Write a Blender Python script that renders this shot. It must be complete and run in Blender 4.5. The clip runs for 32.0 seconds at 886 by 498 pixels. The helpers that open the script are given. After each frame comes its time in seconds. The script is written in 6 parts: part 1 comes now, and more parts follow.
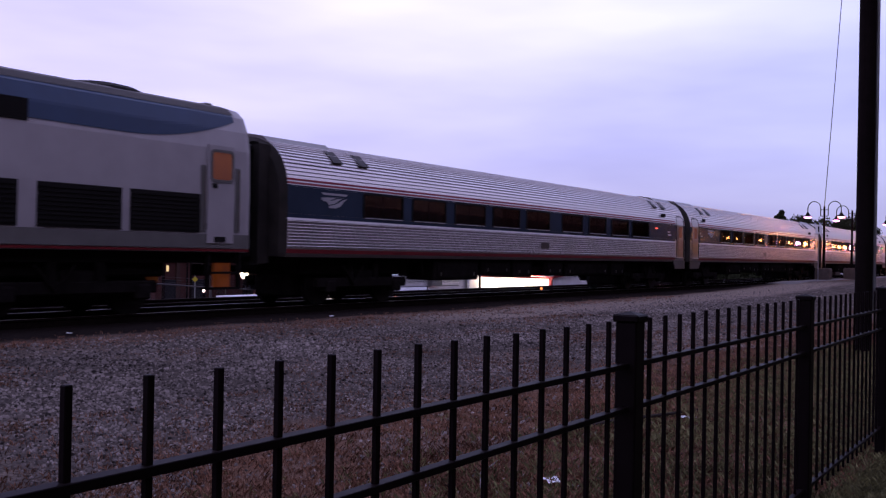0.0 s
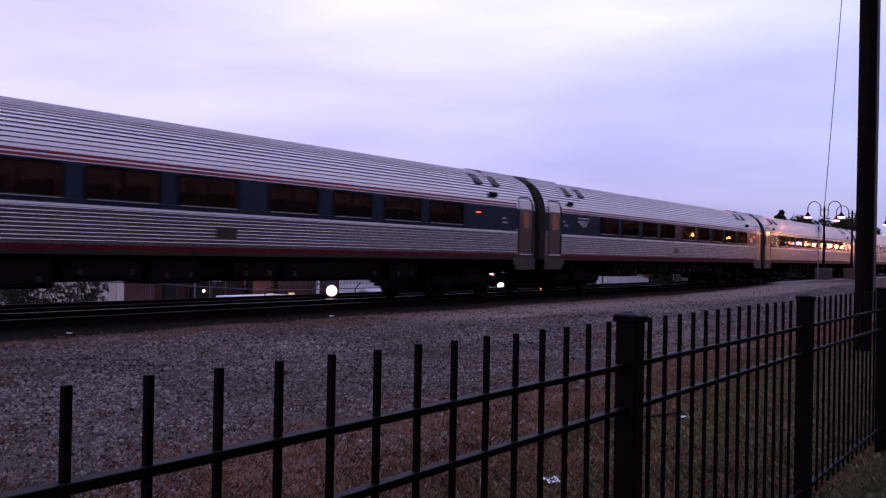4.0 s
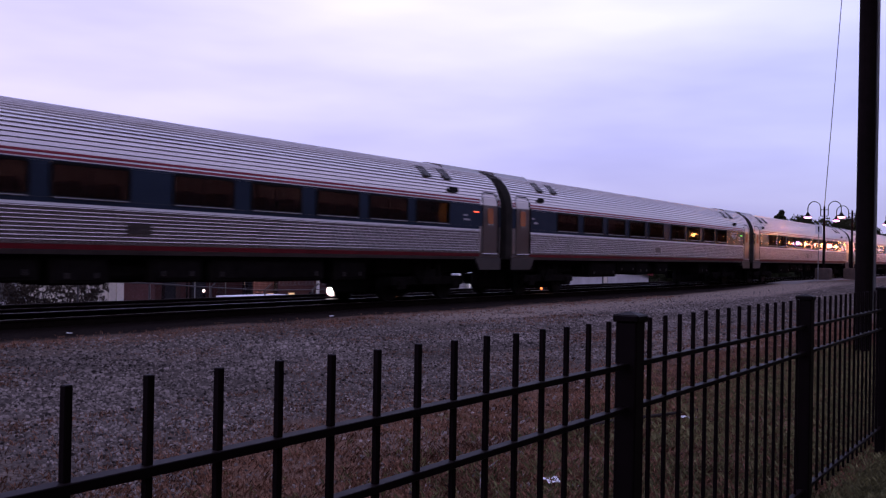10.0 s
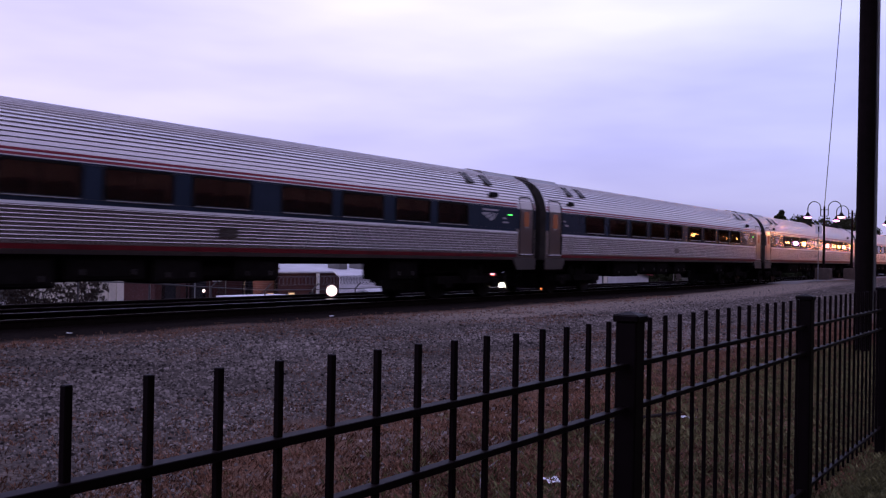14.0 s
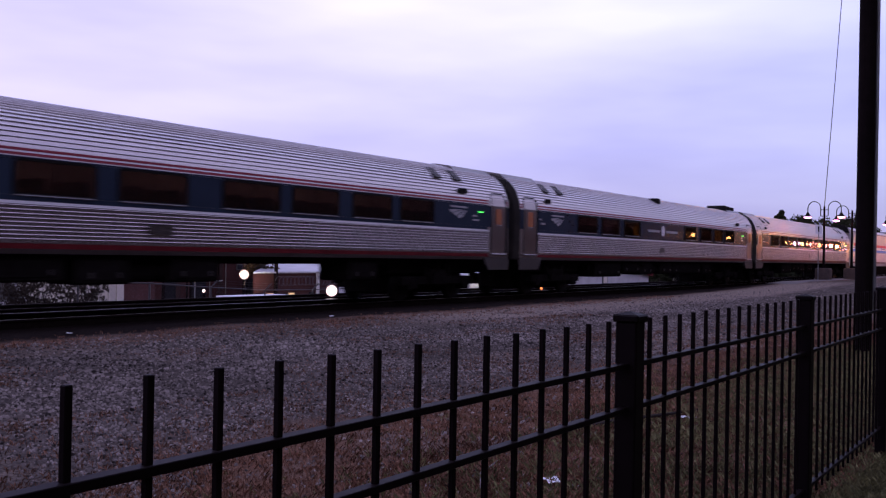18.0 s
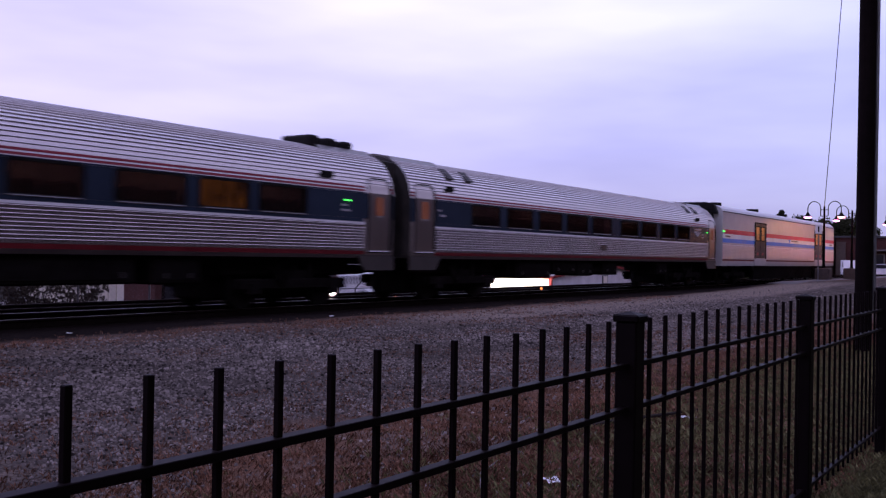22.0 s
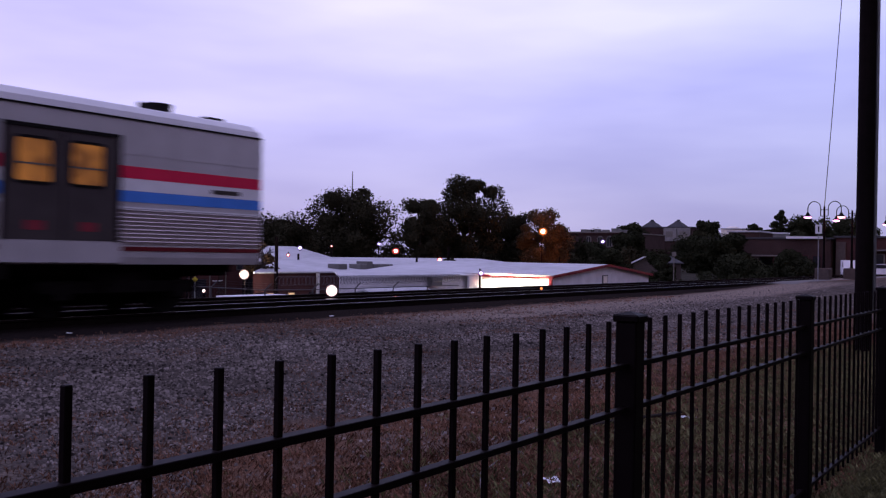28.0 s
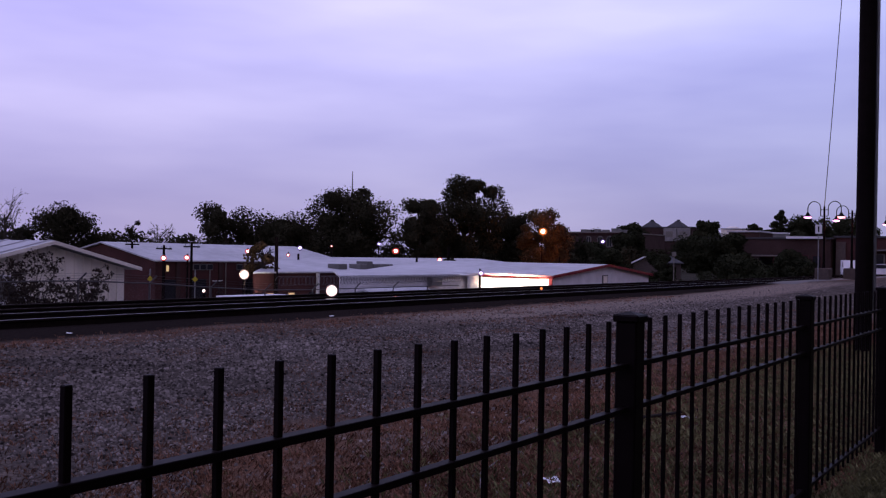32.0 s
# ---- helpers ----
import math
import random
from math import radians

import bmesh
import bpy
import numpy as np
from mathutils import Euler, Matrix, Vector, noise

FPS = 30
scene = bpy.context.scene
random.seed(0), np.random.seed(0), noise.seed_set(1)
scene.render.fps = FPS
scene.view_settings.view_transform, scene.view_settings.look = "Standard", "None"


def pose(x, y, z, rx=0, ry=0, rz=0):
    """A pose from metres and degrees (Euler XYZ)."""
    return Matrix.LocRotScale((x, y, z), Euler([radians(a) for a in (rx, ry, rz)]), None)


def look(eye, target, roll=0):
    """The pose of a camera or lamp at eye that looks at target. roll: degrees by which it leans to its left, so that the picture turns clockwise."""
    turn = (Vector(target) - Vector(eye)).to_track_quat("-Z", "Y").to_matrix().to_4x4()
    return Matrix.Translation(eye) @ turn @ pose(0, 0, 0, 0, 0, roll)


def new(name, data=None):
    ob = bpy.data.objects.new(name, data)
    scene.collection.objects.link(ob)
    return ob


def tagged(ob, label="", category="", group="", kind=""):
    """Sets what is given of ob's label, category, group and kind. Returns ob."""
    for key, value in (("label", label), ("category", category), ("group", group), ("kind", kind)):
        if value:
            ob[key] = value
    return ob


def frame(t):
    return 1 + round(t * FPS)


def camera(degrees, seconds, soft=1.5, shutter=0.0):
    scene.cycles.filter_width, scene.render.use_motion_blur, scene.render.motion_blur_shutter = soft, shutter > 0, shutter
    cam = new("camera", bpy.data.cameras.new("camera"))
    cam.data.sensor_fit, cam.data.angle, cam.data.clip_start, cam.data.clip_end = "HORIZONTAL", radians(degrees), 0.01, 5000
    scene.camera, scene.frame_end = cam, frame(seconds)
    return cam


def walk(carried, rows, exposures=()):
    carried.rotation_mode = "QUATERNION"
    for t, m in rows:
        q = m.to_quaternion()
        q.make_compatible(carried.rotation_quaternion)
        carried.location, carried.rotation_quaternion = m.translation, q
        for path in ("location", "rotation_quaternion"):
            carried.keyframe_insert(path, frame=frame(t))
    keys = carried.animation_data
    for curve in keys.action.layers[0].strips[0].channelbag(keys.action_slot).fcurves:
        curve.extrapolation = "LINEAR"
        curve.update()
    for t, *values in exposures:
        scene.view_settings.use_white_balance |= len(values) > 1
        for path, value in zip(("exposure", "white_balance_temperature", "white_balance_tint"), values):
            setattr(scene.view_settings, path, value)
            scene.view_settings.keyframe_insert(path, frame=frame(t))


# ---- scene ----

# Camera: on a stand behind the fence, beside a railway line that runs along x.
EYE = (0.0, 0.0, 1.55)
YAW, PITCH, ROLL = radians(33.6032), radians(0.36669), 1.04065
AIM = (math.cos(YAW) * math.cos(PITCH), math.sin(YAW) * math.cos(PITCH), 1.55 + math.sin(PITCH))
cam = camera(49.653, 32.0, 1.25, 0.75)
walk(cam, [(0, look(EYE, AIM, ROLL)), (32, look(EYE, AIM, ROLL))],
     exposures=[(0, 0.0), (25.5, 0.0), (27.5, -0.1), (29.0, -0.42), (32, -0.44)])

# World: an overcast evening sky, with a little of the clear sky behind it.
SUN_EL, SUN_ROT = radians(4), radians(250)
world = bpy.data.worlds.new("world")
scene.world = world
world.use_nodes = True


def build_sky():
    nt = world.node_tree
    n, ln = nt.nodes, nt.links
    n.clear()
    out = n.new("ShaderNodeOutputWorld")
    bg = n.new("ShaderNodeBackground")
    bg.inputs["Strength"].default_value = 1.23
    sky = n.new("ShaderNodeTexSky")
    sky.sky_type = "NISHITA"
    sky.sun_disc = False
    sky.sun_elevation, sky.sun_rotation = SUN_EL, SUN_ROT
    scale = n.new("ShaderNodeVectorMath")
    scale.operation = "SCALE"
    scale.inputs["Scale"].default_value = 0.02
    ln.new(sky.outputs["Color"], scale.inputs[0])
    co = n.new("ShaderNodeTexCoord")
    mp = n.new("ShaderNodeMapping")
    mp.inputs["Scale"].default_value = (1.0, 1.0, 4.5)
    mp.inputs["Rotation"].default_value = (0.0, 0.0, 0.6)
    ln.new(co.outputs["Generated"], mp.inputs["Vector"])
    ns = n.new("ShaderNodeTexNoise")
    ns.inputs["Scale"].default_value = 2.6
    ns.inputs["Detail"].default_value = 4.0
    ns.inputs["Roughness"].default_value = 0.45
    ln.new(mp.outputs["Vector"], ns.inputs["Vector"])
    cr = n.new("ShaderNodeValToRGB")
    cr.color_ramp.elements[0].position, cr.color_ramp.elements[0].color = 0.32, (0.49, 0.470, 0.97, 1)
    cr.color_ramp.elements[1].position, cr.color_ramp.elements[1].color = 0.68, (0.74, 0.705, 1.20, 1)
    ln.new(ns.outputs["Fac"], cr.inputs["Fac"])
    # darker towards the horizon
    sp = n.new("ShaderNodeSeparateXYZ")
    ln.new(co.outputs["Generated"], sp.inputs[0])
    hr = n.new("ShaderNodeMapRange")
    hr.inputs["From Min"].default_value, hr.inputs["From Max"].default_value = 0.0, 0.26
    hr.inputs["To Min"].default_value, hr.inputs["To Max"].default_value = 0.55, 1.08
    ln.new(sp.outputs["Z"], hr.inputs["Value"])
    # the western half is a little warmer and lighter
    wr = n.new("ShaderNodeMapRange")
    wr.inputs["From Min"].default_value, wr.inputs["From Max"].default_value = 0.1, 0.9
    wr.inputs["To Min"].default_value, wr.inputs["To Max"].default_value = 0.0, 1.0
    ln.new(sp.outputs["Y"], wr.inputs["Value"])
    tint = n.new("ShaderNodeMix")
    tint.data_type = "RGBA"
    tint.inputs["A"].default_value = (0.86, 0.92, 0.94, 1)
    tint.inputs["B"].default_value = (1.10, 1.02, 1.04, 1)
    ln.new(wr.outputs["Result"], tint.inputs["Factor"])
    m1 = n.new("ShaderNodeVectorMath")
    m1.operation = "MULTIPLY"
    ln.new(cr.outputs["Color"], m1.inputs[0])
    ln.new(tint.outputs["Result"], m1.inputs[1])
    # the glow of the evening is ahead; the sky behind is dim
    er = n.new("ShaderNodeMapRange")
    er.inputs["From Min"].default_value, er.inputs["From Max"].default_value = -0.95, 0.20
    er.inputs["To Min"].default_value, er.inputs["To Max"].default_value = 0.52, 1.04
    ln.new(sp.outputs["Y"], er.inputs["Value"])
    # and warmer
    br = n.new("ShaderNodeMapRange")
    br.inputs["From Min"].default_value, br.inputs["From Max"].default_value = -0.45, 0.08
    ln.new(sp.outputs["Y"], br.inputs["Value"])
    back = n.new("ShaderNodeMix")
    back.data_type = "RGBA"
    back.inputs["A"].default_value = (1.12, 0.98, 0.93, 1)
    back.inputs["B"].default_value = (1.0, 1.0, 1.0, 1)
    ln.new(br.outputs["Result"], back.inputs["Factor"])
    mb = n.new("ShaderNodeVectorMath")
    mb.operation = "MULTIPLY"
    ln.new(m1.outputs["Vector"], mb.inputs[0])
    ln.new(back.outputs["Result"], mb.inputs[1])
    m0 = n.new("ShaderNodeVectorMath")
    m0.operation = "SCALE"
    ln.new(mb.outputs["Vector"], m0.inputs[0])
    ln.new(er.outputs["Result"], m0.inputs["Scale"])
    m2 = n.new("ShaderNodeVectorMath")
    m2.operation = "SCALE"
    ln.new(m0.outputs["Vector"], m2.inputs[0])
    ln.new(hr.outputs["Result"], m2.inputs["Scale"])
    add = n.new("ShaderNodeVectorMath")
    add.operation = "ADD"
    ln.new(m2.outputs["Vector"], add.inputs[0])
    ln.new(scale.outputs["Vector"], add.inputs[1])
    ln.new(add.outputs["Vector"], bg.inputs["Color"])
    ln.new(bg.outputs["Background"], out.inputs["Surface"])


build_sky()
sun_data = bpy.data.lights.new("sun", "SUN")
sun_data.energy, sun_data.angle, sun_data.color = 0.10, radians(40), (1.0, 0.93, 0.96)
sun = new("sun", sun_data)
sun.matrix_world = look((0, 0, 60), (-20, -30, 0))


# Materials
def mat(name, color, rough=0.6, metal=0.0, vary=0.25, grain=8.0, bump=0.0, spec=0.15, coarse=0.6, second=None, rvar=0.18):
    m = bpy.data.materials.new(name)
    m.use_nodes = True
    nt = m.node_tree
    n, ln = nt.nodes, nt.links
    b = n["Principled BSDF"]
    b.inputs["Roughness"].default_value = rough
    b.inputs["Metallic"].default_value = metal
    b.inputs["Specular IOR Level"].default_value = spec
    co = n.new("ShaderNodeTexCoord")
    fine = n.new("ShaderNodeTexNoise")
    fine.inputs["Scale"].default_value, fine.inputs["Detail"].default_value = grain, 5.0
    big = n.new("ShaderNodeTexNoise")
    big.inputs["Scale"].default_value, big.inputs["Detail"].default_value = coarse, 3.0
    ln.new(co.outputs["Object"], fine.inputs["Vector"])
    ln.new(co.outputs["Object"], big.inputs["Vector"])
    half = n.new("ShaderNodeMath")
    half.operation = "ADD"
    ln.new(fine.outputs["Fac"], half.inputs[0])
    ln.new(big.outputs["Fac"], half.inputs[1])
    info = n.new("ShaderNodeObjectInfo")
    rnd = n.new("ShaderNodeMath")
    rnd.operation = "MULTIPLY_ADD"
    ln.new(info.outputs["Random"], rnd.inputs[0])
    rnd.inputs[1].default_value = 0.15
    ln.new(half.outputs[0], rnd.inputs[2])
    mr = n.new("ShaderNodeMapRange")
    mr.inputs["From Min"].default_value, mr.inputs["From Max"].default_value = 0.75, 1.4
    ln.new(rnd.outputs[0], mr.inputs["Value"])
    mix = n.new("ShaderNodeMix")
    mix.data_type = "RGBA"
    lo = [c * (1 - vary) for c in color]
    hi = second or [min(1.0, c * (1 + vary)) for c in color]
    mix.inputs["A"].default_value = (*lo, 1)
    mix.inputs["B"].default_value = (*hi, 1)
    ln.new(mr.outputs["Result"], mix.inputs["Factor"])
    ln.new(mix.outputs["Result"], b.inputs["Base Color"])
    rr = n.new("ShaderNodeMapRange")
    rr.inputs["To Min"].default_value, rr.inputs["To Max"].default_value = max(0.02, rough * (1 - rvar)), min(1.0, rough * (1 + rvar))
    ln.new(fine.outputs["Fac"], rr.inputs["Value"])
    ln.new(rr.outputs["Result"], b.inputs["Roughness"])
    if bump:
        bp = n.new("ShaderNodeBump")
        bp.inputs["Strength"].default_value, bp.inputs["Distance"].default_value = bump, 0.02
        ln.new(fine.outputs["Fac"], bp.inputs["Height"])
        ln.new(bp.outputs["Normal"], b.inputs["Normal"])
    return m


def by_island(m, lo, hi):
    """Varies a material's colour from piece to piece of one mesh."""
    n, ln = m.node_tree.nodes, m.node_tree.links
    b = n["Principled BSDF"]
    src = b.inputs["Base Color"].links[0].from_socket
    geo = n.new("ShaderNodeNewGeometry")
    mr = n.new("ShaderNodeMapRange")
    mr.inputs["To Min"].default_value, mr.inputs["To Max"].default_value = lo, hi
    ln.new(geo.outputs["Random Per Island"], mr.inputs["Value"])
    sc = n.new("ShaderNodeVectorMath")
    sc.operation = "SCALE"
    ln.new(src, sc.inputs[0])
    ln.new(mr.outputs["Result"], sc.inputs["Scale"])
    ln.new(sc.outputs["Vector"], b.inputs["Base Color"])
    return m


def glow(name, color, strength):
    m = bpy.data.materials.new(name)
    m.use_nodes = True
    b = m.node_tree.nodes["Principled BSDF"]
    b.inputs["Base Color"].default_value = (*[0.3 * c for c in color], 1)
    b.inputs["Emission Color"].default_value = (*color, 1)
    b.inputs["Emission Strength"].default_value = strength
    return m


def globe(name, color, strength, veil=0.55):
    """A see-through glowing ball round a lamp's hot core, imitating its glare."""
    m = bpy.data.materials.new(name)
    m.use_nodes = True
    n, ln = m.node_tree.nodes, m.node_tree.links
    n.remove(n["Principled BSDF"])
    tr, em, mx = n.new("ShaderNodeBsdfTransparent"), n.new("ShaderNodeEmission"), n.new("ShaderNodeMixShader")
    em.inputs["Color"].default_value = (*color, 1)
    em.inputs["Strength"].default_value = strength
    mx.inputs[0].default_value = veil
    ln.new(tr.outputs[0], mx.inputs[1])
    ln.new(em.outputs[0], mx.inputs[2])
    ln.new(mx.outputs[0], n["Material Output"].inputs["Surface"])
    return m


def glass(name, tint, rough=0.04, clear=0.6):
    m = bpy.data.materials.new(name)
    m.use_nodes = True
    n, ln = m.node_tree.nodes, m.node_tree.links
    n.remove(n["Principled BSDF"])
    tr, gl, mx = n.new("ShaderNodeBsdfTransparent"), n.new("ShaderNodeBsdfGlossy"), n.new("ShaderNodeMixShader")
    tr.inputs["Color"].default_value = (*[c * clear for c in tint], 1)
    gl.inputs["Roughness"].default_value = rough
    gl.inputs["Color"].default_value = (0.9, 0.9, 0.95, 1)
    fr, pw, ma = n.new("ShaderNodeLayerWeight"), n.new("ShaderNodeMath"), n.new("ShaderNodeMath")
    pw.operation, ma.operation = "POWER", "MULTIPLY_ADD"
    pw.inputs[1].default_value = 5.0
    ma.inputs[1].default_value, ma.inputs[2].default_value = 0.90, 0.09
    ln.new(fr.outputs["Facing"], pw.inputs[0])
    ln.new(pw.outputs[0], ma.inputs[0])
    ln.new(ma.outputs[0], mx.inputs[0])
    ln.new(tr.outputs[0], mx.inputs[1])
    ln.new(gl.outputs[0], mx.inputs[2])
    ln.new(mx.outputs[0], n["Material Output"].inputs["Surface"])
    return m


STEEL = mat("stainless_steel", (0.60, 0.565, 0.565), 0.31, 1.0, 0.05, 2.0, coarse=0.2, rvar=0.02)
# same steel for the lower side, its tone set apart for brightness
STEEL_SIDE = mat("lower_side_steel", (0.67, 0.615, 0.62), 0.35, 1.0, 0.08, 2.0, coarse=0.2, rvar=0.02)
STEEL_DULL = mat("dull_steel", (0.15, 0.135, 0.13), 0.34, 0.9, 0.25, 4.0)
# darker tones for low parts, the dark ground they mirror painted in
SKIRT_STEEL = mat("dark_lower_steel", (0.20, 0.175, 0.17), 0.42, 0.8, 0.15, 3.0, coarse=0.9)
SKIRT = mat("dark_skirt_paint", (0.052, 0.044, 0.041), 0.55, 0.0, 0.25, 3.0, coarse=0.9, spec=0.3)
DOOR_STEEL = mat("brushed_door_steel", (0.46, 0.42, 0.41), 0.28, 1.0, 0.06, 2.0, coarse=0.8, rvar=0.03)
GANGWAY = mat("dusty_gangway_rubber", (0.030, 0.026, 0.024), 0.85, 0.0, 0.4, 3.0, spec=0.2)
BLUE = mat("blue_paint", (0.023, 0.036, 0.060), 0.22, 0.0, 0.16, 2.0, spec=0.4, coarse=0.35)
RED = mat("red_stripe", (0.24, 0.035, 0.05), 0.4, 0.0, 0.2, 3.0)
DARK_RED = mat("dark_red_stripe", (0.13, 0.012, 0.016), 0.5, 0.0, 0.3, 3.0)
WHITE = mat("white_stripe", (0.84, 0.84, 0.87), 0.4, 0.0, 0.1, 3.0)
SILVER = mat("silver_paint", (0.54, 0.52, 0.53), 0.40, 0.1, 0.10, 2.0, coarse=0.25)
DOOR_DARK = mat("dark_grey_door_paint", (0.062, 0.052, 0.052), 0.5, 0.0, 0.2, 2.0)
LETTER = mat("worn_white_lettering", (0.36, 0.36, 0.39), 0.5, 0.0, 0.1, 3.0)
LOCO_SILVER = mat("loco_silver_paint", (0.33, 0.31, 0.325), 0.45, 0.0, 0.10, 2.0, coarse=0.25, spec=0.35)
LOCO_BLUE = mat("loco_blue_paint", (0.020, 0.042, 0.092), 0.38, 0.0, 0.16, 2.0, spec=0.25, coarse=0.3)
LOUVRE = mat("dusty_louvre_metal", (0.045, 0.040, 0.040), 0.6, 0.2, 0.3, 4.0)
LOCO_GREY = mat("loco_grey", (0.13, 0.125, 0.12), 0.5, 0.0, 0.2, 2.0)
BRIGHT_RED = mat("bright_red_stripe", (0.72, 0.025, 0.085), 0.4, 0.0, 0.12, 2.0)
BRIGHT_BLUE = mat("bright_blue_stripe", (0.08, 0.26, 0.78), 0.4, 0.0, 0.12, 2.0)
BLACK = mat("black_rubber", (0.010, 0.009, 0.009), 0.8, 0.0, 0.3, 6.0, spec=0.1)
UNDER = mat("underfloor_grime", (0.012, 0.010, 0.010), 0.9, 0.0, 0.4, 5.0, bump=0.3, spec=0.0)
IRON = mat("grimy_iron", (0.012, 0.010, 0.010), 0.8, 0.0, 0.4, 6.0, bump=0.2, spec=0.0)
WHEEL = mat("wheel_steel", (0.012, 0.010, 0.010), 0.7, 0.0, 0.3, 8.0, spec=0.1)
PANE = glass("tinted_window_glass", (0.52, 0.47, 0.47), clear=0.75)
INNER = mat("interior_panel", (0.25, 0.20, 0.195), 0.7, 0.0, 0.2, 3.0)
SEAT = mat("seat_cloth", (0.16, 0.09, 0.08), 0.9, 0.0, 0.3, 20.0)
INSIDE_GLOW = glow("interior_tube", (1.0, 0.66, 0.62), 3.8)
AMBER = glow("amber_lit_window", (1.0, 0.37, 0.075), 0.21)
DOOR_GLOW = glow("door_window_glow", (1.0, 0.30, 0.11), 0.05)


def uneven(m, lo, hi, scale):
    """Lets the light behind a window be stronger in some places than in others."""
    n, ln = m.node_tree.nodes, m.node_tree.links
    co, ns, mr = n.new("ShaderNodeTexCoord"), n.new("ShaderNodeTexNoise"), n.new("ShaderNodeMapRange")
    ns.inputs["Scale"].default_value = scale
    ln.new(co.outputs["Object"], ns.inputs["Vector"])
    mr.inputs["From Min"].default_value, mr.inputs["From Max"].default_value = 0.35, 0.65
    mr.inputs["To Min"].default_value, mr.inputs["To Max"].default_value = lo, hi
    ln.new(ns.outputs["Fac"], mr.inputs["Value"])
    ln.new(mr.outputs["Result"], n["Principled BSDF"].inputs["Emission Strength"])


# uneven glow that imitates orange light falling on the steps
STEP_GLOW = glow("lit_step_glow", (1.0, 0.22, 0.03), 0.1)
uneven(STEP_GLOW, 0.003, 0.055, 4.0)
uneven(AMBER, 0.035, 0.30, 2.2)
uneven(DOOR_GLOW, 0.003, 0.034, 3.0)
GREEN_LAMP = glow("green_marker", (0.08, 1.0, 0.12), 2.5)
RED_LAMP = glow("red_marker", (1.0, 0.10, 0.05), 2.5)
RAIL = mat("rail_steel", (0.30, 0.275, 0.27), 0.34, 1.0, 0.2, 5.0)
RAIL_OLD = mat("rusty_rail_top", (0.05, 0.04, 0.038), 0.6, 0.3, 0.3, 6.0)
RAIL_SIDE = mat("rail_rust", (0.014, 0.010, 0.009), 0.9, 0.0, 0.3, 9.0, bump=0.2, spec=0.0)
TIE = mat("creosoted_timber", (0.012, 0.010, 0.009), 0.9, 0.0, 0.35, 6.0, bump=0.4, spec=0.0)
FENCE = mat("black_powder_coat", (0.0062, 0.0036, 0.0040), 0.5, 0.0, 0.3, 12.0, spec=0.035)
STONE = by_island(mat("crushed_stone", (0.128, 0.108, 0.099), 0.9, 0.0, 0.45, 3.0, bump=0.2, coarse=0.35, spec=0.0), 0.12, 2.0)
GRASS_DRY = by_island(mat("dry_grass", (0.178, 0.092, 0.060), 0.95, 0.0, 0.5, 4.0, coarse=0.8, spec=0.0), 0.35, 1.7)
GRASS = by_island(mat("green_grass", (0.150, 0.138, 0.062), 0.95, 0.0, 0.4, 6.0, coarse=1.0), 0.5, 1.5)
SAND = mat("pale_dust", (0.17, 0.15, 0.145), 0.95, 0.0, 0.25, 9.0)
ROAD = mat("road_surface", (0.11, 0.10, 0.098), 0.85, 0.0, 0.25, 6.0, bump=0.2)
ROOF_WHITE = mat("white_metal_roof", (0.40, 0.395, 0.41), 0.6, 0.0, 0.22, 1.4, coarse=0.25)
WALL_WHITE = mat("white_metal_wall", (0.66, 0.64, 0.66), 0.7, 0.0, 0.12, 1.2)
WALL_CREAM = mat("cream_metal_wall", (0.74, 0.68, 0.60), 0.7, 0.0, 0.14, 1.2)
BRICK = mat("red_brick_wall", (0.056, 0.022, 0.021), 0.9, 0.0, 0.3, 6.0, bump=0.2)
BRICK_DARK = mat("dark_brick_wall", (0.044, 0.025, 0.023), 0.9, 0.0, 0.3, 6.0, bump=0.2)
TRIM_RED = mat("red_trim", (0.17, 0.014, 0.022), 0.5, 0.0, 0.2, 3.0)
ASPHALT_ROOF = mat("dark_roofing", (0.05, 0.048, 0.052), 0.9, 0.0, 0.2, 3.0)
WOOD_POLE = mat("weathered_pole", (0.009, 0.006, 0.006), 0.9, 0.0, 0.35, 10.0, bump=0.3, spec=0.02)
WIRE = mat("dull_fence_steel", (0.10, 0.092, 0.098), 0.55, 0.3, 0.2, 8.0)
GALV = mat("galvanised_steel", (0.24, 0.24, 0.25), 0.5, 0.7, 0.15, 8.0)
LEAF = mat("leaves", (0.030, 0.028, 0.017), 0.9, 0.0, 0.4, 0.6, coarse=0.2, spec=0.0)
LEAF_RUST = mat("autumn_leaves", (0.064, 0.038, 0.016), 0.8, 0.0, 0.45, 0.6, coarse=0.2)
LEAF_DULL = mat("dull_leaves", (0.050, 0.036, 0.026), 0.9, 0.0, 0.4, 2.0, coarse=0.6)
LEAF_DEEP = mat("deep_green_leaves", (0.026, 0.028, 0.016), 0.9, 0.0, 0.4, 0.6, coarse=0.2, spec=0.0)
BARK = mat("bark", (0.035, 0.028, 0.024), 0.95, 0.0, 0.3, 5.0, bump=0.4)
CONCRETE = mat("concrete", (0.16, 0.142, 0.128), 0.9, 0.0, 0.2, 5.0, bump=0.2)
PANEL_PALE = mat("weathered_panel", (0.20, 0.185, 0.18), 0.8, 0.0, 0.35, 1.2, coarse=0.5)
PLINTH = mat("brown_concrete", (0.075, 0.056, 0.050), 0.9, 0.0, 0.25, 5.0, bump=0.2)
DARK_GLASS = mat("dark_window", (0.02, 0.02, 0.024), 0.1, 0.0, 0.1, 2.0)
PAPER = mat("paper_litter", (0.78, 0.78, 0.80), 0.8, 0.0, 0.15, 8.0)
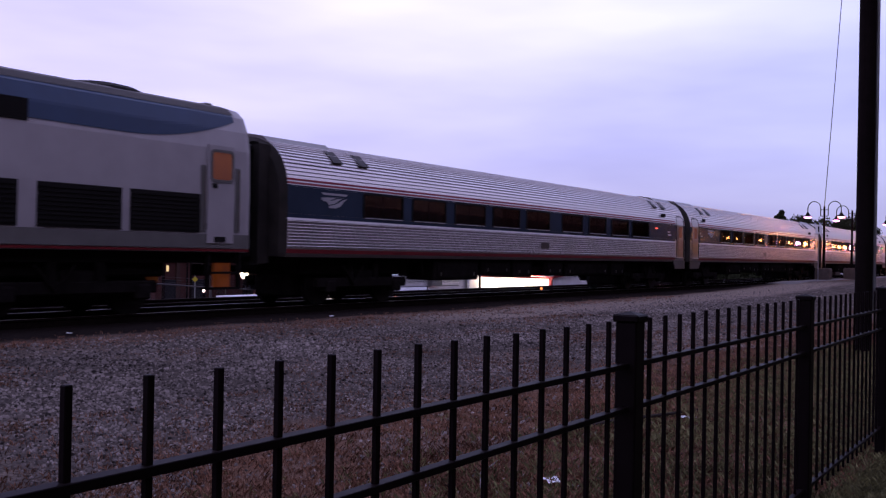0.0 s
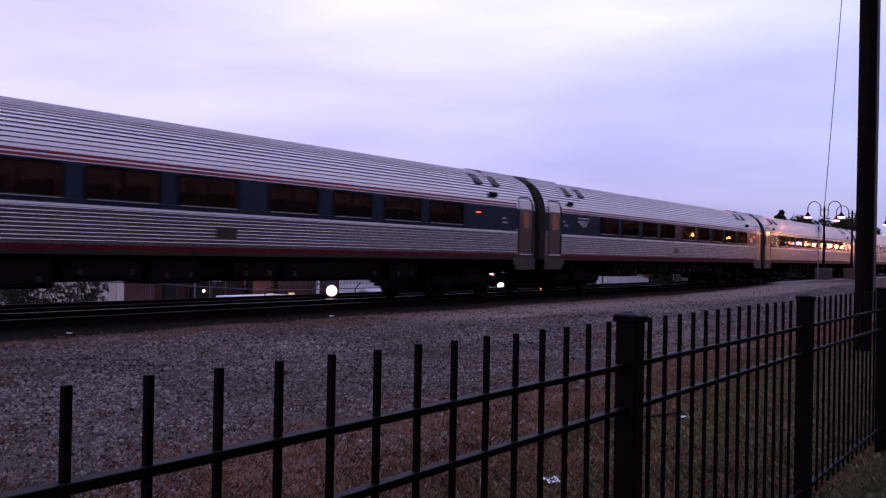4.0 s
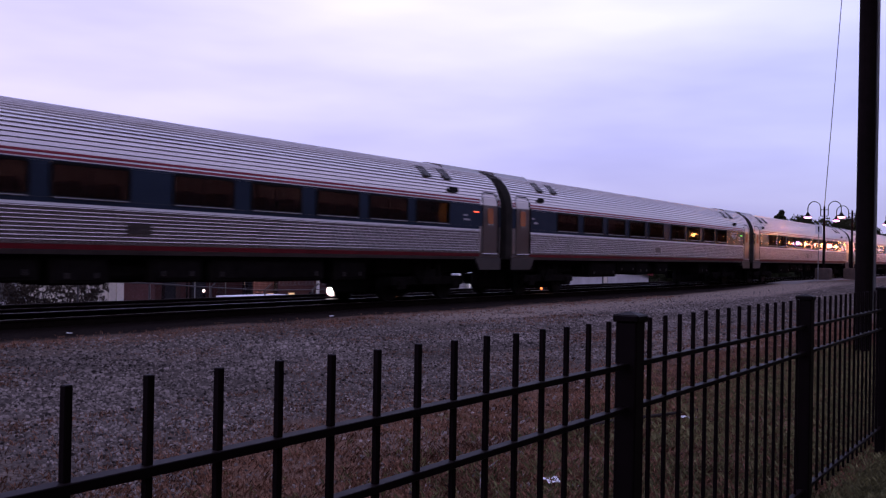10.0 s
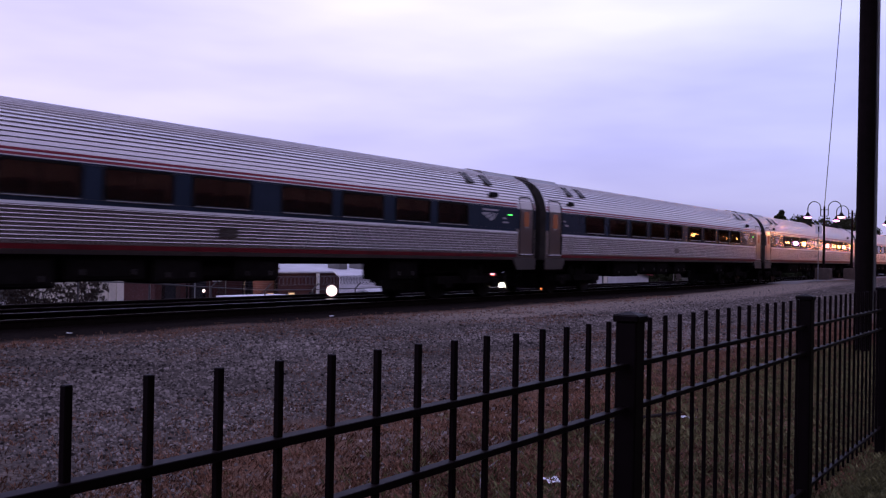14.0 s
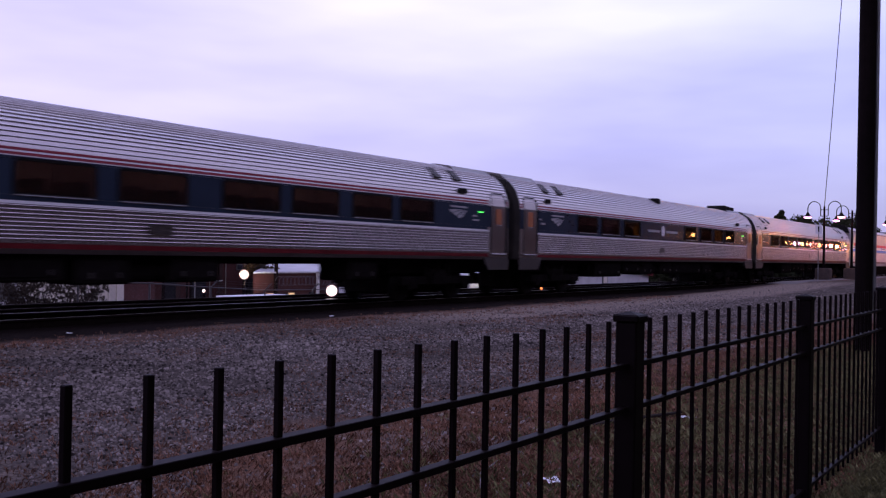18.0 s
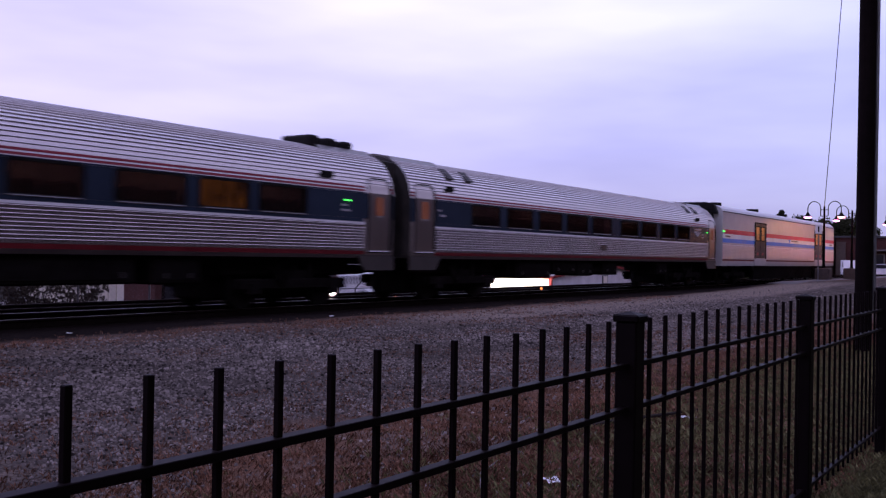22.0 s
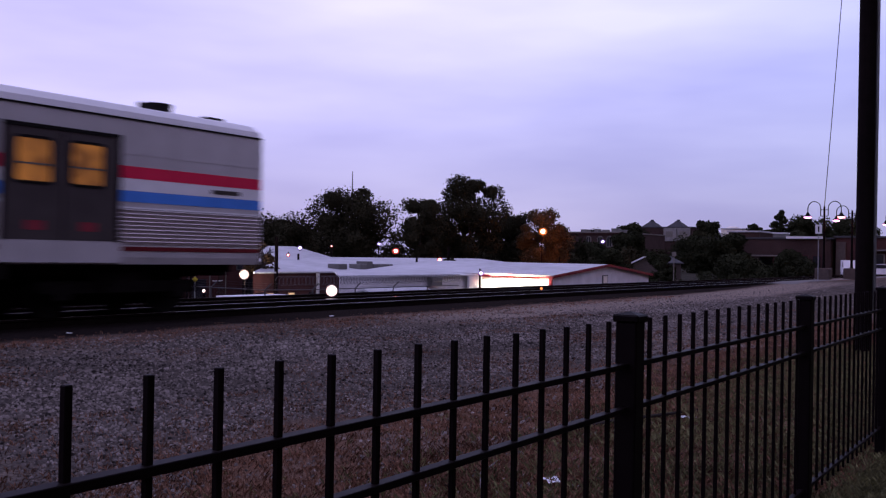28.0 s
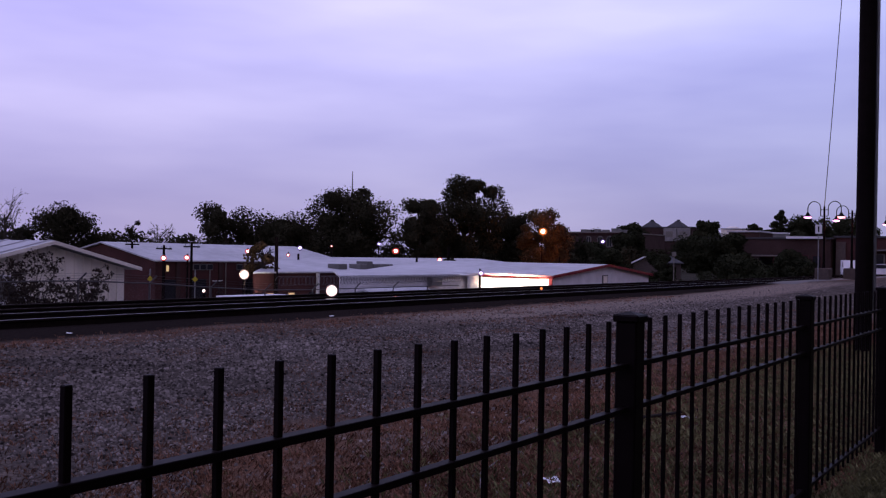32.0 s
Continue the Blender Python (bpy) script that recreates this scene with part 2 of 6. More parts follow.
YELLOW = mat("yellow_sign", (0.45, 0.36, 0.03), 0.5, 0.0, 0.1, 5.0)
CAR_PAINT = mat("car_paint", (0.16, 0.16, 0.18), 0.3, 0.2, 0.1, 2.0)


# Mesh building
class Shape:
    """Collects faces for one mesh."""

    def __init__(self):
        self.v, self.f = [], []

    def add(self, verts, faces):
        k = len(self.v)
        self.v.extend(verts)
        self.f.extend(tuple(i + k for i in f) for f in faces)
        return self

    def box(self, x0, x1, y0, y1, z0, z1, c=0.0):
        if c <= 0:
            v = [(x, y, z) for x in (x0, x1) for y in (y0, y1) for z in (z0, z1)]
            return self.add(v, [(0, 1, 3, 2), (4, 6, 7, 5), (0, 4, 5, 1), (2, 3, 7, 6), (0, 2, 6, 4), (1, 5, 7, 3)])
        ring = [(x0 + c, y0), (x1 - c, y0), (x1, y0 + c), (x1, y1 - c), (x1 - c, y1), (x0 + c, y1), (x0, y1 - c), (x0, y0 + c)]
        inner = [(min(max(x, x0 + c), x1 - c), min(max(y, y0 + c), y1 - c)) for x, y in ring]
        v = [(x, y, z0) for x, y in inner] + [(x, y, z0 + c) for x, y in ring] + [(x, y, z1 - c) for x, y in ring] + [(x, y, z1) for x, y in inner]
        f = [tuple(range(7, -1, -1)), tuple(range(24, 32))]
        for r in range(3):
            f += [(r * 8 + i, r * 8 + (i + 1) % 8, r * 8 + 8 + (i + 1) % 8, r * 8 + 8 + i) for i in range(8)]
        return self.add(v, f)

    def tube(self, points, r, n=8, r2=None, caps=True):
        rings = []
        pts = [Vector(p) for p in points]
        for i, p in enumerate(pts):
            d = (pts[min(i + 1, len(pts) - 1)] - pts[max(i - 1, 0)]).normalized()
            a = d.orthogonal().normalized() if i == 0 else (a - d * a.dot(d)).normalized()
            b = d.cross(a)
            rad = r if r2 is None else r + (r2 - r) * i / (len(pts) - 1)
            rings.append([tuple(p + rad * (math.cos(t) * a + math.sin(t) * b)) for t in (2 * math.pi * k / n for k in range(n))])
        v = [q for ring in rings for q in ring]
        f = [(i * n + k, i * n + (k + 1) % n, (i + 1) * n + (k + 1) % n, (i + 1) * n + k) for i in range(len(pts) - 1) for k in range(n)]
        if caps:
            f += [tuple(range(n - 1, -1, -1)), tuple(range((len(pts) - 1) * n, len(pts) * n))]
        return self.add(v, f)

    def run(self, profile, x0, x1, closed=False, caps=False):
        """Draws a profile of (y, z) along x."""
        n = len(profile)
        v = [(x0, y, z) for y, z in profile] + [(x1, y, z) for y, z in profile]
        f = [(i, (i + 1) % n, n + (i + 1) % n, n + i) for i in range(n if closed else n - 1)]
        if caps:
            f += [tuple(range(n - 1, -1, -1)), tuple(range(n, 2 * n))]
        return self.add(v, f)

    def plate(self, outline, y, depth=0.01, side=-1):
        """A flat piece in the xz plane, with thickness towards side * y."""
        n = len(outline)
        v = [(x, y, z) for x, z in outline] + [(x, y + side * depth, z) for x, z in outline]
        f = [tuple(range(n - 1, -1, -1)), tuple(range(n, 2 * n))] + [(i, (i + 1) % n, n + (i + 1) % n, n + i) for i in range(n)]
        return self.add(v, f)

    def blob(self, x, y, z, rx, ry, rz, n=10, m=6):
        v = [(x, y, z + rz)]
        for j in range(1, m):
            t = math.pi * j / m
            v += [(x + rx * math.sin(t) * math.cos(2 * math.pi * i / n), y + ry * math.sin(t) * math.sin(2 * math.pi * i / n), z + rz * math.cos(t)) for i in range(n)]
        v.append((x, y, z - rz))
        f = [(0, 1 + i, 1 + (i + 1) % n) for i in range(n)]
        for j in range(m - 2):
            f += [(1 + j * n + i, 1 + (j + 1) * n + i, 1 + (j + 1) * n + (i + 1) % n, 1 + j * n + (i + 1) % n) for i in range(n)]
        k = 1 + (m - 2) * n
        f += [(k + i, len(v) - 1, k + (i + 1) % n) for i in range(n)]
        return self.add(v, f)

    def mesh(self, name, material, smooth=False):
        me = bpy.data.meshes.new(name)
        me.from_pydata(self.v, [], self.f)
        me.materials.append(material)
        bm = bmesh.new()
        bm.from_mesh(me)
        bmesh.ops.recalc_face_normals(bm, faces=bm.faces)
        bm.to_mesh(me)
        bm.free()
        if smooth:
            me.shade_smooth()
        return me


def part(name, shape, material, parent, label="", at=None, smooth=False):
    me = shape if isinstance(shape, bpy.types.Mesh) else shape.mesh(name, material, smooth)
    ob = new(name, me)
    ob.parent = parent
    if at is not None:
        ob.matrix_basis = at
    if label:
        ob["label"] = label
    return ob


def thing(name, label, category, m=None, group="", kind=""):
    ob = new(name)
    if m is not None:
        ob.matrix_basis = m
    return tagged(ob, label, category, group, kind)


def solid(name, shape, material, label, category, m=None, group="", kind="", smooth=False):
    ob = new(name, shape.mesh(name, material, smooth))
    if m is not None:
        ob.matrix_basis = m
    return tagged(ob, label, category, group, kind)


def bulk(name, verts, faces, material):
    v, f = np.asarray(verts, dtype=np.float32), np.asarray(faces, dtype=np.int32)
    me = bpy.data.meshes.new(name)
    me.vertices.add(len(v))
    me.vertices.foreach_set("co", v.ravel())
    me.loops.add(f.size)
    me.loops.foreach_set("vertex_index", f.ravel())
    me.polygons.add(len(f))
    me.polygons.foreach_set("loop_start", np.arange(0, f.size, f.shape[1], dtype=np.int32))
    me.update(calc_edges=True)
    me.materials.append(material)
    return me

# Ground: one sheet, from the lawn behind the fence across the tracks to the town below.
RAIL_Z, TRACK_Y, TRACK2_Y = 0.307, 15.956, 19.82


def ease(a, b, t):
    u = min(1.0, max(0.0, (t - a) / (b - a)))
    return u * u * (3 - 2 * u)


def ground_z(x, y):
    z = 0.46 - 0.25 * ease(1.3, 5.0, y)
    z += 0.26 * ease(36, 56, x) * (1 - ease(13.2, 14.2, y)) * ease(4.0, 7.0, y)
    z -= 0.06 * ease(13.6, 14.4, y) + 0.082 * ease(17.2, 18.4, y)
    low = -3.0 + 2.8 * ease(85, 120, x) + 1.4 * (1 - ease(24, 38, x))
    k = ease(21.8, 27.0, y)
    z = z * (1 - k) + low * k
    if 1.0 < y < 14.0 and x < 70:
        z += 0.03 * noise.noise((x * 0.35, y * 0.35, 0)) + 0.015 * noise.noise((x * 1.3, y * 1.3, 5))
    return z


def ground_material():
    m = mat("yard_ground", (0.073, 0.060, 0.053), 0.95, 0.0, 0.40, 14.0, bump=0.6, coarse=0.35, spec=0.0)
    n, ln = m.node_tree.nodes, m.node_tree.links
    b = n["Principled BSDF"]
    base = b.inputs["Base Color"].links[0].from_socket
    co = n.new("ShaderNodeTexCoord")
    sp = n.new("ShaderNodeSeparateXYZ")
    ln.new(co.outputs["Object"], sp.inputs[0])
    ns = n.new("ShaderNodeTexNoise")
    ns.inputs["Scale"].default_value, ns.inputs["Detail"].default_value = 0.55, 6.0
    ln.new(co.outputs["Object"], ns.inputs["Vector"])

    def zone(lo, hi, amp, colour, last, axis="Y"):
        ad = n.new("ShaderNodeMath")
        ad.operation = "MULTIPLY_ADD"
        ln.new(ns.outputs["Fac"], ad.inputs[0])
        ad.inputs[1].default_value = amp
        ln.new(sp.outputs[axis], ad.inputs[2])
        mr = n.new("ShaderNodeMapRange")
        mr.interpolation_type = "SMOOTHSTEP"
        mr.inputs["From Min"].default_value, mr.inputs["From Max"].default_value = lo + amp / 2, hi + amp / 2
        ln.new(ad.outputs[0], mr.inputs["Value"])
        mx = n.new("ShaderNodeMix")
        mx.data_type = "RGBA"
        ln.new(mr.outputs["Result"], mx.inputs["Factor"])
        ln.new(last, mx.inputs["A"])
        mx.inputs["B"].default_value = (*colour, 1)
        return mx.outputs["Result"]

    c = zone(5.4, 4.2, 3.5, (0.104, 0.059, 0.040), base)
    c = zone(11.2, 12.0, 2.0, (0.088, 0.060, 0.049), c)
    ps = n.new("ShaderNodeTexNoise")
    ps.inputs["Scale"].default_value, ps.inputs["Detail"].default_value = 0.42, 5.0
    ln.new(co.outputs["Object"], ps.inputs["Vector"])
    pr = n.new("ShaderNodeMapRange")
    pr.inputs["From Min"].default_value, pr.inputs["From Max"].default_value = 0.54, 0.66
    ln.new(ps.outputs["Fac"], pr.inputs["Value"])
    pm = n.new("ShaderNodeMix")
    pm.data_type = "RGBA"
    ln.new(pr.outputs["Result"], pm.inputs["Factor"])
    ln.new(c, pm.inputs["A"])
    pm.inputs["B"].default_value = (0.112, 0.085, 0.071, 1)
    c = pm.outputs["Result"]

    # worn pale track along the yard, further along the line
    def band(axis, a, b, c2, d2):
        up, down, mul = n.new("ShaderNodeMapRange"), n.new("ShaderNodeMapRange"), n.new("ShaderNodeMath")
        up.interpolation_type = down.interpolation_type = "SMOOTHSTEP"
        up.inputs["From Min"].default_value, up.inputs["From Max"].default_value = a, b
        down.inputs["From Min"].default_value, down.inputs["From Max"].default_value = d2, c2
        mul.operation = "MULTIPLY"
        for q in (up, down):
            ln.new(sp.outputs[axis], q.inputs["Value"])
        ln.new(up.outputs["Result"], mul.inputs[0])
        ln.new(down.outputs["Result"], mul.inputs[1])
        return mul.outputs[0]

    edge = n.new("ShaderNodeMath")
    edge.operation = "MULTIPLY"
    ln.new(band("Y", 3.9, 4.8, 5.2, 6.6), edge.inputs[0])
    ln.new(pr.outputs["Result"], edge.inputs[1])
    em = n.new("ShaderNodeMix")
    em.data_type = "RGBA"
    ln.new(edge.outputs[0], em.inputs["Factor"])
    ln.new(c, em.inputs["A"])
    em.inputs["B"].default_value = (0.190, 0.148, 0.120, 1)
    c = em.outputs["Result"]
    both = n.new("ShaderNodeMath")
    both.operation = "MULTIPLY"
    ln.new(band("X", 13.0, 19.0, 48.0, 60.0), both.inputs[0])
    ln.new(band("Y", 9.3, 10.4, 12.0, 13.0), both.inputs[1])
    tm = n.new("ShaderNodeMix")
    tm.data_type = "RGBA"
    ln.new(both.outputs[0], tm.inputs["Factor"])
    ln.new(c, tm.inputs["A"])
    tm.inputs["B"].default_value = (0.190, 0.150, 0.126, 1)
    c = tm.outputs["Result"]
    # dark ballast along the tracks, shade by the rails painted into its colour
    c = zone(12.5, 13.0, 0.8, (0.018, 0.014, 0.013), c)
    c = zone(1.0, 0.8, 0.2, (0.072, 0.072, 0.036), c)
    c = zone(21.5, 24.0, 2.0, (0.045, 0.042, 0.034), c)
    # small stones and dirt within every zone
    sn = n.new("ShaderNodeTexNoise")
    sn.inputs["Scale"].default_value, sn.inputs["Detail"].default_value = 38.0, 4.0
    ln.new(co.outputs["Object"], sn.inputs["Vector"])
    sm = n.new("ShaderNodeMapRange")
    sm.inputs["From Min"].default_value, sm.inputs["From Max"].default_value = 0.36, 0.64
    sm.inputs["To Min"].default_value, sm.inputs["To Max"].default_value = 0.55, 1.45
    ln.new(sn.outputs["Fac"], sm.inputs["Value"])
    sv = n.new("ShaderNodeVectorMath")
    sv.operation = "SCALE"
    ln.new(c, sv.inputs[0])
    ln.new(sm.outputs["Result"], sv.inputs["Scale"])
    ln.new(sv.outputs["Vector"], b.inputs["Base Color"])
    return m


def build_ground():
    xs = sorted(set([-900, -300, -100, -40, -15] + list(np.arange(-6, 40, 0.4)) + list(range(40, 130, 3)) + [150, 200, 300, 500, 900, 1500, 2500]))
    ys = sorted(set([-900, -300, -80, -20, -6, -2, 0, 0.5, 0.9] + list(np.arange(1.2, 15, 0.35)) + [15, 17, 19, 21, 22, 23, 24, 25, 26, 27, 30, 60, 120, 250, 600, 1200, 2500]))
    v = [(float(x), float(y), ground_z(x, y)) for x in xs for y in ys]
    k = len(ys)
    f = [(i * k + j, (i + 1) * k + j, (i + 1) * k + j + 1, i * k + j + 1) for i in range(len(xs) - 1) for j in range(k - 1)]
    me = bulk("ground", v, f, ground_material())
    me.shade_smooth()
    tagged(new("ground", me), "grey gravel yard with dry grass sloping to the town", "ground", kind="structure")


build_ground()


# Two railway tracks: rails on wooden ties
def build_track(yc, x0, x1, label, top=RAIL_Z, polish=None):
    tr = thing("railway_track", label, "track", kind="structure")
    head = [(-0.014, 0.164), (-0.014, 0.172), (-0.009, 0.1735), (0.009, 0.1735), (0.014, 0.172), (0.014, 0.164)]
    side = [(-0.030, 0.169), (0.030, 0.169), (0.036, 0.161), (0.036, 0.132), (0.010, 0.118), (0.010, 0.022), (0.07, 0.012), (0.07, 0.0), (-0.07, 0.0), (-0.07, 0.012), (-0.010, 0.022), (-0.010, 0.118), (-0.036, 0.132), (-0.036, 0.161)]
    for dy in (-0.75, 0.75):
        base = top - 0.172
        r = part("rail", Shape().run([(yc + dy + a, base + b) for a, b in side], x0, x1, True, True), RAIL_SIDE, tr)
        part("rail_head", Shape().run([(yc + dy + a, base + b) for a, b in head], x0, x1, True, True), polish or RAIL, r, "polished steel running surface" if polish is None else "rusty running surface")
    tie = Shape().box(-0.11, 0.11, -1.3, 1.3, -0.14, 0.0, 0.012).mesh("tie", TIE)
    plate = Shape().box(-0.09, 0.09, -0.19, 0.19, 0.0, 0.012).mesh("tie_plate", IRON)
    n = 0
    x = -2.0
    while x < 70 and n < 150:
        t = part("tie", tie, TIE, tr, at=pose(x, yc + random.uniform(-0.03, 0.03), top - 0.176, 0, 0, random.uniform(-1, 1)))
        if n < 60:
            for dy in (-0.75, 0.75):
                part("tie_plate", plate, IRON, t, at=pose(0, dy, 0))
        x += 0.54
        n += 1
    return tr


build_track(TRACK_Y, -60, 700, "steel rails on dark creosoted wooden ties")
build_track(TRACK2_Y, -60, 700, "second pair of rusty steel rails behind the first", 0.225, RAIL_OLD)


# Fence of black pickets
FENCE_Y, PANEL = 0.924, 1.828


def build_fence():
    for k in range(-2, 5):
        x0 = 2.235 + PANEL * k
        pst = thing("fence_post", "square black metal fence post with a flat cap", "fence post", pose(x0, FENCE_Y, 0), "posts of the fence")
        part("post", Shape().box(-0.028, 0.028, -0.028, 0.028, 0.40, 1.395, 0.004), FENCE, pst)
        cap = Shape().box(-0.034, 0.034, -0.034, 0.034, 1.393, 1.412, 0.004)
        cap.add([(-0.03, -0.03, 1.4115), (0.03, -0.03, 1.4115), (0.03, 0.03, 1.4115), (-0.03, 0.03, 1.4115), (0, 0, 1.42)], [(0, 1, 4), (1, 2, 4), (2, 3, 4), (3, 0, 4)])
        part("post_cap", cap, FENCE, pst)
    picket = Shape().box(-0.0052, 0.0052, -0.0052, 0.0052, 0.575, 1.40, 0.0012).mesh("picket", FENCE)
    for k in range(-2, 4):
        x0 = 2.235 + PANEL * k
        pan = thing("picket_fence", "black metal fence of thin upright pickets", "fence", pose(x0, FENCE_Y, 0), "panels of the fence")
        for z in (1.287, 1.180, 0.625):
            part("fence_rail", Shape().box(0.028, PANEL - 0.028, -0.0115, 0.0115, z - 0.0065, z + 0.0065, 0.0012), FENCE, pan)
        for i in range(15):
            part("picket", picket, FENCE, pan, at=pose(0.13 + 0.112 * i, 0, random.uniform(-0.0015, 0.0015), 0, 0, random.uniform(-2, 2)))


build_fence()


# The train
CAR = 26.01
JOINT = 41.163 - CAR
SPEED = (0.86953, 0.73336, 1.11217, -2.02376, 1.64861, -0.46644)


def way(t):
    """Metres that the train has gone at t seconds."""
    def poly(u):
        return 100 * sum(c * u ** (i + 1) for i, c in enumerate(SPEED))
    if t <= 28.5:
        return poly(t / 28.5)
    return poly(1.0) + (t - 28.5) * 10.3


WHEEL_R = 0.457
WHEELSETS = []
CARS = []

# half of the section of a coach, from the sill up: distance from the middle and height above the rail
SECTION = [(1.50, 1.14), (1.535, 1.22), (1.545, 1.33), (1.55, 1.95), (1.55, 2.10), (1.548, 2.66), (1.53, 2.80), (1.505, 2.94), (1.43, 3.16), (1.29, 3.40),
           (1.08, 3.60), (0.80, 3.74), (0.45, 3.83), (0.0, 3.87)]


def rounded_off(pts, first, n=4):
    """Rounds a section between its points, from the point of that number on."""
    res = list(pts[:first])
    ext = pts + [(-pts[-2][0], pts[-2][1])]
    for i in range(first, len(pts) - 1):
        p0, p1, p2, p3 = (Vector(ext[j]) for j in (i - 1, i, i + 1, i + 2))
        for k in range(n):
            u = k / n
            q = 0.5 * (2 * p1 + (p2 - p0) * u + (2 * p0 - 5 * p1 + 4 * p2 - p3) * u * u + (3 * p1 - p0 - 3 * p2 + p3) * u ** 3)
            res.append((q.x, q.y))
    return res + [pts[-1]]


SECTION = rounded_off(SECTION, 5)


def section_y(z):
    for (a, za), (b, zb) in zip(SECTION, SECTION[1:]):
        if za <= z <= zb:
            return a + (b - a) * (z - za) / (zb - za)
    return SECTION[0][0] if z < SECTION[0][1] else 0.0


def strip(z0, z1, out, side, x0, x1, steps=3):
    """A thin band on the car's skin between two heights."""
    zs = [z0 + (z1 - z0) * i / steps for i in range(steps + 1)]
    outer = [(side * (section_y(z) + out), z) for z in zs]
    inner = [(side * (section_y(z) - 0.02), z) for z in reversed(zs)]
    return Shape().run(outer + inner, x0, x1, True, True)


def fluted(points, count, out, wide=0.68):
    """Turns a line of points into one with count ribs standing out from it."""
    L = [0.0]
    for (a, b), (c, d) in zip(points, points[1:]):
        L.append(L[-1] + math.hypot(c - a, d - b))

    def at(s):
        for i in range(len(points) - 1):
            if s <= L[i + 1] or i == len(points) - 2:
                u = (s - L[i]) / (L[i + 1] - L[i])
                (a, b), (c, d) = points[i], points[i + 1]
                ln = math.hypot(c - a, d - b)
                return a + (c - a) * u, b + (d - b) * u, (d - b) / ln, -(c - a) / ln
    res = []
    step = L[-1] / count
    for i in range(count):
        rib = 0.98 - wide
        for frac, o in ((0.0, 0.0), (wide, 0.0), (wide + 0.08 * rib, 0.8), (wide + 0.30 * rib, 1.0), (wide + 0.62 * rib, 0.85), (0.98, 0.1)):
            y, z, ny, nz = at(step * (i + frac))
            res.append((y + ny * o * out, z + nz * o * out))
    return res


def bogie(parent, x, wheelbase=2.6):
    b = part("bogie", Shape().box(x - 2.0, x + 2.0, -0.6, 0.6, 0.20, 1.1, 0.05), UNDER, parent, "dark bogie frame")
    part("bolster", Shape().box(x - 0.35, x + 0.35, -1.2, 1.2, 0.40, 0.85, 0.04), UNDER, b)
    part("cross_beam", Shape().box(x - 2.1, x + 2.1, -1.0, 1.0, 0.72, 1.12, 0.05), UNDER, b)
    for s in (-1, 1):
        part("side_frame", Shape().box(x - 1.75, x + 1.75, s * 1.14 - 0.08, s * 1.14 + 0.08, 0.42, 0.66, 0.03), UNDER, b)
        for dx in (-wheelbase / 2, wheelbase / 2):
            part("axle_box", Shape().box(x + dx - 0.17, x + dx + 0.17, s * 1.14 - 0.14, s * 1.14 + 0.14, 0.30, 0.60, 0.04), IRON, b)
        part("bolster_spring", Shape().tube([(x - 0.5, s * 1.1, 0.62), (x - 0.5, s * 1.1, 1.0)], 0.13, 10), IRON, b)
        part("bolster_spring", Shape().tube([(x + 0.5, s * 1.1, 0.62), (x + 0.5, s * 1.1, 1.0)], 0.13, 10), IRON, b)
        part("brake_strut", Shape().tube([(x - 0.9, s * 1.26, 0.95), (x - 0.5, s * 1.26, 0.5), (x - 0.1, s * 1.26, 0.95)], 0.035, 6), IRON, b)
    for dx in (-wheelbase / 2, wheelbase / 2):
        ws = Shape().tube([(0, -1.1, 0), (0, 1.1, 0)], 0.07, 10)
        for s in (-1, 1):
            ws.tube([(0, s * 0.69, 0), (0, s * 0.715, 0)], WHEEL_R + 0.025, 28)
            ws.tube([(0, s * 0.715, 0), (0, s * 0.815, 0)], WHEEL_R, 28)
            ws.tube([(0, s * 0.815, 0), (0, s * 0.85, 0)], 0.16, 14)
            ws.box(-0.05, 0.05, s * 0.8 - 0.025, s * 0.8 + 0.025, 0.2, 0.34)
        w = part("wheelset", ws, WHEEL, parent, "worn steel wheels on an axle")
        WHEELSETS.append((w, x + dx))


def shell(parent, x0, x1, name="body"):
    """Closed skin of a coach with its window band left open on both sides."""
    sh, low = Shape(), Shape()
    for s in (-1, 1):
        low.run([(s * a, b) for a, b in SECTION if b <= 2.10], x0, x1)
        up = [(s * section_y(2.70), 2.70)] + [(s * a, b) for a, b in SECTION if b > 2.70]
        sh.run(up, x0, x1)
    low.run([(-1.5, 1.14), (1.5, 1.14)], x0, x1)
    # lower skin split off so its darker reflection can be coloured in
    part("lower_skin", low, SKIRT_STEEL, parent, "steel skin below the windows, reflected dark ground put into its colour")
    return part(name, sh, STEEL, parent, smooth=False)


def window_band(parent, x0, x1, windows, s):
    """The blue band between the openings, on one side."""
    z0, z1 = 2.10, 2.70
    edges = [x0] + [e for w in windows for e in w] + [x1]
    for a, b in zip(edges[0::2], edges[1::2]):
        if b - a > 0.01:
            part("band_panel", strip(z0 - 0.002, z1 + 0.002, 0.0, s, a, b), BLUE, parent, "blue painted panel between the windows")


def rounded(x0, x1, z0, z1, r, n=4):
    pts = []
    for cx, cz, a in ((x1 - r, z0 + r, -90), (x1 - r, z1 - r, 0), (x0 + r, z1 - r, 90), (x0 + r, z0 + r, 180)):
        for i in range(n + 1):
            t = radians(a + 90 * i / n)
            pts.append((cx + r * math.cos(t), cz + r * math.sin(t)))
    return pts


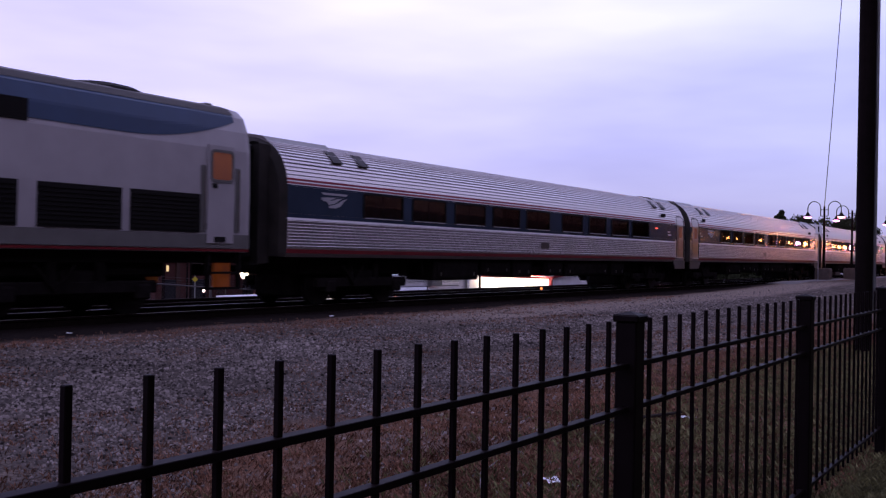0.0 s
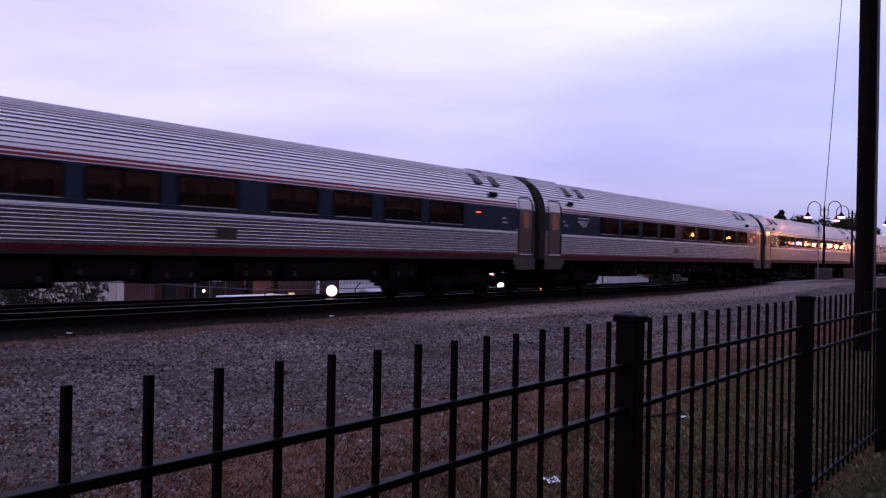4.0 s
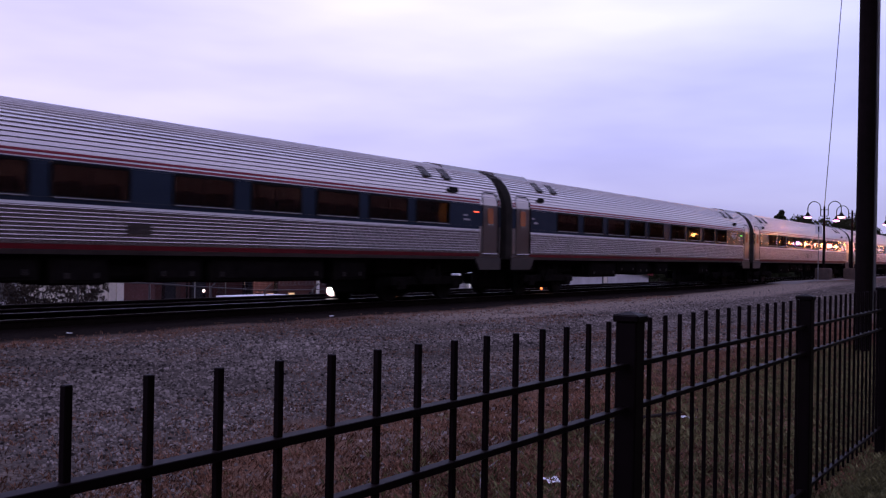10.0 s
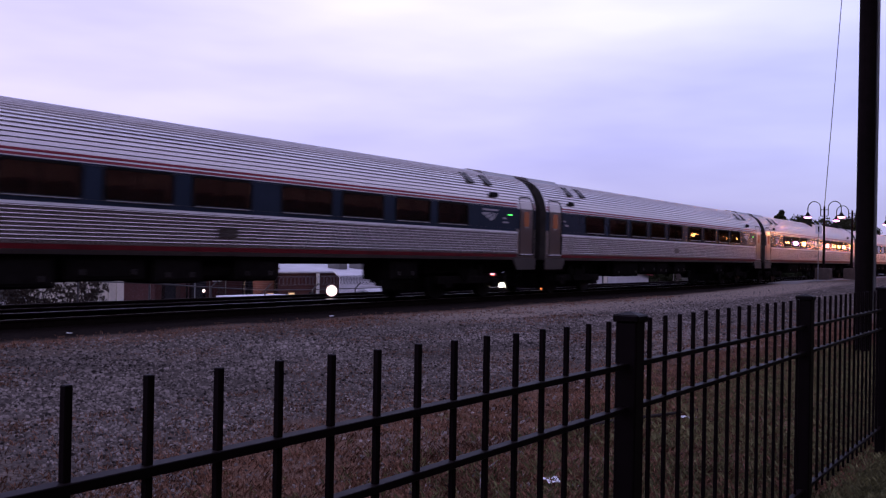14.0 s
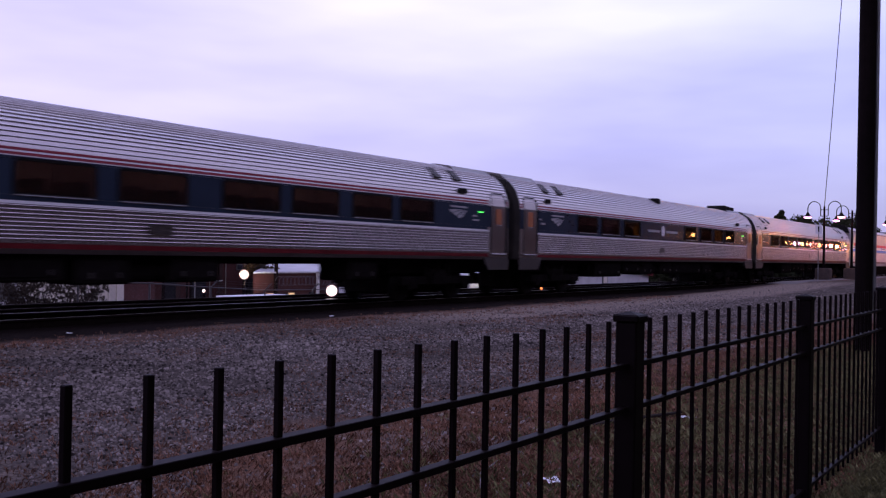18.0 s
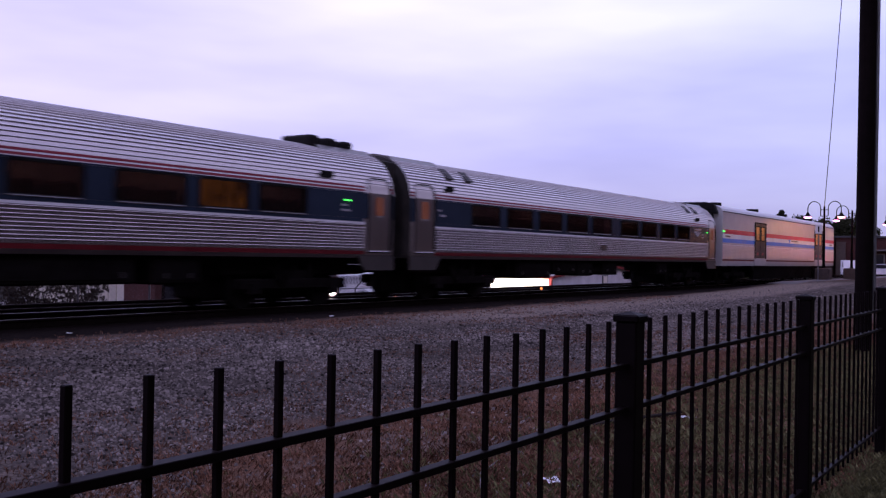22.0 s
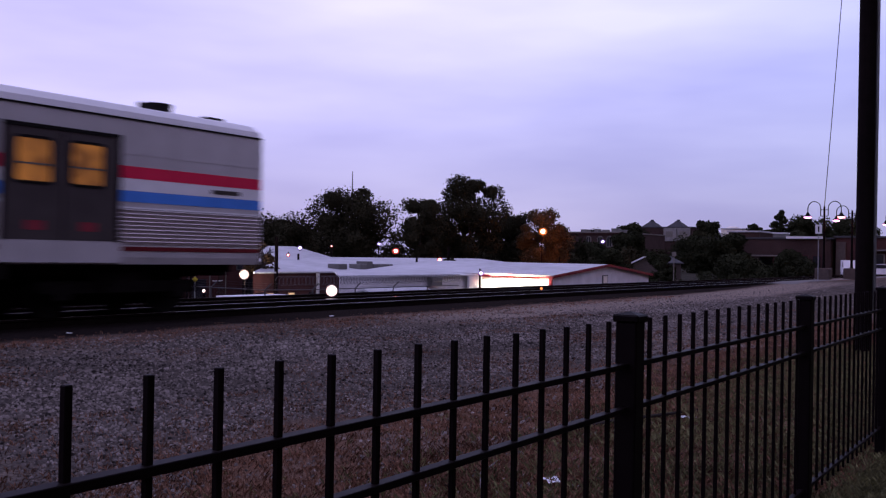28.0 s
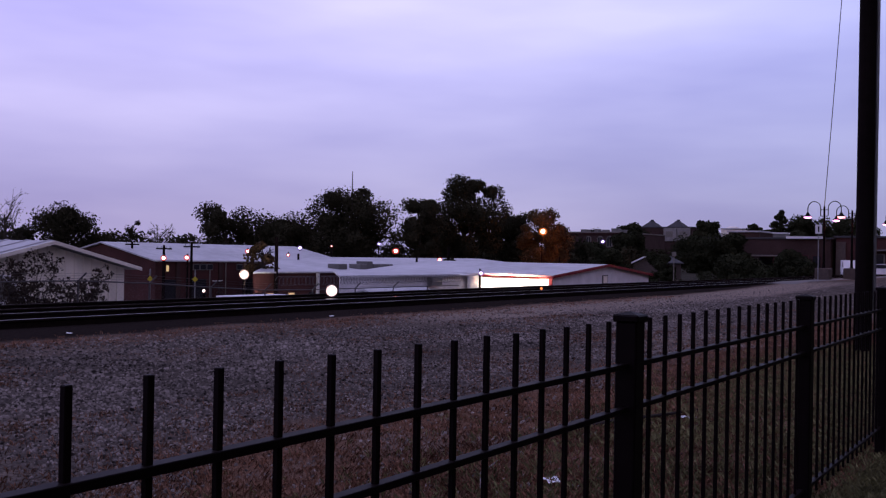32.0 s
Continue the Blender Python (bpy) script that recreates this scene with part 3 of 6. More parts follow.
def skin_plate(x0, x1, z0, z1, r, out, side, n=14):
    """A panel with rounded upper corners that follows the car's skin."""
    v, k = [], n + 1
    for back in (0.0, 0.03):
        for i in range(k):
            z = z0 + (z1 - z0) * (1 - (1 - i / n) ** 1.6)
            c = max(0.0, z - (z1 - r))
            ins = r - math.sqrt(max(0.0, r * r - c * c))
            y = side * (section_y(z) + out - back)
            v += [(x0 + ins, y, z), (x1 - ins, y, z)]
    f = [(2 * i, 2 * i + 1, 2 * i + 3, 2 * i + 2) for i in range(n)]
    f += [(a + 2 * k, b + 2 * k, c + 2 * k, d + 2 * k) for a, b, c, d in f]
    f += [(2 * i + e, 2 * i + 2 + e, 2 * k + 2 * i + 2 + e, 2 * k + 2 * i + e) for i in range(n) for e in (0, 1)] + [(0, 1, 2 * k + 1, 2 * k), (2 * n, 2 * n + 1, 2 * k + 2 * n + 1, 2 * k + 2 * n)]
    return Shape().add(v, f)


def ring_plate(x0, x1, z0, z1, w, y, depth, side):
    """A flat frame round an opening."""
    o, i = rounded(x0, x1, z0, z1, 0.09), rounded(x0 + w, x1 - w, z0 + w, z1 - w, 0.06)
    n = len(o)
    v = [(x, y, z) for x, z in o] + [(x, y, z) for x, z in i] + [(x, y + side * depth, z) for x, z in o] + [(x, y + side * depth, z) for x, z in i]
    f = []
    for k in range(n):
        q = (k + 1) % n
        f += [(k, q, n + q, n + k), (2 * n + k, 3 * n + k, 3 * n + q, 2 * n + q), (k, 2 * n + k, 2 * n + q, q), (n + k, n + q, 3 * n + q, 3 * n + k)]
    return Shape().add(v, f)


COACH_WINDOWS = [(4.63, 6.22), (6.63, 8.21), (8.66, 10.22), (10.63, 12.24), (13.25, 14.82), (15.32, 16.86), (17.36, 18.9), (19.3, 20.9), (21.28, 22.86)]


def coach(k, windows=COACH_WINDOWS, front_door=True, rear_door=True, marker=None, marker_x=23.9, lit=(), hood=(), crest=(2.72,), words=False, extra_roof=False, tail=0.0, label=""):
    """A fluted stainless coach; x runs back from its front coupling."""
    car = thing("passenger_car", label, "train car", group="coaches of the train")
    CARS.append((car, JOINT + CAR * k))
    x0, x1 = 0.37, CAR - 0.37 - tail
    a, b = (1.52 if front_door else x0), (x1 - 1.15 if rear_door else x1)
    body = shell(car, x0, x1)
    side_low = [(y, z) for y, z in SECTION if 1.32 <= z <= 1.96]
    roof = [(section_y(2.89), 2.89)] + [(y, z) for y, z in SECTION if z > 2.90]
    for s in (-1, 1):
        fl = [(s * y, z) for y, z in fluted(side_low, 9, 0.019, 0.76)]
        part("fluted_side", Shape().run(fl, a, b), STEEL_SIDE, car, "fluted stainless steel lower side")
        ro = [(s * y, z) for y, z in fluted(roof, 21, 0.024, 0.66)]
        part("fluted_roof", Shape().run(ro, x0 + 0.02, x1 - 0.02), STEEL, car, "fluted stainless steel roof")
        part("belt_stripe", strip(1.958, 2.010, 0.014, s, a, b), WHITE, car, "thin white stripe")
        part("blue_stripe", strip(2.012, 2.098, 0.003, s, a, b), BLUE, car)
        part("blue_stripe", strip(2.702, 2.735, 0.003, s, a, b), BLUE, car)
        part("red_stripe", strip(2.755, 2.80, 0.006, s, a, b), RED, car)
        part("white_stripe", strip(2.803, 2.83, 0.006, s, a, b), WHITE, car)
        part("red_stripe", strip(2.835, 2.88, 0.006, s, a, b), RED, car)
        part("sill_stripe", strip(1.225, 1.315, 0.006, s, a, b), DARK_RED, car)
        window_band(body, x0, x1, windows, s)
        for i, (wa, wb) in enumerate(windows):
            y = s * (1.549 + 0.004)
            w = part("window", ring_plate(wa - 0.02, wb + 0.02, 2.085, 2.715, 0.05, y, 0.02, s), BLACK, car, "tinted window in a black rubber frame")
            part("pane", Shape().plate(rounded(wa + 0.02, wb - 0.02, 2.12, 2.68, 0.07), s * 1.538, 0.006, s), PANE, w)
            part("window_ledge", Shape().box(wa + 0.05, wb - 0.05, s * 1.572 - 0.012, s * 1.572 + 0.012, 2.094, 2.112), LETTER, w)
            part("mullion", Shape().box((wa + wb) / 2 - 0.02, (wa + wb) / 2 + 0.02, s * 1.53 - 0.01, s * 1.53 + 0.01, 2.1, 2.7), BLACK, w)
            if s == -1 and i in lit:
                part("lit_panel", Shape().plate(rounded(wa + 0.02 + (0.0 if lit[i] == 1 else 1.2), wb - 0.02, 2.12, 2.68, 0.05), -1.47, 0.02, 1), AMBER, w, "window lit from inside")
        doors = ([(0.62, 1.42)] if front_door else []) + ([(x1 - 0.98, x1 - 0.20)] if rear_door else [])
        for da, db in doors:
            y = s * 1.552
            # black seal, widened on one side to paint the shade of the recess
            part("door_surround", skin_plate(da - 0.035, db + 0.14, 1.27, 3.11, 0.20, 0.003, s), BLACK, car)
            d = part("door", skin_plate(da, db, 1.30, 3.06, 0.17, 0.010, s), DOOR_STEEL, car, "stainless steel vestibule door")
            part("door_ledge", Shape().box(da + 0.23, db - 0.21, s * 1.558 - 0.012, s * 1.558 + 0.012, 2.150, 2.168), SILVER, d)
            for pa, pb in ((x0 + 0.02, da - 0.04),) if da < 5 else ((db + 0.10, x1 - 0.02),):
                part("red_stripe", strip(2.755, 2.80, 0.006, s, pa, pb), RED, car)
                part("red_stripe", strip(2.835, 2.88, 0.006, s, pa, pb), RED, car)
            part("door_window", Shape().plate(rounded(da + 0.24, db - 0.22, 2.18, 2.64, 0.06), s * 1.560, 0.006, s), DOOR_GLOW, d, "small window with warm light behind it")
            part("door_sill", Shape().box(da, db, s * 1.57 - 0.02, s * 1.57 + 0.02, 1.295, 1.32), WHITE, d)
            e0, e1 = (da - 0.25, db + 0.42) if da < 5 else (da - 0.42, db + 0.25)
            t = 0.28
            out = [(e0, 0.84), (e1 - (t if da < 5 else 0), 0.84), (e1, 1.20), (e0, 1.20)] if da < 5 else [(e0 + t, 0.84), (e1, 0.84), (e1, 1.20), (e0, 1.20)]
            part("step_skirt", Shape().plate(out, s * 1.50, 0.05, s), SKIRT, car, "dark steel skirt over the boarding steps")
            part("vestibule_panel", strip(1.33, 2.09, 0.014, s, min(da - 0.22, db + 0.02), min(da - 0.22, db + 0.02) + 0.12), STEEL, car)
        for cx in crest if s == -1 else ():
            lg = part("crest", Shape().plate([(cx + 0.08, 2.575), (cx + 0.92, 2.575), (cx + 0.95, 2.625), (cx + 0.04, 2.625)], -1.556, 0.004, -1), LETTER, car, "pale swept emblem")
            for i in range(3):
                u, v = cx + 0.20 * i, 2.50 - 0.075 * i
                part("emblem_blade", Shape().plate([(u, v), (u + 0.10, v - 0.075), (u + 0.33 - 0.02 * i, v - 0.045 + 0.01 * i), (u + 0.55 - 0.06 * i, v + 0.025 + 0.04 * i), (u + 0.70 - 0.08 * i, v + 0.04 + 0.065 * i), (u + 0.42 - 0.03 * i, v + 0.025 + 0.05 * i), (u + 0.20, v + 0.02 + 0.01 * i)], -1.556, 0.004, -1), LETTER, lg)
        part("number_bar", Shape().plate([(1.75, 2.28), (2.0, 2.28), (2.0, 2.34), (1.75, 2.34)] if s == -1 else [(23, 2.28), (23.25, 2.28), (23.25, 2.34), (23, 2.34)], s * 1.553, 0.004, s), LETTER, car)
        if s == -1:
            for ma, mz, mw in ((x1 - 2.05, 2.24, 0.34), (x1 - 2.05, 2.36, 0.22), (1.62, 2.42, 0.16)):
                part("number_bar", Shape().plate([(ma, mz), (ma + mw, mz), (ma + mw, mz + 0.05), (ma, mz + 0.05)], -1.553, 0.004, -1), LETTER, car)
        if rear_door:
            part("side_vent", Shape().plate(rounded(x1 - 2.75, x1 - 2.32, 2.99, 3.13, 0.05), s * 1.49, 0.045, s), BLACK, car)
        part("lower_plate", Shape().plate(rounded(12.2, 12.75, 1.52, 1.72, 0.02), s * 1.566, 0.006, s), STEEL_DULL, car)
    if words:
        part("lettering_bar", Shape().plate([(10.9, 2.33), (12.2, 2.33), (12.2, 2.43), (10.9, 2.43)], -1.553, 0.004, -1), LETTER, car)
        part("lettering_bar", Shape().plate([(12.95, 2.33), (14.3, 2.33), (14.3, 2.43), (12.95, 2.43)], -1.553, 0.004, -1), LETTER, car)
        part("round_emblem", Shape().plate([(12.57 + 0.2 * math.cos(t), 2.40 + 0.22 * math.sin(t)) for t in (2 * math.pi * i / 14 for i in range(14))], -1.554, 0.004, -1), WHITE, car)
    if marker:
        part("marker_lamp", Shape().box(marker_x, marker_x + 0.22, -1.585, -1.55, 2.485, 2.515, 0.008), GREEN_LAMP if marker == "green" else RED_LAMP, car, "small glowing %s lamp" % marker)
    # ends: dark diaphragm frames and the rounded end walls
    full = [(-y, z) for y, z in SECTION] + [(y, z) for y, z in reversed(SECTION[:-1])]
    for e, sgn in ((x0, -1), (x1, 1)):
        ends = Shape()
        n = len(full)
        inner = [(y * 0.90, 0.93 * (z - 1.14) + 1.16) for y, z in full]
        ends.add([(e, y, z) for y, z in full] + [(e + sgn * 0.10, y, z) for y, z in inner], [(i, (i + 1) % n, n + (i + 1) % n, n + i) for i in range(n)] + [tuple(range(n, 2 * n))])
        part("end_wall", ends, GANGWAY, car, "dark rounded end wall")
        dia = Shape().box(e + sgn * 0.10, e + sgn * 0.355, -1.06, -0.62, 0.95, 3.66, 0.05).box(e + sgn * 0.10, e + sgn * 0.355, 0.62, 1.06, 0.95, 3.66, 0.05).box(e + sgn * 0.10, e + sgn * 0.35, -0.62, 0.62, 3.30, 3.70, 0.03)
        part("diaphragm", dia, GANGWAY, car, "black rubber gangway diaphragm")
        part("coupler", Shape().box(e - 0.1, e + sgn * 0.42, -0.16, 0.16, 0.70, 0.95, 0.03), IRON, car)
        part("jumper_cable", Shape().tube([(e + sgn * 0.1, -0.8, 1.0), (e + sgn * 0.25, -0.75, 0.66), (e + sgn * 0.37, -0.7, 0.60)], 0.025, 6), BLACK, car)
    # roof details
    for e in ([0] if front_door or not extra_roof else []) + [1]:
        xa = x0 + 0.05 if e == 0 else x1 - 3.3
        hump = [(-1.0, 3.62), (-0.75, 3.84), (-0.3, 3.915), (0.3, 3.915), (0.75, 3.84), (1.0, 3.62)]
        part("roof_fairing", Shape().run(hump, xa + (0 if e == 0 else 1.2), xa + (2.1 if e == 0 else 3.2), True, True), STEEL_DULL, car, "raised panel on the roof end")
    if not front_door:
        part("roof_fairing", Shape().run([(-1.0, 3.62), (-0.75, 3.84), (-0.3, 3.915), (0.3, 3.915), (0.75, 3.84), (1.0, 3.62)], x0 + 0.02, x0 + 1.9, True, True), STEEL_DULL, car)
    for hx in (hood or (2.35, 3.35, 21.9, 22.9)):
        for s in (-1, 1):
            z = 3.46
            y = section_y(z)
            part("roof_vent", Shape().add([(hx, s * (y + 0.13), z - 0.12), (hx + 0.34, s * (y + 0.13), z - 0.12), (hx + 0.34, s * (y - 0.19), z + 0.17), (hx, s * (y - 0.19), z + 0.17),
                                           (hx, s * (y + 0.145), z - 0.09), (hx + 0.34, s * (y + 0.145), z - 0.09), (hx + 0.34, s * (y - 0.175), z + 0.19), (hx, s * (y - 0.175), z + 0.19)],
                                          [(0, 1, 2, 3), (4, 5, 6, 7), (0, 1, 5, 4), (1, 2, 6, 5), (2, 3, 7, 6), (3, 0, 4, 7)]), LOUVRE, car, "dark louvred roof vent")
    if extra_roof:
        for i in range(3):
            part("roof_unit", Shape().box(23.35 + 0.62 * i, 23.72 + 0.62 * i, -0.75, 0.2, 3.75, 4.06 - 0.02 * i, 0.05), BLACK, car, "dark unit on the roof end")
        part("roof_vent", Shape().box(12.9, 13.3, -1.15, -0.7, 3.56, 3.80, 0.04), BLACK, car)
    for s in (-1, 1):
        part("roof_seam", strip(3.22, 3.245, 0.02, s, x0 + 0.1, 3.2), BLACK, car)
        if front_door:
            part("side_vent", Shape().plate(rounded(2.05, 2.45, 2.99, 3.12, 0.02), s * 1.51, 0.02, s), BLACK, car)
    # inside: floor, ceiling with a lamp strip, and seats
    part("cabin_floor", Shape().box(x0 + 0.1, x1 - 0.1, -1.45, 1.45, 1.26, 1.30), INNER, car)
    part("cabin_ceiling", Shape().box(x0 + 0.1, x1 - 0.1, -1.3, 1.3, 2.98, 3.02), INNER, car)
    part("cabin_lamp", Shape().box(x0 + 1.8, x1 - 1.8, -0.25, -0.15, 2.955, 2.975), INSIDE_GLOW, car, "dim warm ceiling lamp strip")
    part("cabin_wall", Shape().box(x0 + 0.1, x1 - 0.1, 0.30, 0.34, 1.30, 2.98), INNER, car)
    seat = SEATS["mesh"]
    for wa, wb in windows:
        for q in (0.25, 0.78):
            part("seat", seat, SEAT, car, at=pose(wa + (wb - wa) * q, -0.95, 1.30))
    # underfloor
    bogie(car, 3.55)
    bogie(car, CAR - 3.55)
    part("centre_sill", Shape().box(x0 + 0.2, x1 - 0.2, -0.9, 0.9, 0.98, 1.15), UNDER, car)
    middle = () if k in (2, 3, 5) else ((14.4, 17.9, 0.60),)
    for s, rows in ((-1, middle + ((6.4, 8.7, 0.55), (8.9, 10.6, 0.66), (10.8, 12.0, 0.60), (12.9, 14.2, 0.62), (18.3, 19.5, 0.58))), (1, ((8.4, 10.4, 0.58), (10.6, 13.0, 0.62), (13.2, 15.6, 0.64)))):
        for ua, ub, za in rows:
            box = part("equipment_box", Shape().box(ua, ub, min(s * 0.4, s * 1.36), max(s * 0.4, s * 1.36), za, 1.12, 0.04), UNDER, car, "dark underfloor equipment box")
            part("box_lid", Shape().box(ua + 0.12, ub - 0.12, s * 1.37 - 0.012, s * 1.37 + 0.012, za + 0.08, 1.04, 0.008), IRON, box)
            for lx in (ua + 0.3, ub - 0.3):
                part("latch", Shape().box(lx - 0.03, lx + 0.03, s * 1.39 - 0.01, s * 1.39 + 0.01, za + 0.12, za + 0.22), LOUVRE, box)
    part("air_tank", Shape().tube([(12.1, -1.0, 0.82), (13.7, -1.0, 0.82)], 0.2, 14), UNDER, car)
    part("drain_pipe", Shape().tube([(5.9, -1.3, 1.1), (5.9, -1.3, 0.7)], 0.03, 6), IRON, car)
    return car


SEATS = {"mesh": Shape().box(-0.22, 0.24, -0.5, 0.5, 0.28, 0.46, 0.05).box(0.16, 0.30, -0.5, 0.5, 0.40, 1.12, 0.05).mesh("seat", SEAT)}


def locomotive():
    loco = thing("locomotive", "silver diesel locomotive with a blue upper band and dark grilles", "locomotive")
    CARS.append((loco, JOINT))
    x0, x1 = -20.3, -0.73
    sec = [(1.46, 1.22), (1.50, 1.30), (1.52, 2.4), (1.50, 3.30), (1.43, 3.70), (1.29, 4.02), (1.10, 4.19), (0.90, 4.255), (0.0, 4.28)]
    full = [(-y, z) for y, z in sec] + [(y, z) for y, z in reversed(sec[:-1])]
    n = len(full)
    sh = Shape().run(full, x0 + 3.2, x1 - 0.12, True)
    # rear end, slightly drawn in; sloping nose in front
    rear = [(y * 0.985, min(z, 4.22)) for y, z in full]
    sh.add([(x1 - 0.12, y, z) for y, z in full] + [(x1 - 0.12 * max(0, z - 4.05), y, z) for y, z in rear], [(i, (i + 1) % n, n + (i + 1) % n, n + i) for i in range(n)] + [tuple(range(n, 2 * n))])
    nose = [(y * 0.9, 1.22 + (z - 1.22) * 0.55) for y, z in full]
    sh.add([(x0 + 3.2, y, z) for y, z in full] + [(x0, y, z) for y, z in nose], [(i, (i + 1) % n, n + (i + 1) % n, n + i) for i in range(n)] + [tuple(range(n, 2 * n))])
    part("body", sh, LOCO_SILVER, loco)

    def y_at(z):
        for (a, za), (b, zb) in zip(sec, sec[1:]):
            if za <= z <= zb:
                return a + (b - a) * (z - za) / (zb - za)
        return 1.5

    for s in (-1, 1):
        # blue band: straight on top, bowed below
        b = Shape()
        xs = [x0 + 3.4 + (x1 - 0.35 - x0 - 3.4) * i / 40 for i in range(41)]
        low = []
        for x in xs:
            u = (x - (-3.9)) / 3.0
            low.append(3.38 + 0.60 * max(0.0, u) ** 2.0 + 0.025 * max(0.0, -u))
        verts = []
        for x, z0 in zip(xs, low):
            z0 = min(z0, 4.02)
            for j in range(13):
                z = z0 + (4.06 - z0) * j / 12
                verts.append((x, s * (y_at(z) + 0.014), z))
        b.add(verts, [(i * 13 + j, (i + 1) * 13 + j, (i + 1) * 13 + j + 1, i * 13 + j + 1) for i in range(40) for j in range(12)])
        part("blue_band", b, LOCO_BLUE, loco, "dark blue upper band with a curved lower edge")
        part("grey_skirt", Shape().plate([(x0 + 1, 1.30), (x1 - 0.02, 1.30), (x1 - 0.02, 1.58), (x0 + 1, 1.58)], s * 1.512, 0.008, s), LOCO_GREY, loco)
        part("sill_stripe", Shape().plate([(x0 + 1, 1.235), (x1 - 0.02, 1.235), (x1 - 0.02, 1.285), (x0 + 1, 1.285)], s * 1.49, 0.016, s), DARK_RED, loco)
        for ga, gb in ((-5.65, -3.95), (-3.77, -2.1), (-9.6, -7.9), (-7.7, -6.0)):
            g = part("grille", Shape().plate([(ga, 1.60), (gb, 1.60), (gb, 2.36), (ga, 2.36)], s * 1.518, 0.006, s), BLACK, loco, "black air intake grille")
            for i in range(9):
                part("slat", Shape().box(ga + 0.04, gb - 0.04, s * 1.535 - 0.008, s * 1.535 + 0.008, 1.65 + 0.078 * i, 1.672 + 0.078 * i), BLACK, g)
        part("upper_grille", Shape().plate([(-8.6, 3.34), (-5.84, 3.34), (-5.84, 3.70), (-8.6, 3.70)], s * 1.50, 0.02, s), BLACK, loco)
        d = part("door", Shape().plate([(-1.92, 1.40), (-1.22, 1.40), (-1.22, 3.36), (-1.92, 3.36)], s * 1.512, 0.03, s), LOCO_SILVER, loco)
        part("door_window", Shape().plate(rounded(-1.80, -1.30, 2.68, 3.22, 0.07), s * 1.545, 0.006, s), DOOR_GLOW, d, "door window with warm light behind it")
        part("door_frame", ring_plate(-1.86, -1.24, 2.62, 3.28, 0.05, s * 1.546, 0.012, s), LOCO_GREY, d)
        part("door_handle", Shape().box(-1.80, -1.68, s * 1.55 - 0.02, s * 1.55 + 0.02, 2.50, 2.60, 0.01), BLACK, d)
        part("kick_opening", Shape().plate([(-1.74, 1.42), (-1.44, 1.42), (-1.44, 1.53), (-1.74, 1.53)], s * 1.546, 0.006, s), BLACK, d)
        for hx in (-2.02, -1.10):
            part("handrail_recess", Shape().plate([(hx - 0.07, 1.62), (hx + 0.07, 1.62), (hx + 0.07, 2.94), (hx - 0.07, 2.94)], s * 1.512, 0.008, s), LOCO_GREY, loco)
            part("handrail", Shape().tube([(hx, s * 1.57, 1.66), (hx, s * 1.57, 2.90)], 0.016, 8), STEEL_DULL, loco)
        part("boarding_step", Shape().box(-1.75, -0.95, s * 1.30 - 0.14, s * 1.30 + 0.14, 0.46, 0.50).box(-1.75, -0.95, s * 1.34 - 0.12, s * 1.34 + 0.12, 0.78, 0.82)
             .box(-1.80, -1.74, s * 1.40 - 0.05, s * 1.40 + 0.05, 0.46, 1.24).box(-0.96, -0.90, s * 1.40 - 0.05, s * 1.40 + 0.05, 0.46, 1.24), UNDER, loco)
        # glowing panel put in for the light on the boarding steps
        part("step_light_panel", Shape().box(-1.36, -0.92, s * 1.12 - 0.03, s * 1.12 + 0.03, 0.50, 1.18), STEP_GLOW if s == -1 else DOOR_GLOW, loco, "glowing panel that stands for orange light on the steps")
    part("roof_cover", Shape().run([(-1.27, 4.06), (-1.11, 4.20), (-0.905, 4.268), (0.0, 4.294), (0.905, 4.268), (1.11, 4.20), (1.27, 4.06)], x0 + 3.3, x1 - 0.3), LOUVRE, loco, "dark grey roof")
    part("roof_hatch", Shape().blob(-3.5, 0, 4.22, 0.98, 1.02, 0.235, 24, 10), BLACK, loco, "black fan housing on the roof")
    for i in range(3):
        part("roof_fan", Shape().tube([(-8.2 - 1.9 * i, 0, 4.2), (-8.2 - 1.9 * i, 0, 4.40)], 0.8, 20), BLACK, loco)
    part("roof_rib", Shape().box(-1.45, -1.25, -0.9, 0.9, 4.24, 4.31, 0.02), LOCO_GREY, loco)
    part("rear_diaphragm", Shape().box(x1 + 0.01, -0.02, -0.9, -0.5, 1.1, 3.5, 0.05).box(x1 + 0.01, -0.02, 0.5, 0.9, 1.1, 3.5, 0.05).box(x1 + 0.01, -0.02, -0.9, 0.9, 3.3, 3.6, 0.05), BLACK, loco)
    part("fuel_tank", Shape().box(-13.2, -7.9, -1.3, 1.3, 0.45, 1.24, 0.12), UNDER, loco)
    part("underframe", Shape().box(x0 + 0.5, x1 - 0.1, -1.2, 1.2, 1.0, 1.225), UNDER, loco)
    part("coupler", Shape().box(x1 - 0.1, 0.0, -0.16, 0.16, 0.70, 0.95, 0.03), IRON, loco)
    part("windscreen", Shape().box(x0 + 0.9, x0 + 1.0, -1.0, 1.0, 2.5, 3.0), DARK_GLASS, loco)
    bogie(loco, -4.6, 2.8)
    bogie(loco, -16.0, 2.8)
    return loco


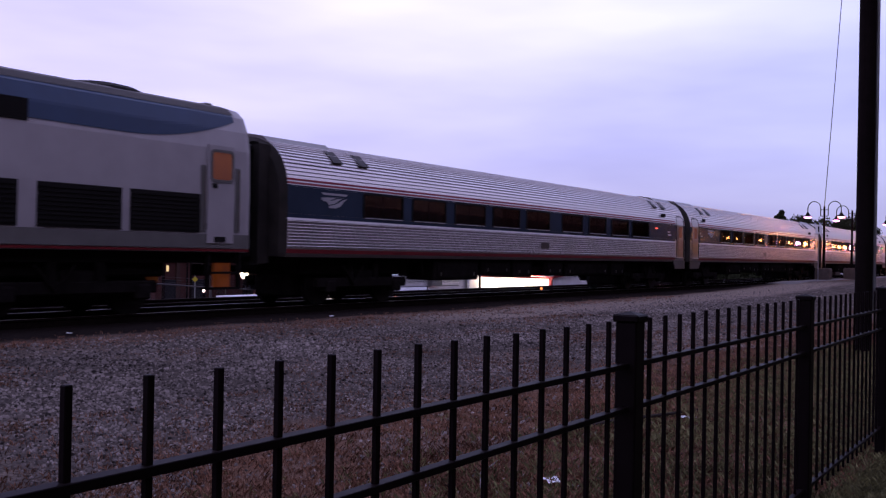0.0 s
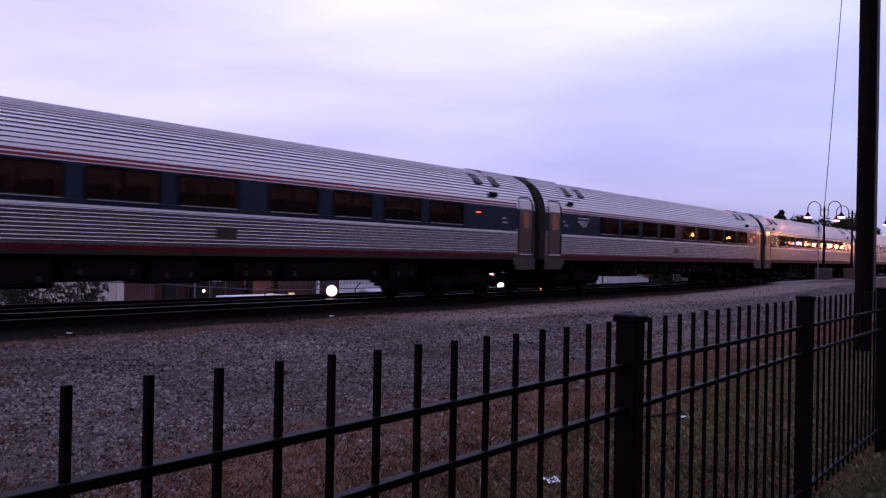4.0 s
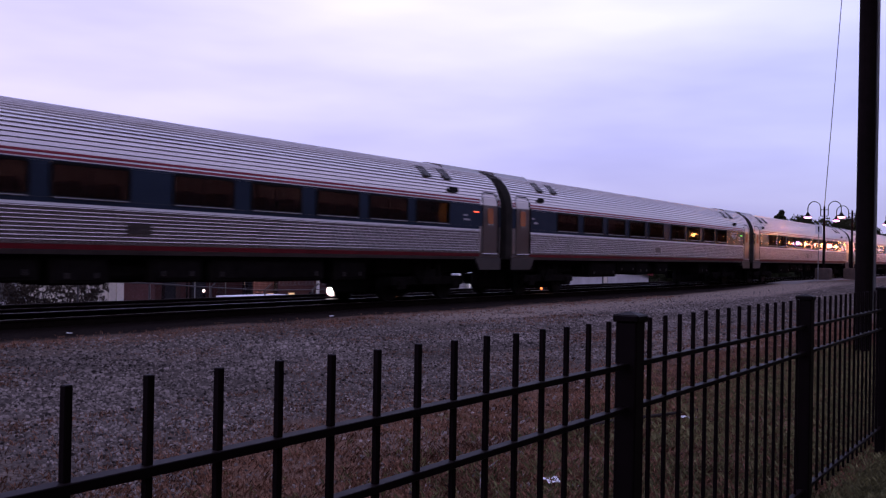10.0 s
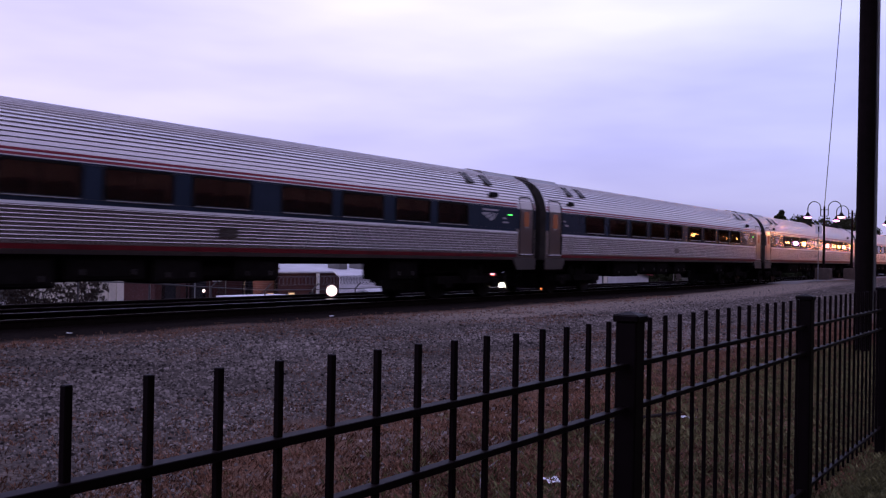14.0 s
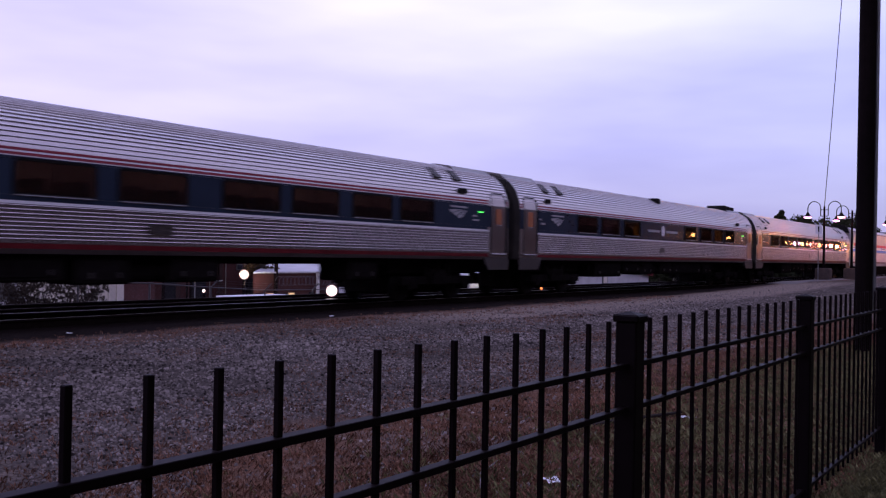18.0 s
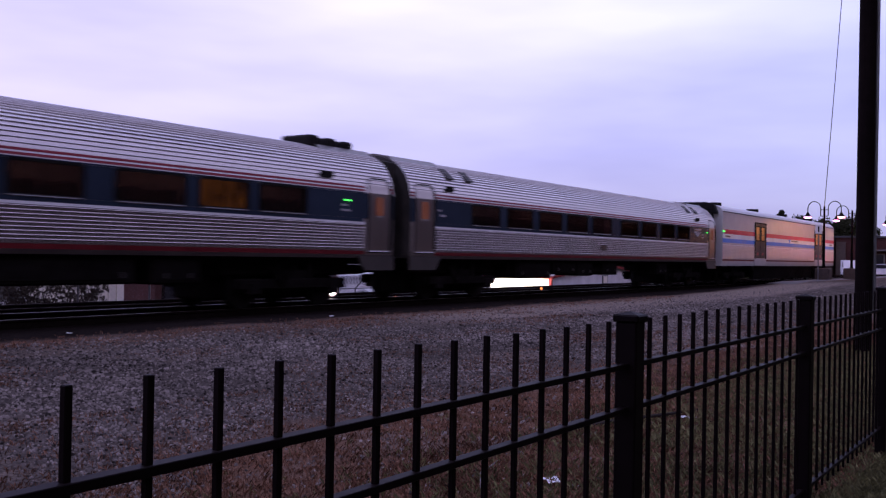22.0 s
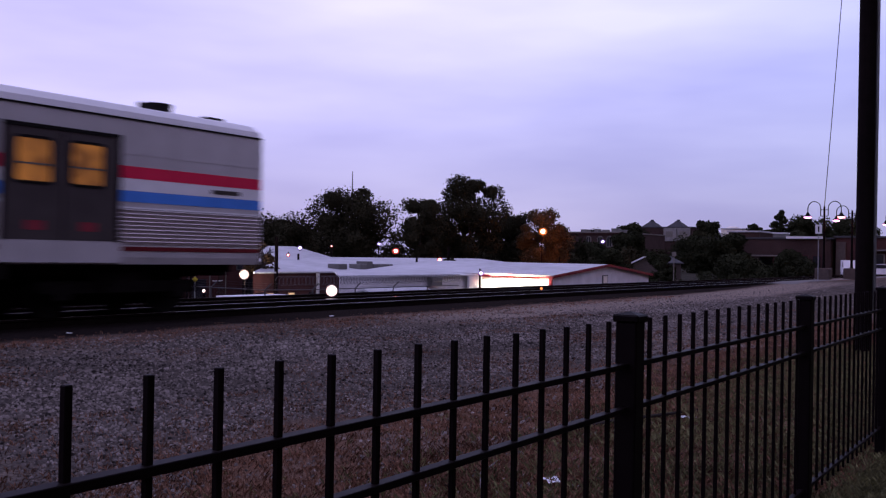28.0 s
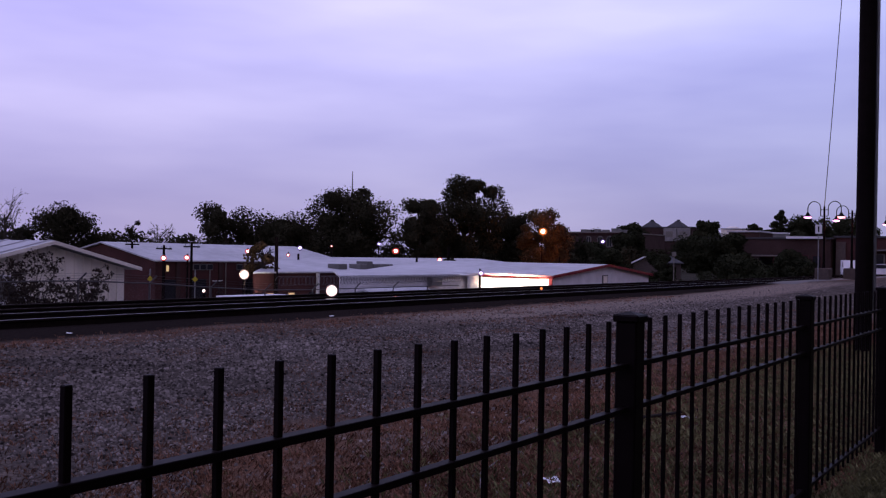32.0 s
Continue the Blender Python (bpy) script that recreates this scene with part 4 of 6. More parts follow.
def baggage_car(k):
    car = thing("baggage_car", "silver baggage car with red and blue stripes and lit doors", "train car", group="")
    CARS.append((car, JOINT + CAR * k))
    x0, x1 = 0.36, 25.58
    sec = [(1.50, 0.97), (1.535, 1.10), (1.55, 1.30), (1.55, 3.0), (1.545, 3.60), (1.46, 3.76), (1.22, 3.90), (0.8, 3.99), (0.0, 4.03)]
    full = [(-y, z) for y, z in sec] + [(y, z) for y, z in reversed(sec[:-1])]
    n = len(full)
    sh = Shape().run(full, x0, x1, True)
    for e in (x0, x1):
        sh.add([(e, y, z) for y, z in full], [tuple(range(n))])
    part("body", sh, SILVER, car)
    doors = ((5.93, 8.01), (19.75, 21.95))
    edges = [x0 + 0.02, doors[0][0], doors[0][1], doors[1][0], doors[1][1], x1 - 0.02]
    for s in (-1, 1):
        for a, b in zip(edges[0::2], edges[1::2]):
            a2 = a + (0.32 if a < 1 and s == -1 else 0)
            part("red_stripe", Shape().box(a2, b, s * 1.552 - 0.004, s * 1.552 + 0.004, 2.54, 2.76), BRIGHT_RED, car, "bright red stripe")
            part("blue_stripe", Shape().box(a, b, s * 1.552 - 0.004, s * 1.552 + 0.004, 2.11, 2.31), BRIGHT_BLUE, car, "bright blue stripe")
            part("fluted_side", Shape().run([(s * y, z) for y, z in fluted([(1.556, 1.33), (1.556, 1.98)], 9, 0.019, 0.72)], a, b), STEEL_SIDE, car, "fluted stainless steel lower side")
            part("sill_stripe", Shape().box(a, b, s * 1.550 - 0.004, s * 1.550 + 0.004, 1.215, 1.295), DARK_RED, car)
            part("white_stripe", Shape().box(a, b, s * 1.550 - 0.003, s * 1.550 + 0.003, 2.315, 2.535), WHITE, car, "white stripe between red and blue")
            part("belt_strip", Shape().box(a, b, s * 1.553 - 0.006, s * 1.553 + 0.006, 1.99, 2.02), WHITE, car)
            part("side_rib", Shape().box(a, b, s * 1.550 - 0.005, s * 1.550 + 0.005, 2.98, 3.0), SILVER, car)
        part("gutter", Shape().box(x0, x1, s * 1.552 - 0.015, s * 1.552 + 0.015, 3.60, 3.632), BLACK, car, "dark gutter under the roof")
        for da, db in doors:
            part("door_frame", Shape().box(da - 0.06, da, s * 1.56 - 0.02, s * 1.56 + 0.02, 1.36, 3.30).box(db, db + 0.06, s * 1.56 - 0.02, s * 1.56 + 0.02, 1.36, 3.30).box(da, db, s * 1.56 - 0.02, s * 1.56 + 0.02, 3.24, 3.30), BLACK, car)
            d = part("baggage_door", Shape().box(da, db, s * 1.553 - 0.004, s * 1.553 + 0.004, 1.38, 3.24), DOOR_DARK, car, "dark sliding double door with lit windows")
            w = db - da
            for u in (0.10, 0.57):
                part("door_window", Shape().plate(rounded(da + w * u, da + w * (u + 0.29), 2.34, 3.06, 0.09), s * 1.558, 0.006, s), AMBER, d, "amber lit window")
                part("window_frame", ring_plate(da + w * u - 0.04, da + w * (u + 0.29) + 0.04, 2.30, 3.10, 0.05, s * 1.559, 0.012, s), BLACK, d)
                part("window_bar", Shape().box(da + w * u, da + w * (u + 0.29), s * 1.567 - 0.004, s * 1.567 + 0.004, 2.62, 2.65), LOCO_GREY, d)
                part("warning_label", Shape().plate(rounded(da + w * (u + 0.08), da + w * (u + 0.24), 1.54, 1.70, 0.03), s * 1.558, 0.004, s), RED, d)
            part("door_leaf_gap", Shape().box((da + db) / 2 - 0.012, (da + db) / 2 + 0.012, s * 1.559 - 0.004, s * 1.559 + 0.004, 1.40, 3.2), BLACK, d)
            part("door_apron", Shape().box(da - 0.1, db + 0.1, s * 1.555 - 0.01, s * 1.555 + 0.01, 1.0, 1.36), SILVER, car)
            part("corner_step", Shape().box(da - 0.12, da + 0.1, s * 1.45 - 0.08, s * 1.45 + 0.08, 0.72, 0.99), UNDER, car)
        part("skirt_box", Shape().box(6.2, 19.6, s * 1.30 - 0.12, s * 1.30 + 0.12, 0.24, 0.99, 0.03), UNDER, car, "dark underfloor skirt")
        part("emblem", Shape().plate([(12.95, 2.52), (13.45, 2.56), (13.35, 2.42), (13.2, 2.26), (13.12, 2.40)], s * 1.557, 0.004, s), BRIGHT_BLUE, car)
        part("lettering_bar", Shape().plate([(13.6, 2.42), (15.1, 2.42), (15.1, 2.50), (13.6, 2.50)], s * 1.557, 0.004, s), STEEL_DULL, car)
        for xa in (0.8, 24.2):
            part("lettering_bar", Shape().plate([(xa, 2.38), (xa + 0.75, 2.38), (xa + 0.75, 2.46), (xa, 2.46)], s * 1.557, 0.004, s), STEEL_DULL, car)
    part("marker_lamp", Shape().box(0.37, 0.60, -1.59, -1.552, 2.62, 2.68, 0.008), GREEN_LAMP, car, "small glowing green lamp")
    for fx in (3.6, 10.5, 17.09, 23.95):
        f = part("roof_fan", Shape().tube([(fx, -0.1, 3.95), (fx, -0.1, 4.20)], 0.33, 16), BLACK, car, "dark round roof ventilator")
        part("fan_cap", Shape().tube([(fx, -0.1, 4.195), (fx, -0.1, 4.23)], 0.345, 16), BLACK, f)
    part("roof_hatch", Shape().box(24.9, 25.4, -0.6, 0.6, 4.0, 4.08, 0.02), BLACK, car)
    for e, sgn in ((x0, -1), (x1, 1)):
        part("diaphragm", Shape().box(e + sgn * 0.004, e + sgn * 0.34, -1.1, -0.6, 0.95, 3.72, 0.05).box(e + sgn * 0.004, e + sgn * 0.34, 0.6, 1.1, 0.95, 3.72, 0.05).box(e + sgn * 0.004, e + sgn * 0.34, -0.6, 0.6, 3.4, 3.75, 0.03), BLACK, car)
        part("coupler", Shape().box(e - 0.1, e + sgn * 0.42, -0.16, 0.16, 0.70, 0.95, 0.03), IRON, car)
        if sgn < 0:
            part("end_hood", Shape().run([(-1.35, 3.5), (-1.2, 3.95), (-0.8, 4.06), (0.8, 4.06), (1.2, 3.95), (1.35, 3.5)], e - 0.33, e - 0.01, True, True), BLACK, car, "dark hood over the gangway")
    bogie(car, 3.6)
    bogie(car, CAR - 3.6)
    part("centre_sill", Shape().box(x0 + 0.2, x1 - 0.2, -0.9, 0.9, 0.80, 0.98), UNDER, car)
    return car


LONG_WINDOWS = [(3.36, 4.93), (5.40, 6.98), (7.46, 9.03), (9.48, 11.04), (11.52, 13.11), (14.02, 15.69), (16.08, 17.66), (18.18, 19.72), (20.1, 21.6)]
FIRST_WINDOWS = [(3.02, 4.64), (5.06, 6.63), (7.08, 8.71), (9.13, 10.77), (11.2, 12.77), (13.67, 15.24), (15.79, 17.23), (17.74, 19.33), (19.72, 21.41)]
CAFE_WINDOWS = [(4.44, 6.01), (6.41, 8.0), (8.49, 10.08), (15.17, 16.62), (17.27, 18.9), (19.24, 20.58), (20.91, 22.37)]
locomotive()
coach(0, FIRST_WINDOWS, front_door=False, crest=(1.45,), marker="red", marker_x=22.1, hood=(2.1, 3.1, 22.4, 23.4), label="stainless steel passenger car behind the locomotive, warm windows")
coach(1, marker="red", marker_x=24.15, lit={8: 2}, hood=(2.3, 3.3, 21.9, 22.9), label="fluted stainless steel passenger car with a blue window band")
coach(2, LONG_WINDOWS, marker="green", marker_x=23.9, crest=(22.35,), label="fluted stainless steel passenger car with a green marker lamp")
coach(3, LONG_WINDOWS, marker="green", marker_x=23.9, crest=(22.35,), label="fluted stainless steel passenger car with a red-edged window band")
coach(4, CAFE_WINDOWS, marker="green", marker_x=23.7, lit={5: 1, 2: 2}, words=True, extra_roof=True, crest=(2.42,), hood=(2.3, 3.3), label="stainless steel cafe car with lettering bars between its windows")
coach(5, LONG_WINDOWS, marker="green", marker_x=23.9, crest=(22.2,), tail=0.30, label="last fluted stainless steel passenger car before the baggage car")
baggage_car(6)


# Trees: tapered trunk, limbs and a crown of many small leaves
def leaf_cloud(rng, lobes, per, size, flat=0.8):
    """Many small leaf clumps, spread round the middles of the lobes."""
    V, k = [], 0
    for cx, cy, cz, r in lobes:
        d = rng.normal(size=(per, 3))
        d /= np.linalg.norm(d, axis=1)[:, None]
        rad = r * (0.35 + 0.58 * rng.uniform(size=per) ** 0.8 + 0.13 * np.abs(rng.normal(size=per)))
        p = np.array([cx, cy, cz]) + d * rad[:, None] * np.array([1, 1, flat])
        face = d + 0.75 * rng.normal(size=(per, 3))
        face /= np.linalg.norm(face, axis=1)[:, None]
        a = np.cross(face, rng.normal(size=(per, 3)))
        a /= np.linalg.norm(a, axis=1)[:, None]
        b = np.cross(face, a)
        s = size * rng.uniform(0.5, 1.3, per)[:, None]
        quad = np.stack([p - a * s, p + b * s * 0.7, p + a * s, p - b * s * 0.7], axis=1).reshape(-1, 3)
        V.append(quad)
        k += 4 * per
    return np.concatenate(V), np.arange(k).reshape(-1, 4)


def tree(x, y, top, half, base, label, seed, material=LEAF, kind="round", density=1.0, leaf=0.36):
    rng = np.random.default_rng(seed)
    t = thing("tree", label, "tree", pose(x, y, base))
    h = top - base
    trunk = Shape().tube([(0, 0, -0.1), (0.05 * h * rng.normal() * 0.3, 0, h * 0.3), (0, 0.02 * h * rng.normal(), h * 0.62), (0, 0, h * (0.97 if kind == "cone" else 0.8))], 0.028 * h, 8, 0.006 * h)
    lobes = []
    n = {"round": 40, "bare": 14, "cone": 150}[kind]
    for i in range(n):
        u = rng.uniform(0, 1)
        if kind == "cone":
            lay = (i / 150) ** 1.15
            z = h * (0.10 + 0.88 * lay)
            rr = half * (1.0 - lay) ** 0.85 * rng.uniform(0.12, 1.1)
            a = rng.uniform(0, 6.28)
            lobes.append((rr * 0.72 * math.cos(a), rr * 0.72 * math.sin(a), z - 0.1 * rr, max(0.34, rr * 0.30)))
        else:
            z = h * (0.10 + 0.80 * u)
            env = math.sin(math.pi * min(1, max(0, (z / h + 0.10) / 1.18))) ** 0.55
            a = rng.uniform(0, 6.28)
            q = half * env * math.sqrt(rng.uniform(0.05, 0.62))
            lobes.append((q * math.cos(a), q * math.sin(a), z, half * rng.uniform(0.17, 0.44)))
    for lx, ly, lz, r in lobes[:12]:
        trunk.tube([(0, 0, max(h * 0.2, lz - 0.6 * math.hypot(lx, ly) - 0.4)), (lx * 0.6, ly * 0.6, lz - 0.2), (lx, ly, lz + r * 0.5)], 0.010 * h, 5, 0.002 * h)
    part("trunk", trunk, BARK, t)
    if kind == "bare":
        tw = Shape()
        ends = [(Vector((0, 0, h * rng.uniform(0.3, 0.75))), Vector((rng.normal() * 0.6, rng.normal() * 0.6, 1.0)).normalized(), half * 0.62) for _ in range(11)]
        for level in range(4):
            grown = []
            for p0, d, ln in ends:
                p1 = p0 + d * ln
                tw.tube([p0, (p0 + p1) / 2 + Vector(rng.normal(size=3)) * ln * 0.06, p1], 0.055 * 0.62 ** level, 3, 0.035 * 0.62 ** level, False)
                for _ in range(3):
                    grown.append((p0 + d * ln * rng.uniform(0.45, 1.0), (d + Vector(rng.normal(size=3)) * 0.55).normalized(), ln * rng.uniform(0.45, 0.7)))
            ends = grown
        part("twig_crown", tw, BARK, t, "bare twigs")
        v, f = leaf_cloud(rng, lobes, int(40 * density), leaf * 0.35)
    else:
        v, f = leaf_cloud(rng, lobes, flat=0.45 if kind == "cone" else 0.8, size=leaf * (0.40 if kind != "cone" else 0.40), per=int((520 if kind != "cone" else 110) * density))
    part("crown", bulk("crown", v, f, material), material, t, "crown of small dark leaves")
    return t


TREES = [
    (57.9, 93.5, 7.0, 3.6, "bare", 0.5), (68.5, 98.5, 6.7, 5.2, "round", 1.0), (74.3, 94.2, 5.8, 1.8, "bare", 2.5), (83.4, 99.7, 5.2, 2.9, "bare", 1.0),
    (86.2, 90.6, 7.8, 4.2, "round", 1.0), (116.7, 109.4, 7.0, 7.0, "round", 1.0), (116.5, 94.5, 12.2, 7.9, "round", 1.5), (114.7, 80.3, 10.0, 3.6, "round", 0.8),
    (127.3, 79.4, 14.6, 6.2, "round", 1.3), (143.5, 81.4, 8.9, 4.5, "round", 1.0), (218.6, 99.0, 8.4, 6.0, "round", 1.0),
    (96.5, 42.6, 2.7, 2.3, "round", 1.0), (150.0, 49.2, 7.9, 3.0, "round", 1.0), (200.0, 50.5, 12.1, 9.0, "cone", 1.6), (200.0, 55.3, 9.3, 2.9, "round", 1.0),
    (200.0, 44.2, 10.6, 5.6, "round", 1.0), (200.0, 36.5, 10.4, 6.0, "round", 1.0), (110.0, 26.8, 2.9, 1.5, "round", 1.0), (102.0, 24.7, 2.0, 2.0, "round", 1.0), (83.8, 54.5, 1.3, 1.6, "round", 0.7),
    (118.0, 36.0, 4.6, 3.0, "round", 1.0), (95.5, 36.4, 2.3, 1.6, "round", 0.8), (182.0, 76.0, 7.4, 3.6, "round", 1.0), (176.0, 81.0, 4.0, 4.0, "round", 1.0),
    (212.6, 87.7, 9.9, 4.4, "round", 1.0), (123.2, 41.4, 4.1, 4.2, "round", 1.0), (105.5, 31.0, 1.9, 3.2, "round", 1.0), (100.5, 92.0, 5.2, 4.0, "round", 0.9), (62.5, 100.0, 4.6, 4.6, "round", 0.8),
    (135.0, 92.0, 8.5, 5.0, "round", 1.0)]
for i, (tx, ty, tz, tw, tk, td) in enumerate(TREES):
    tree(tx, ty, tz, tw, ground_z(tx, ty), {"bare": "nearly bare autumn tree beyond the tracks", "cone": "dark pointed evergreen tree", "round": "dark leafy tree against the evening sky"}[tk], 40 + i, LEAF_DEEP if tx > 88 and ty < 60 or tx > 170 else LEAF, kind=tk, density=td, leaf=(0.30 if tk != "round" else 0.36) * max(1.0, math.hypot(tx, ty) / 115))
tree(51.6, 50.2, 2.6, 1.5, -3.0, "thin reddish autumn tree before the brick hall", 91, LEAF_RUST, kind="bare", density=5.0)
tree(133.6, 69.7, 9.3, 4.6, -0.2, "rusty autumn tree lit by a street lamp", 90, LEAF_RUST, density=1.1, leaf=0.42)


def far_woods():
    rng = np.random.default_rng(5)
    lobes = []
    for i in range(360):
        a = radians(rng.uniform(6, 66))
        d = rng.uniform(150, 260)
        top = 2.2 + 0.8 * math.sin(a * 9) + rng.uniform(-1.0, 1.0) + (4.4 if 0.44 < a < 0.78 else 0.6)
        r = rng.uniform(1.6, 3.0)
        lobes.append((d * math.cos(a), d * math.sin(a), min(rng.uniform(-2, top) * (d / 200), top - 0.3 * r), r))
    v, f = leaf_cloud(rng, lobes, 330, 0.30)
    tagged(new("far_woods", bulk("far_woods", v, f, LEAF)), "dark woods behind the town", "woods", kind="stuff")


far_woods()


def roadside_shrubs():
    rng = np.random.default_rng(6)
    lobes = []
    for i in range(150):
        x = rng.uniform(72, 124)
        y = rng.uniform(23.5, 26.5) + (x - 72) * 0.05 + rng.uniform() ** 2 * 8
        r = rng.uniform(0.5, 1.3)
        lobes.append((x, y, ground_z(x, y) + r * rng.uniform(0.4, 1.5), r))
    v, f = leaf_cloud(rng, lobes, 170, 0.16)
    tagged(new("roadside_shrubs", bulk("roadside_shrubs", v, f, LEAF_DEEP)), "dark shrubs along the foot of the brick row", "shrubs", kind="stuff")


roadside_shrubs()


def bush(x, y, top, half, seed, label):
    """A thin upright bush: wavy stems with side twigs, and small leaves along the twigs."""
    rng = np.random.default_rng(seed)
    base = ground_z(x, y)
    b = thing("bush", label, "bush", pose(x, y, base))
    st = Shape()
    lobes = []
    for i in range(16):
        a, lean = rng.uniform(0, 6.28), half * rng.uniform(0.1, 0.9)
        h = (top - base) * rng.uniform(0.55, 1.0) * (1 - 0.25 * lean / half)
        pts = [Vector((lean * u ** 1.4 * math.cos(a) + 0.05 * rng.normal(), lean * u ** 1.4 * math.sin(a) + 0.05 * rng.normal(), h * u - 0.05)) for u in (0.0, 0.3, 0.55, 0.8, 1.0)]
        st.tube(pts, 0.016, 4, 0.005)
        for k in range(9):
            p = pts[1 + k % 4] + (pts[min(4, 2 + k % 4)] - pts[1 + k % 4]) * rng.uniform()
            q = p + Vector((rng.normal() * 0.28, rng.normal() * 0.28, rng.uniform(0.0, 0.3))) * half * 0.6
            st.tube([p, (p + q) / 2 + Vector((0, 0, 0.04)), q], 0.006, 3, 0.003)
            lobes.append((q.x, q.y, q.z, half * rng.uniform(0.07, 0.17)))
    part("stem_clump", st, BARK, b)
    v, f = leaf_cloud(rng, lobes, 16, 0.042)
    part("foliage", bulk("foliage", v, f, LEAF_DULL), LEAF_DULL, b, "sparse dull brown-green leaves")


bush(16.7, 25.5, 1.75, 1.25, 7, "scraggly leafy bush growing behind the tracks")
bush(18.6, 25.3, 1.15, 0.8, 8, "small leafy shrub behind the tracks")
bush(15.9, 25.4, 1.45, 0.9, 9, "scraggly leafy bush growing behind the tracks")
bush(17.6, 25.4, 0.6, 0.9, 10, "low leafy shrub behind the tracks")


# Buildings of the town
def gabled(name, label, x0, x1, y0, y1, eave, ridge, base, along, wall, roof, over=0.25, trim=None):
    """A hall with a gabled roof; along is the axis of its ridge."""
    h = thing(name, label, "building")
    cx, cy = (x0 + x1) / 2, (y0 + y1) / 2
    t = 0.2
    w = Shape()
    if along == "y":
        for a, b in ((y0, y0 + t), (y1 - t, y1)):
            out = [(x0, base), (x1, base), (x1, eave), (cx, ridge), (x0, eave)]
            w.plate(out, a, t, 1)
        w.box(x0, x0 + t, y0 + t, y1 - t, base, eave).box(x1 - t, x1, y0 + t, y1 - t, base, eave)
        r = Shape()
        for sx, e in ((-1, x0), (1, x1)):
            k = (ridge - eave) / (cx - x0)
            xe = e + sx * over
            ze = eave - k * over
            r.add([(xe, y0 - over, ze + 0.05), (cx, y0 - over, ridge + 0.05), (cx, y1 + over, ridge + 0.05), (xe, y1 + over, ze + 0.05),
                   (xe, y0 - over, ze + 0.17), (cx, y0 - over, ridge + 0.17), (cx, y1 + over, ridge + 0.17), (xe, y1 + over, ze + 0.17)],
                  [(0, 1, 2, 3), (4, 5, 6, 7), (0, 1, 5, 4), (1, 2, 6, 5), (2, 3, 7, 6), (3, 0, 4, 7)])
    else:
        w.box(x0, x1, y0, y0 + t, base, eave).box(x0, x1, y1 - t, y1, base, eave)
        for a in (x0, x1 - t):
            w.add([(a, y0 + t, base), (a, y1 - t, base), (a, y1 - t, eave), (a, cy, ridge), (a, y0 + t, eave),
                   (a + t, y0 + t, base), (a + t, y1 - t, base), (a + t, y1 - t, eave), (a + t, cy, ridge), (a + t, y0 + t, eave)],
                  [(0, 1, 2, 3, 4), (5, 6, 7, 8, 9), (0, 1, 6, 5), (1, 2, 7, 6), (2, 3, 8, 7), (3, 4, 9, 8), (4, 0, 5, 9)])
        r = Shape()
        for sy, e in ((-1, y0), (1, y1)):
            k = (ridge - eave) / (cy - y0)
            ye, ze = e + sy * over, eave - k * over
            r.add([(x0 - over, ye, ze + 0.05), (x0 - over, cy, ridge + 0.05), (x1 + over, cy, ridge + 0.05), (x1 + over, ye, ze + 0.05),
                   (x0 - over, ye, ze + 0.17), (x0 - over, cy, ridge + 0.17), (x1 + over, cy, ridge + 0.17), (x1 + over, ye, ze + 0.17)],
                  [(0, 1, 2, 3), (4, 5, 6, 7), (0, 1, 5, 4), (1, 2, 6, 5), (2, 3, 7, 6), (3, 0, 4, 7)])
    part("wall", w, wall, h)
    part("roof", r, roof, h, "white metal roof")
    return h


def seams(parent, x0, x1, y, z0, top, material, step=0.9, deep=0.035):
    """Standing ribs on a metal wall that faces the tracks."""
    x = x0 + step
    while x < x1 - 0.1:
        part("wall_rib", Shape().box(x - 0.03, x + 0.03, y - deep, y - 0.002, z0, top(x) - 0.05), material, parent)
        x += step


def hipped(name, label, foot, ridge, eave, wall):
    """A building on a slanting footprint with a low hipped roof."""
    h = thing(name, label, "building")
    part("wall", Shape().add([(x, y, z) for z in (-3.0, eave) for x, y in foot], [(0, 1, 5, 4), (1, 2, 6, 5), (2, 3, 7, 6), (3, 0, 4, 7), (0, 1, 2, 3), (4, 5, 6, 7)]), wall, h)
    cx, cy = sum(p[0] for p in foot) / 4, sum(p[1] for p in foot) / 4
    out = [(x + 0.3 * (1 if x > cx else -1), y + 0.3 * (1 if y > cy else -1)) for x, y in foot]
    part("roof", Shape().add([(x, y, z) for z in (eave - 0.02, eave + 0.09) for x, y in out] + ridge, [(0, 1, 2, 3), (0, 1, 5, 4), (1, 2, 6, 5), (2, 3, 7, 6), (3, 0, 4, 7), (4, 5, 9, 8), (5, 6, 9), (6, 7, 8, 9), (7, 4, 8)]), ROOF_WHITE, h, "wide white metal roof")
    return h


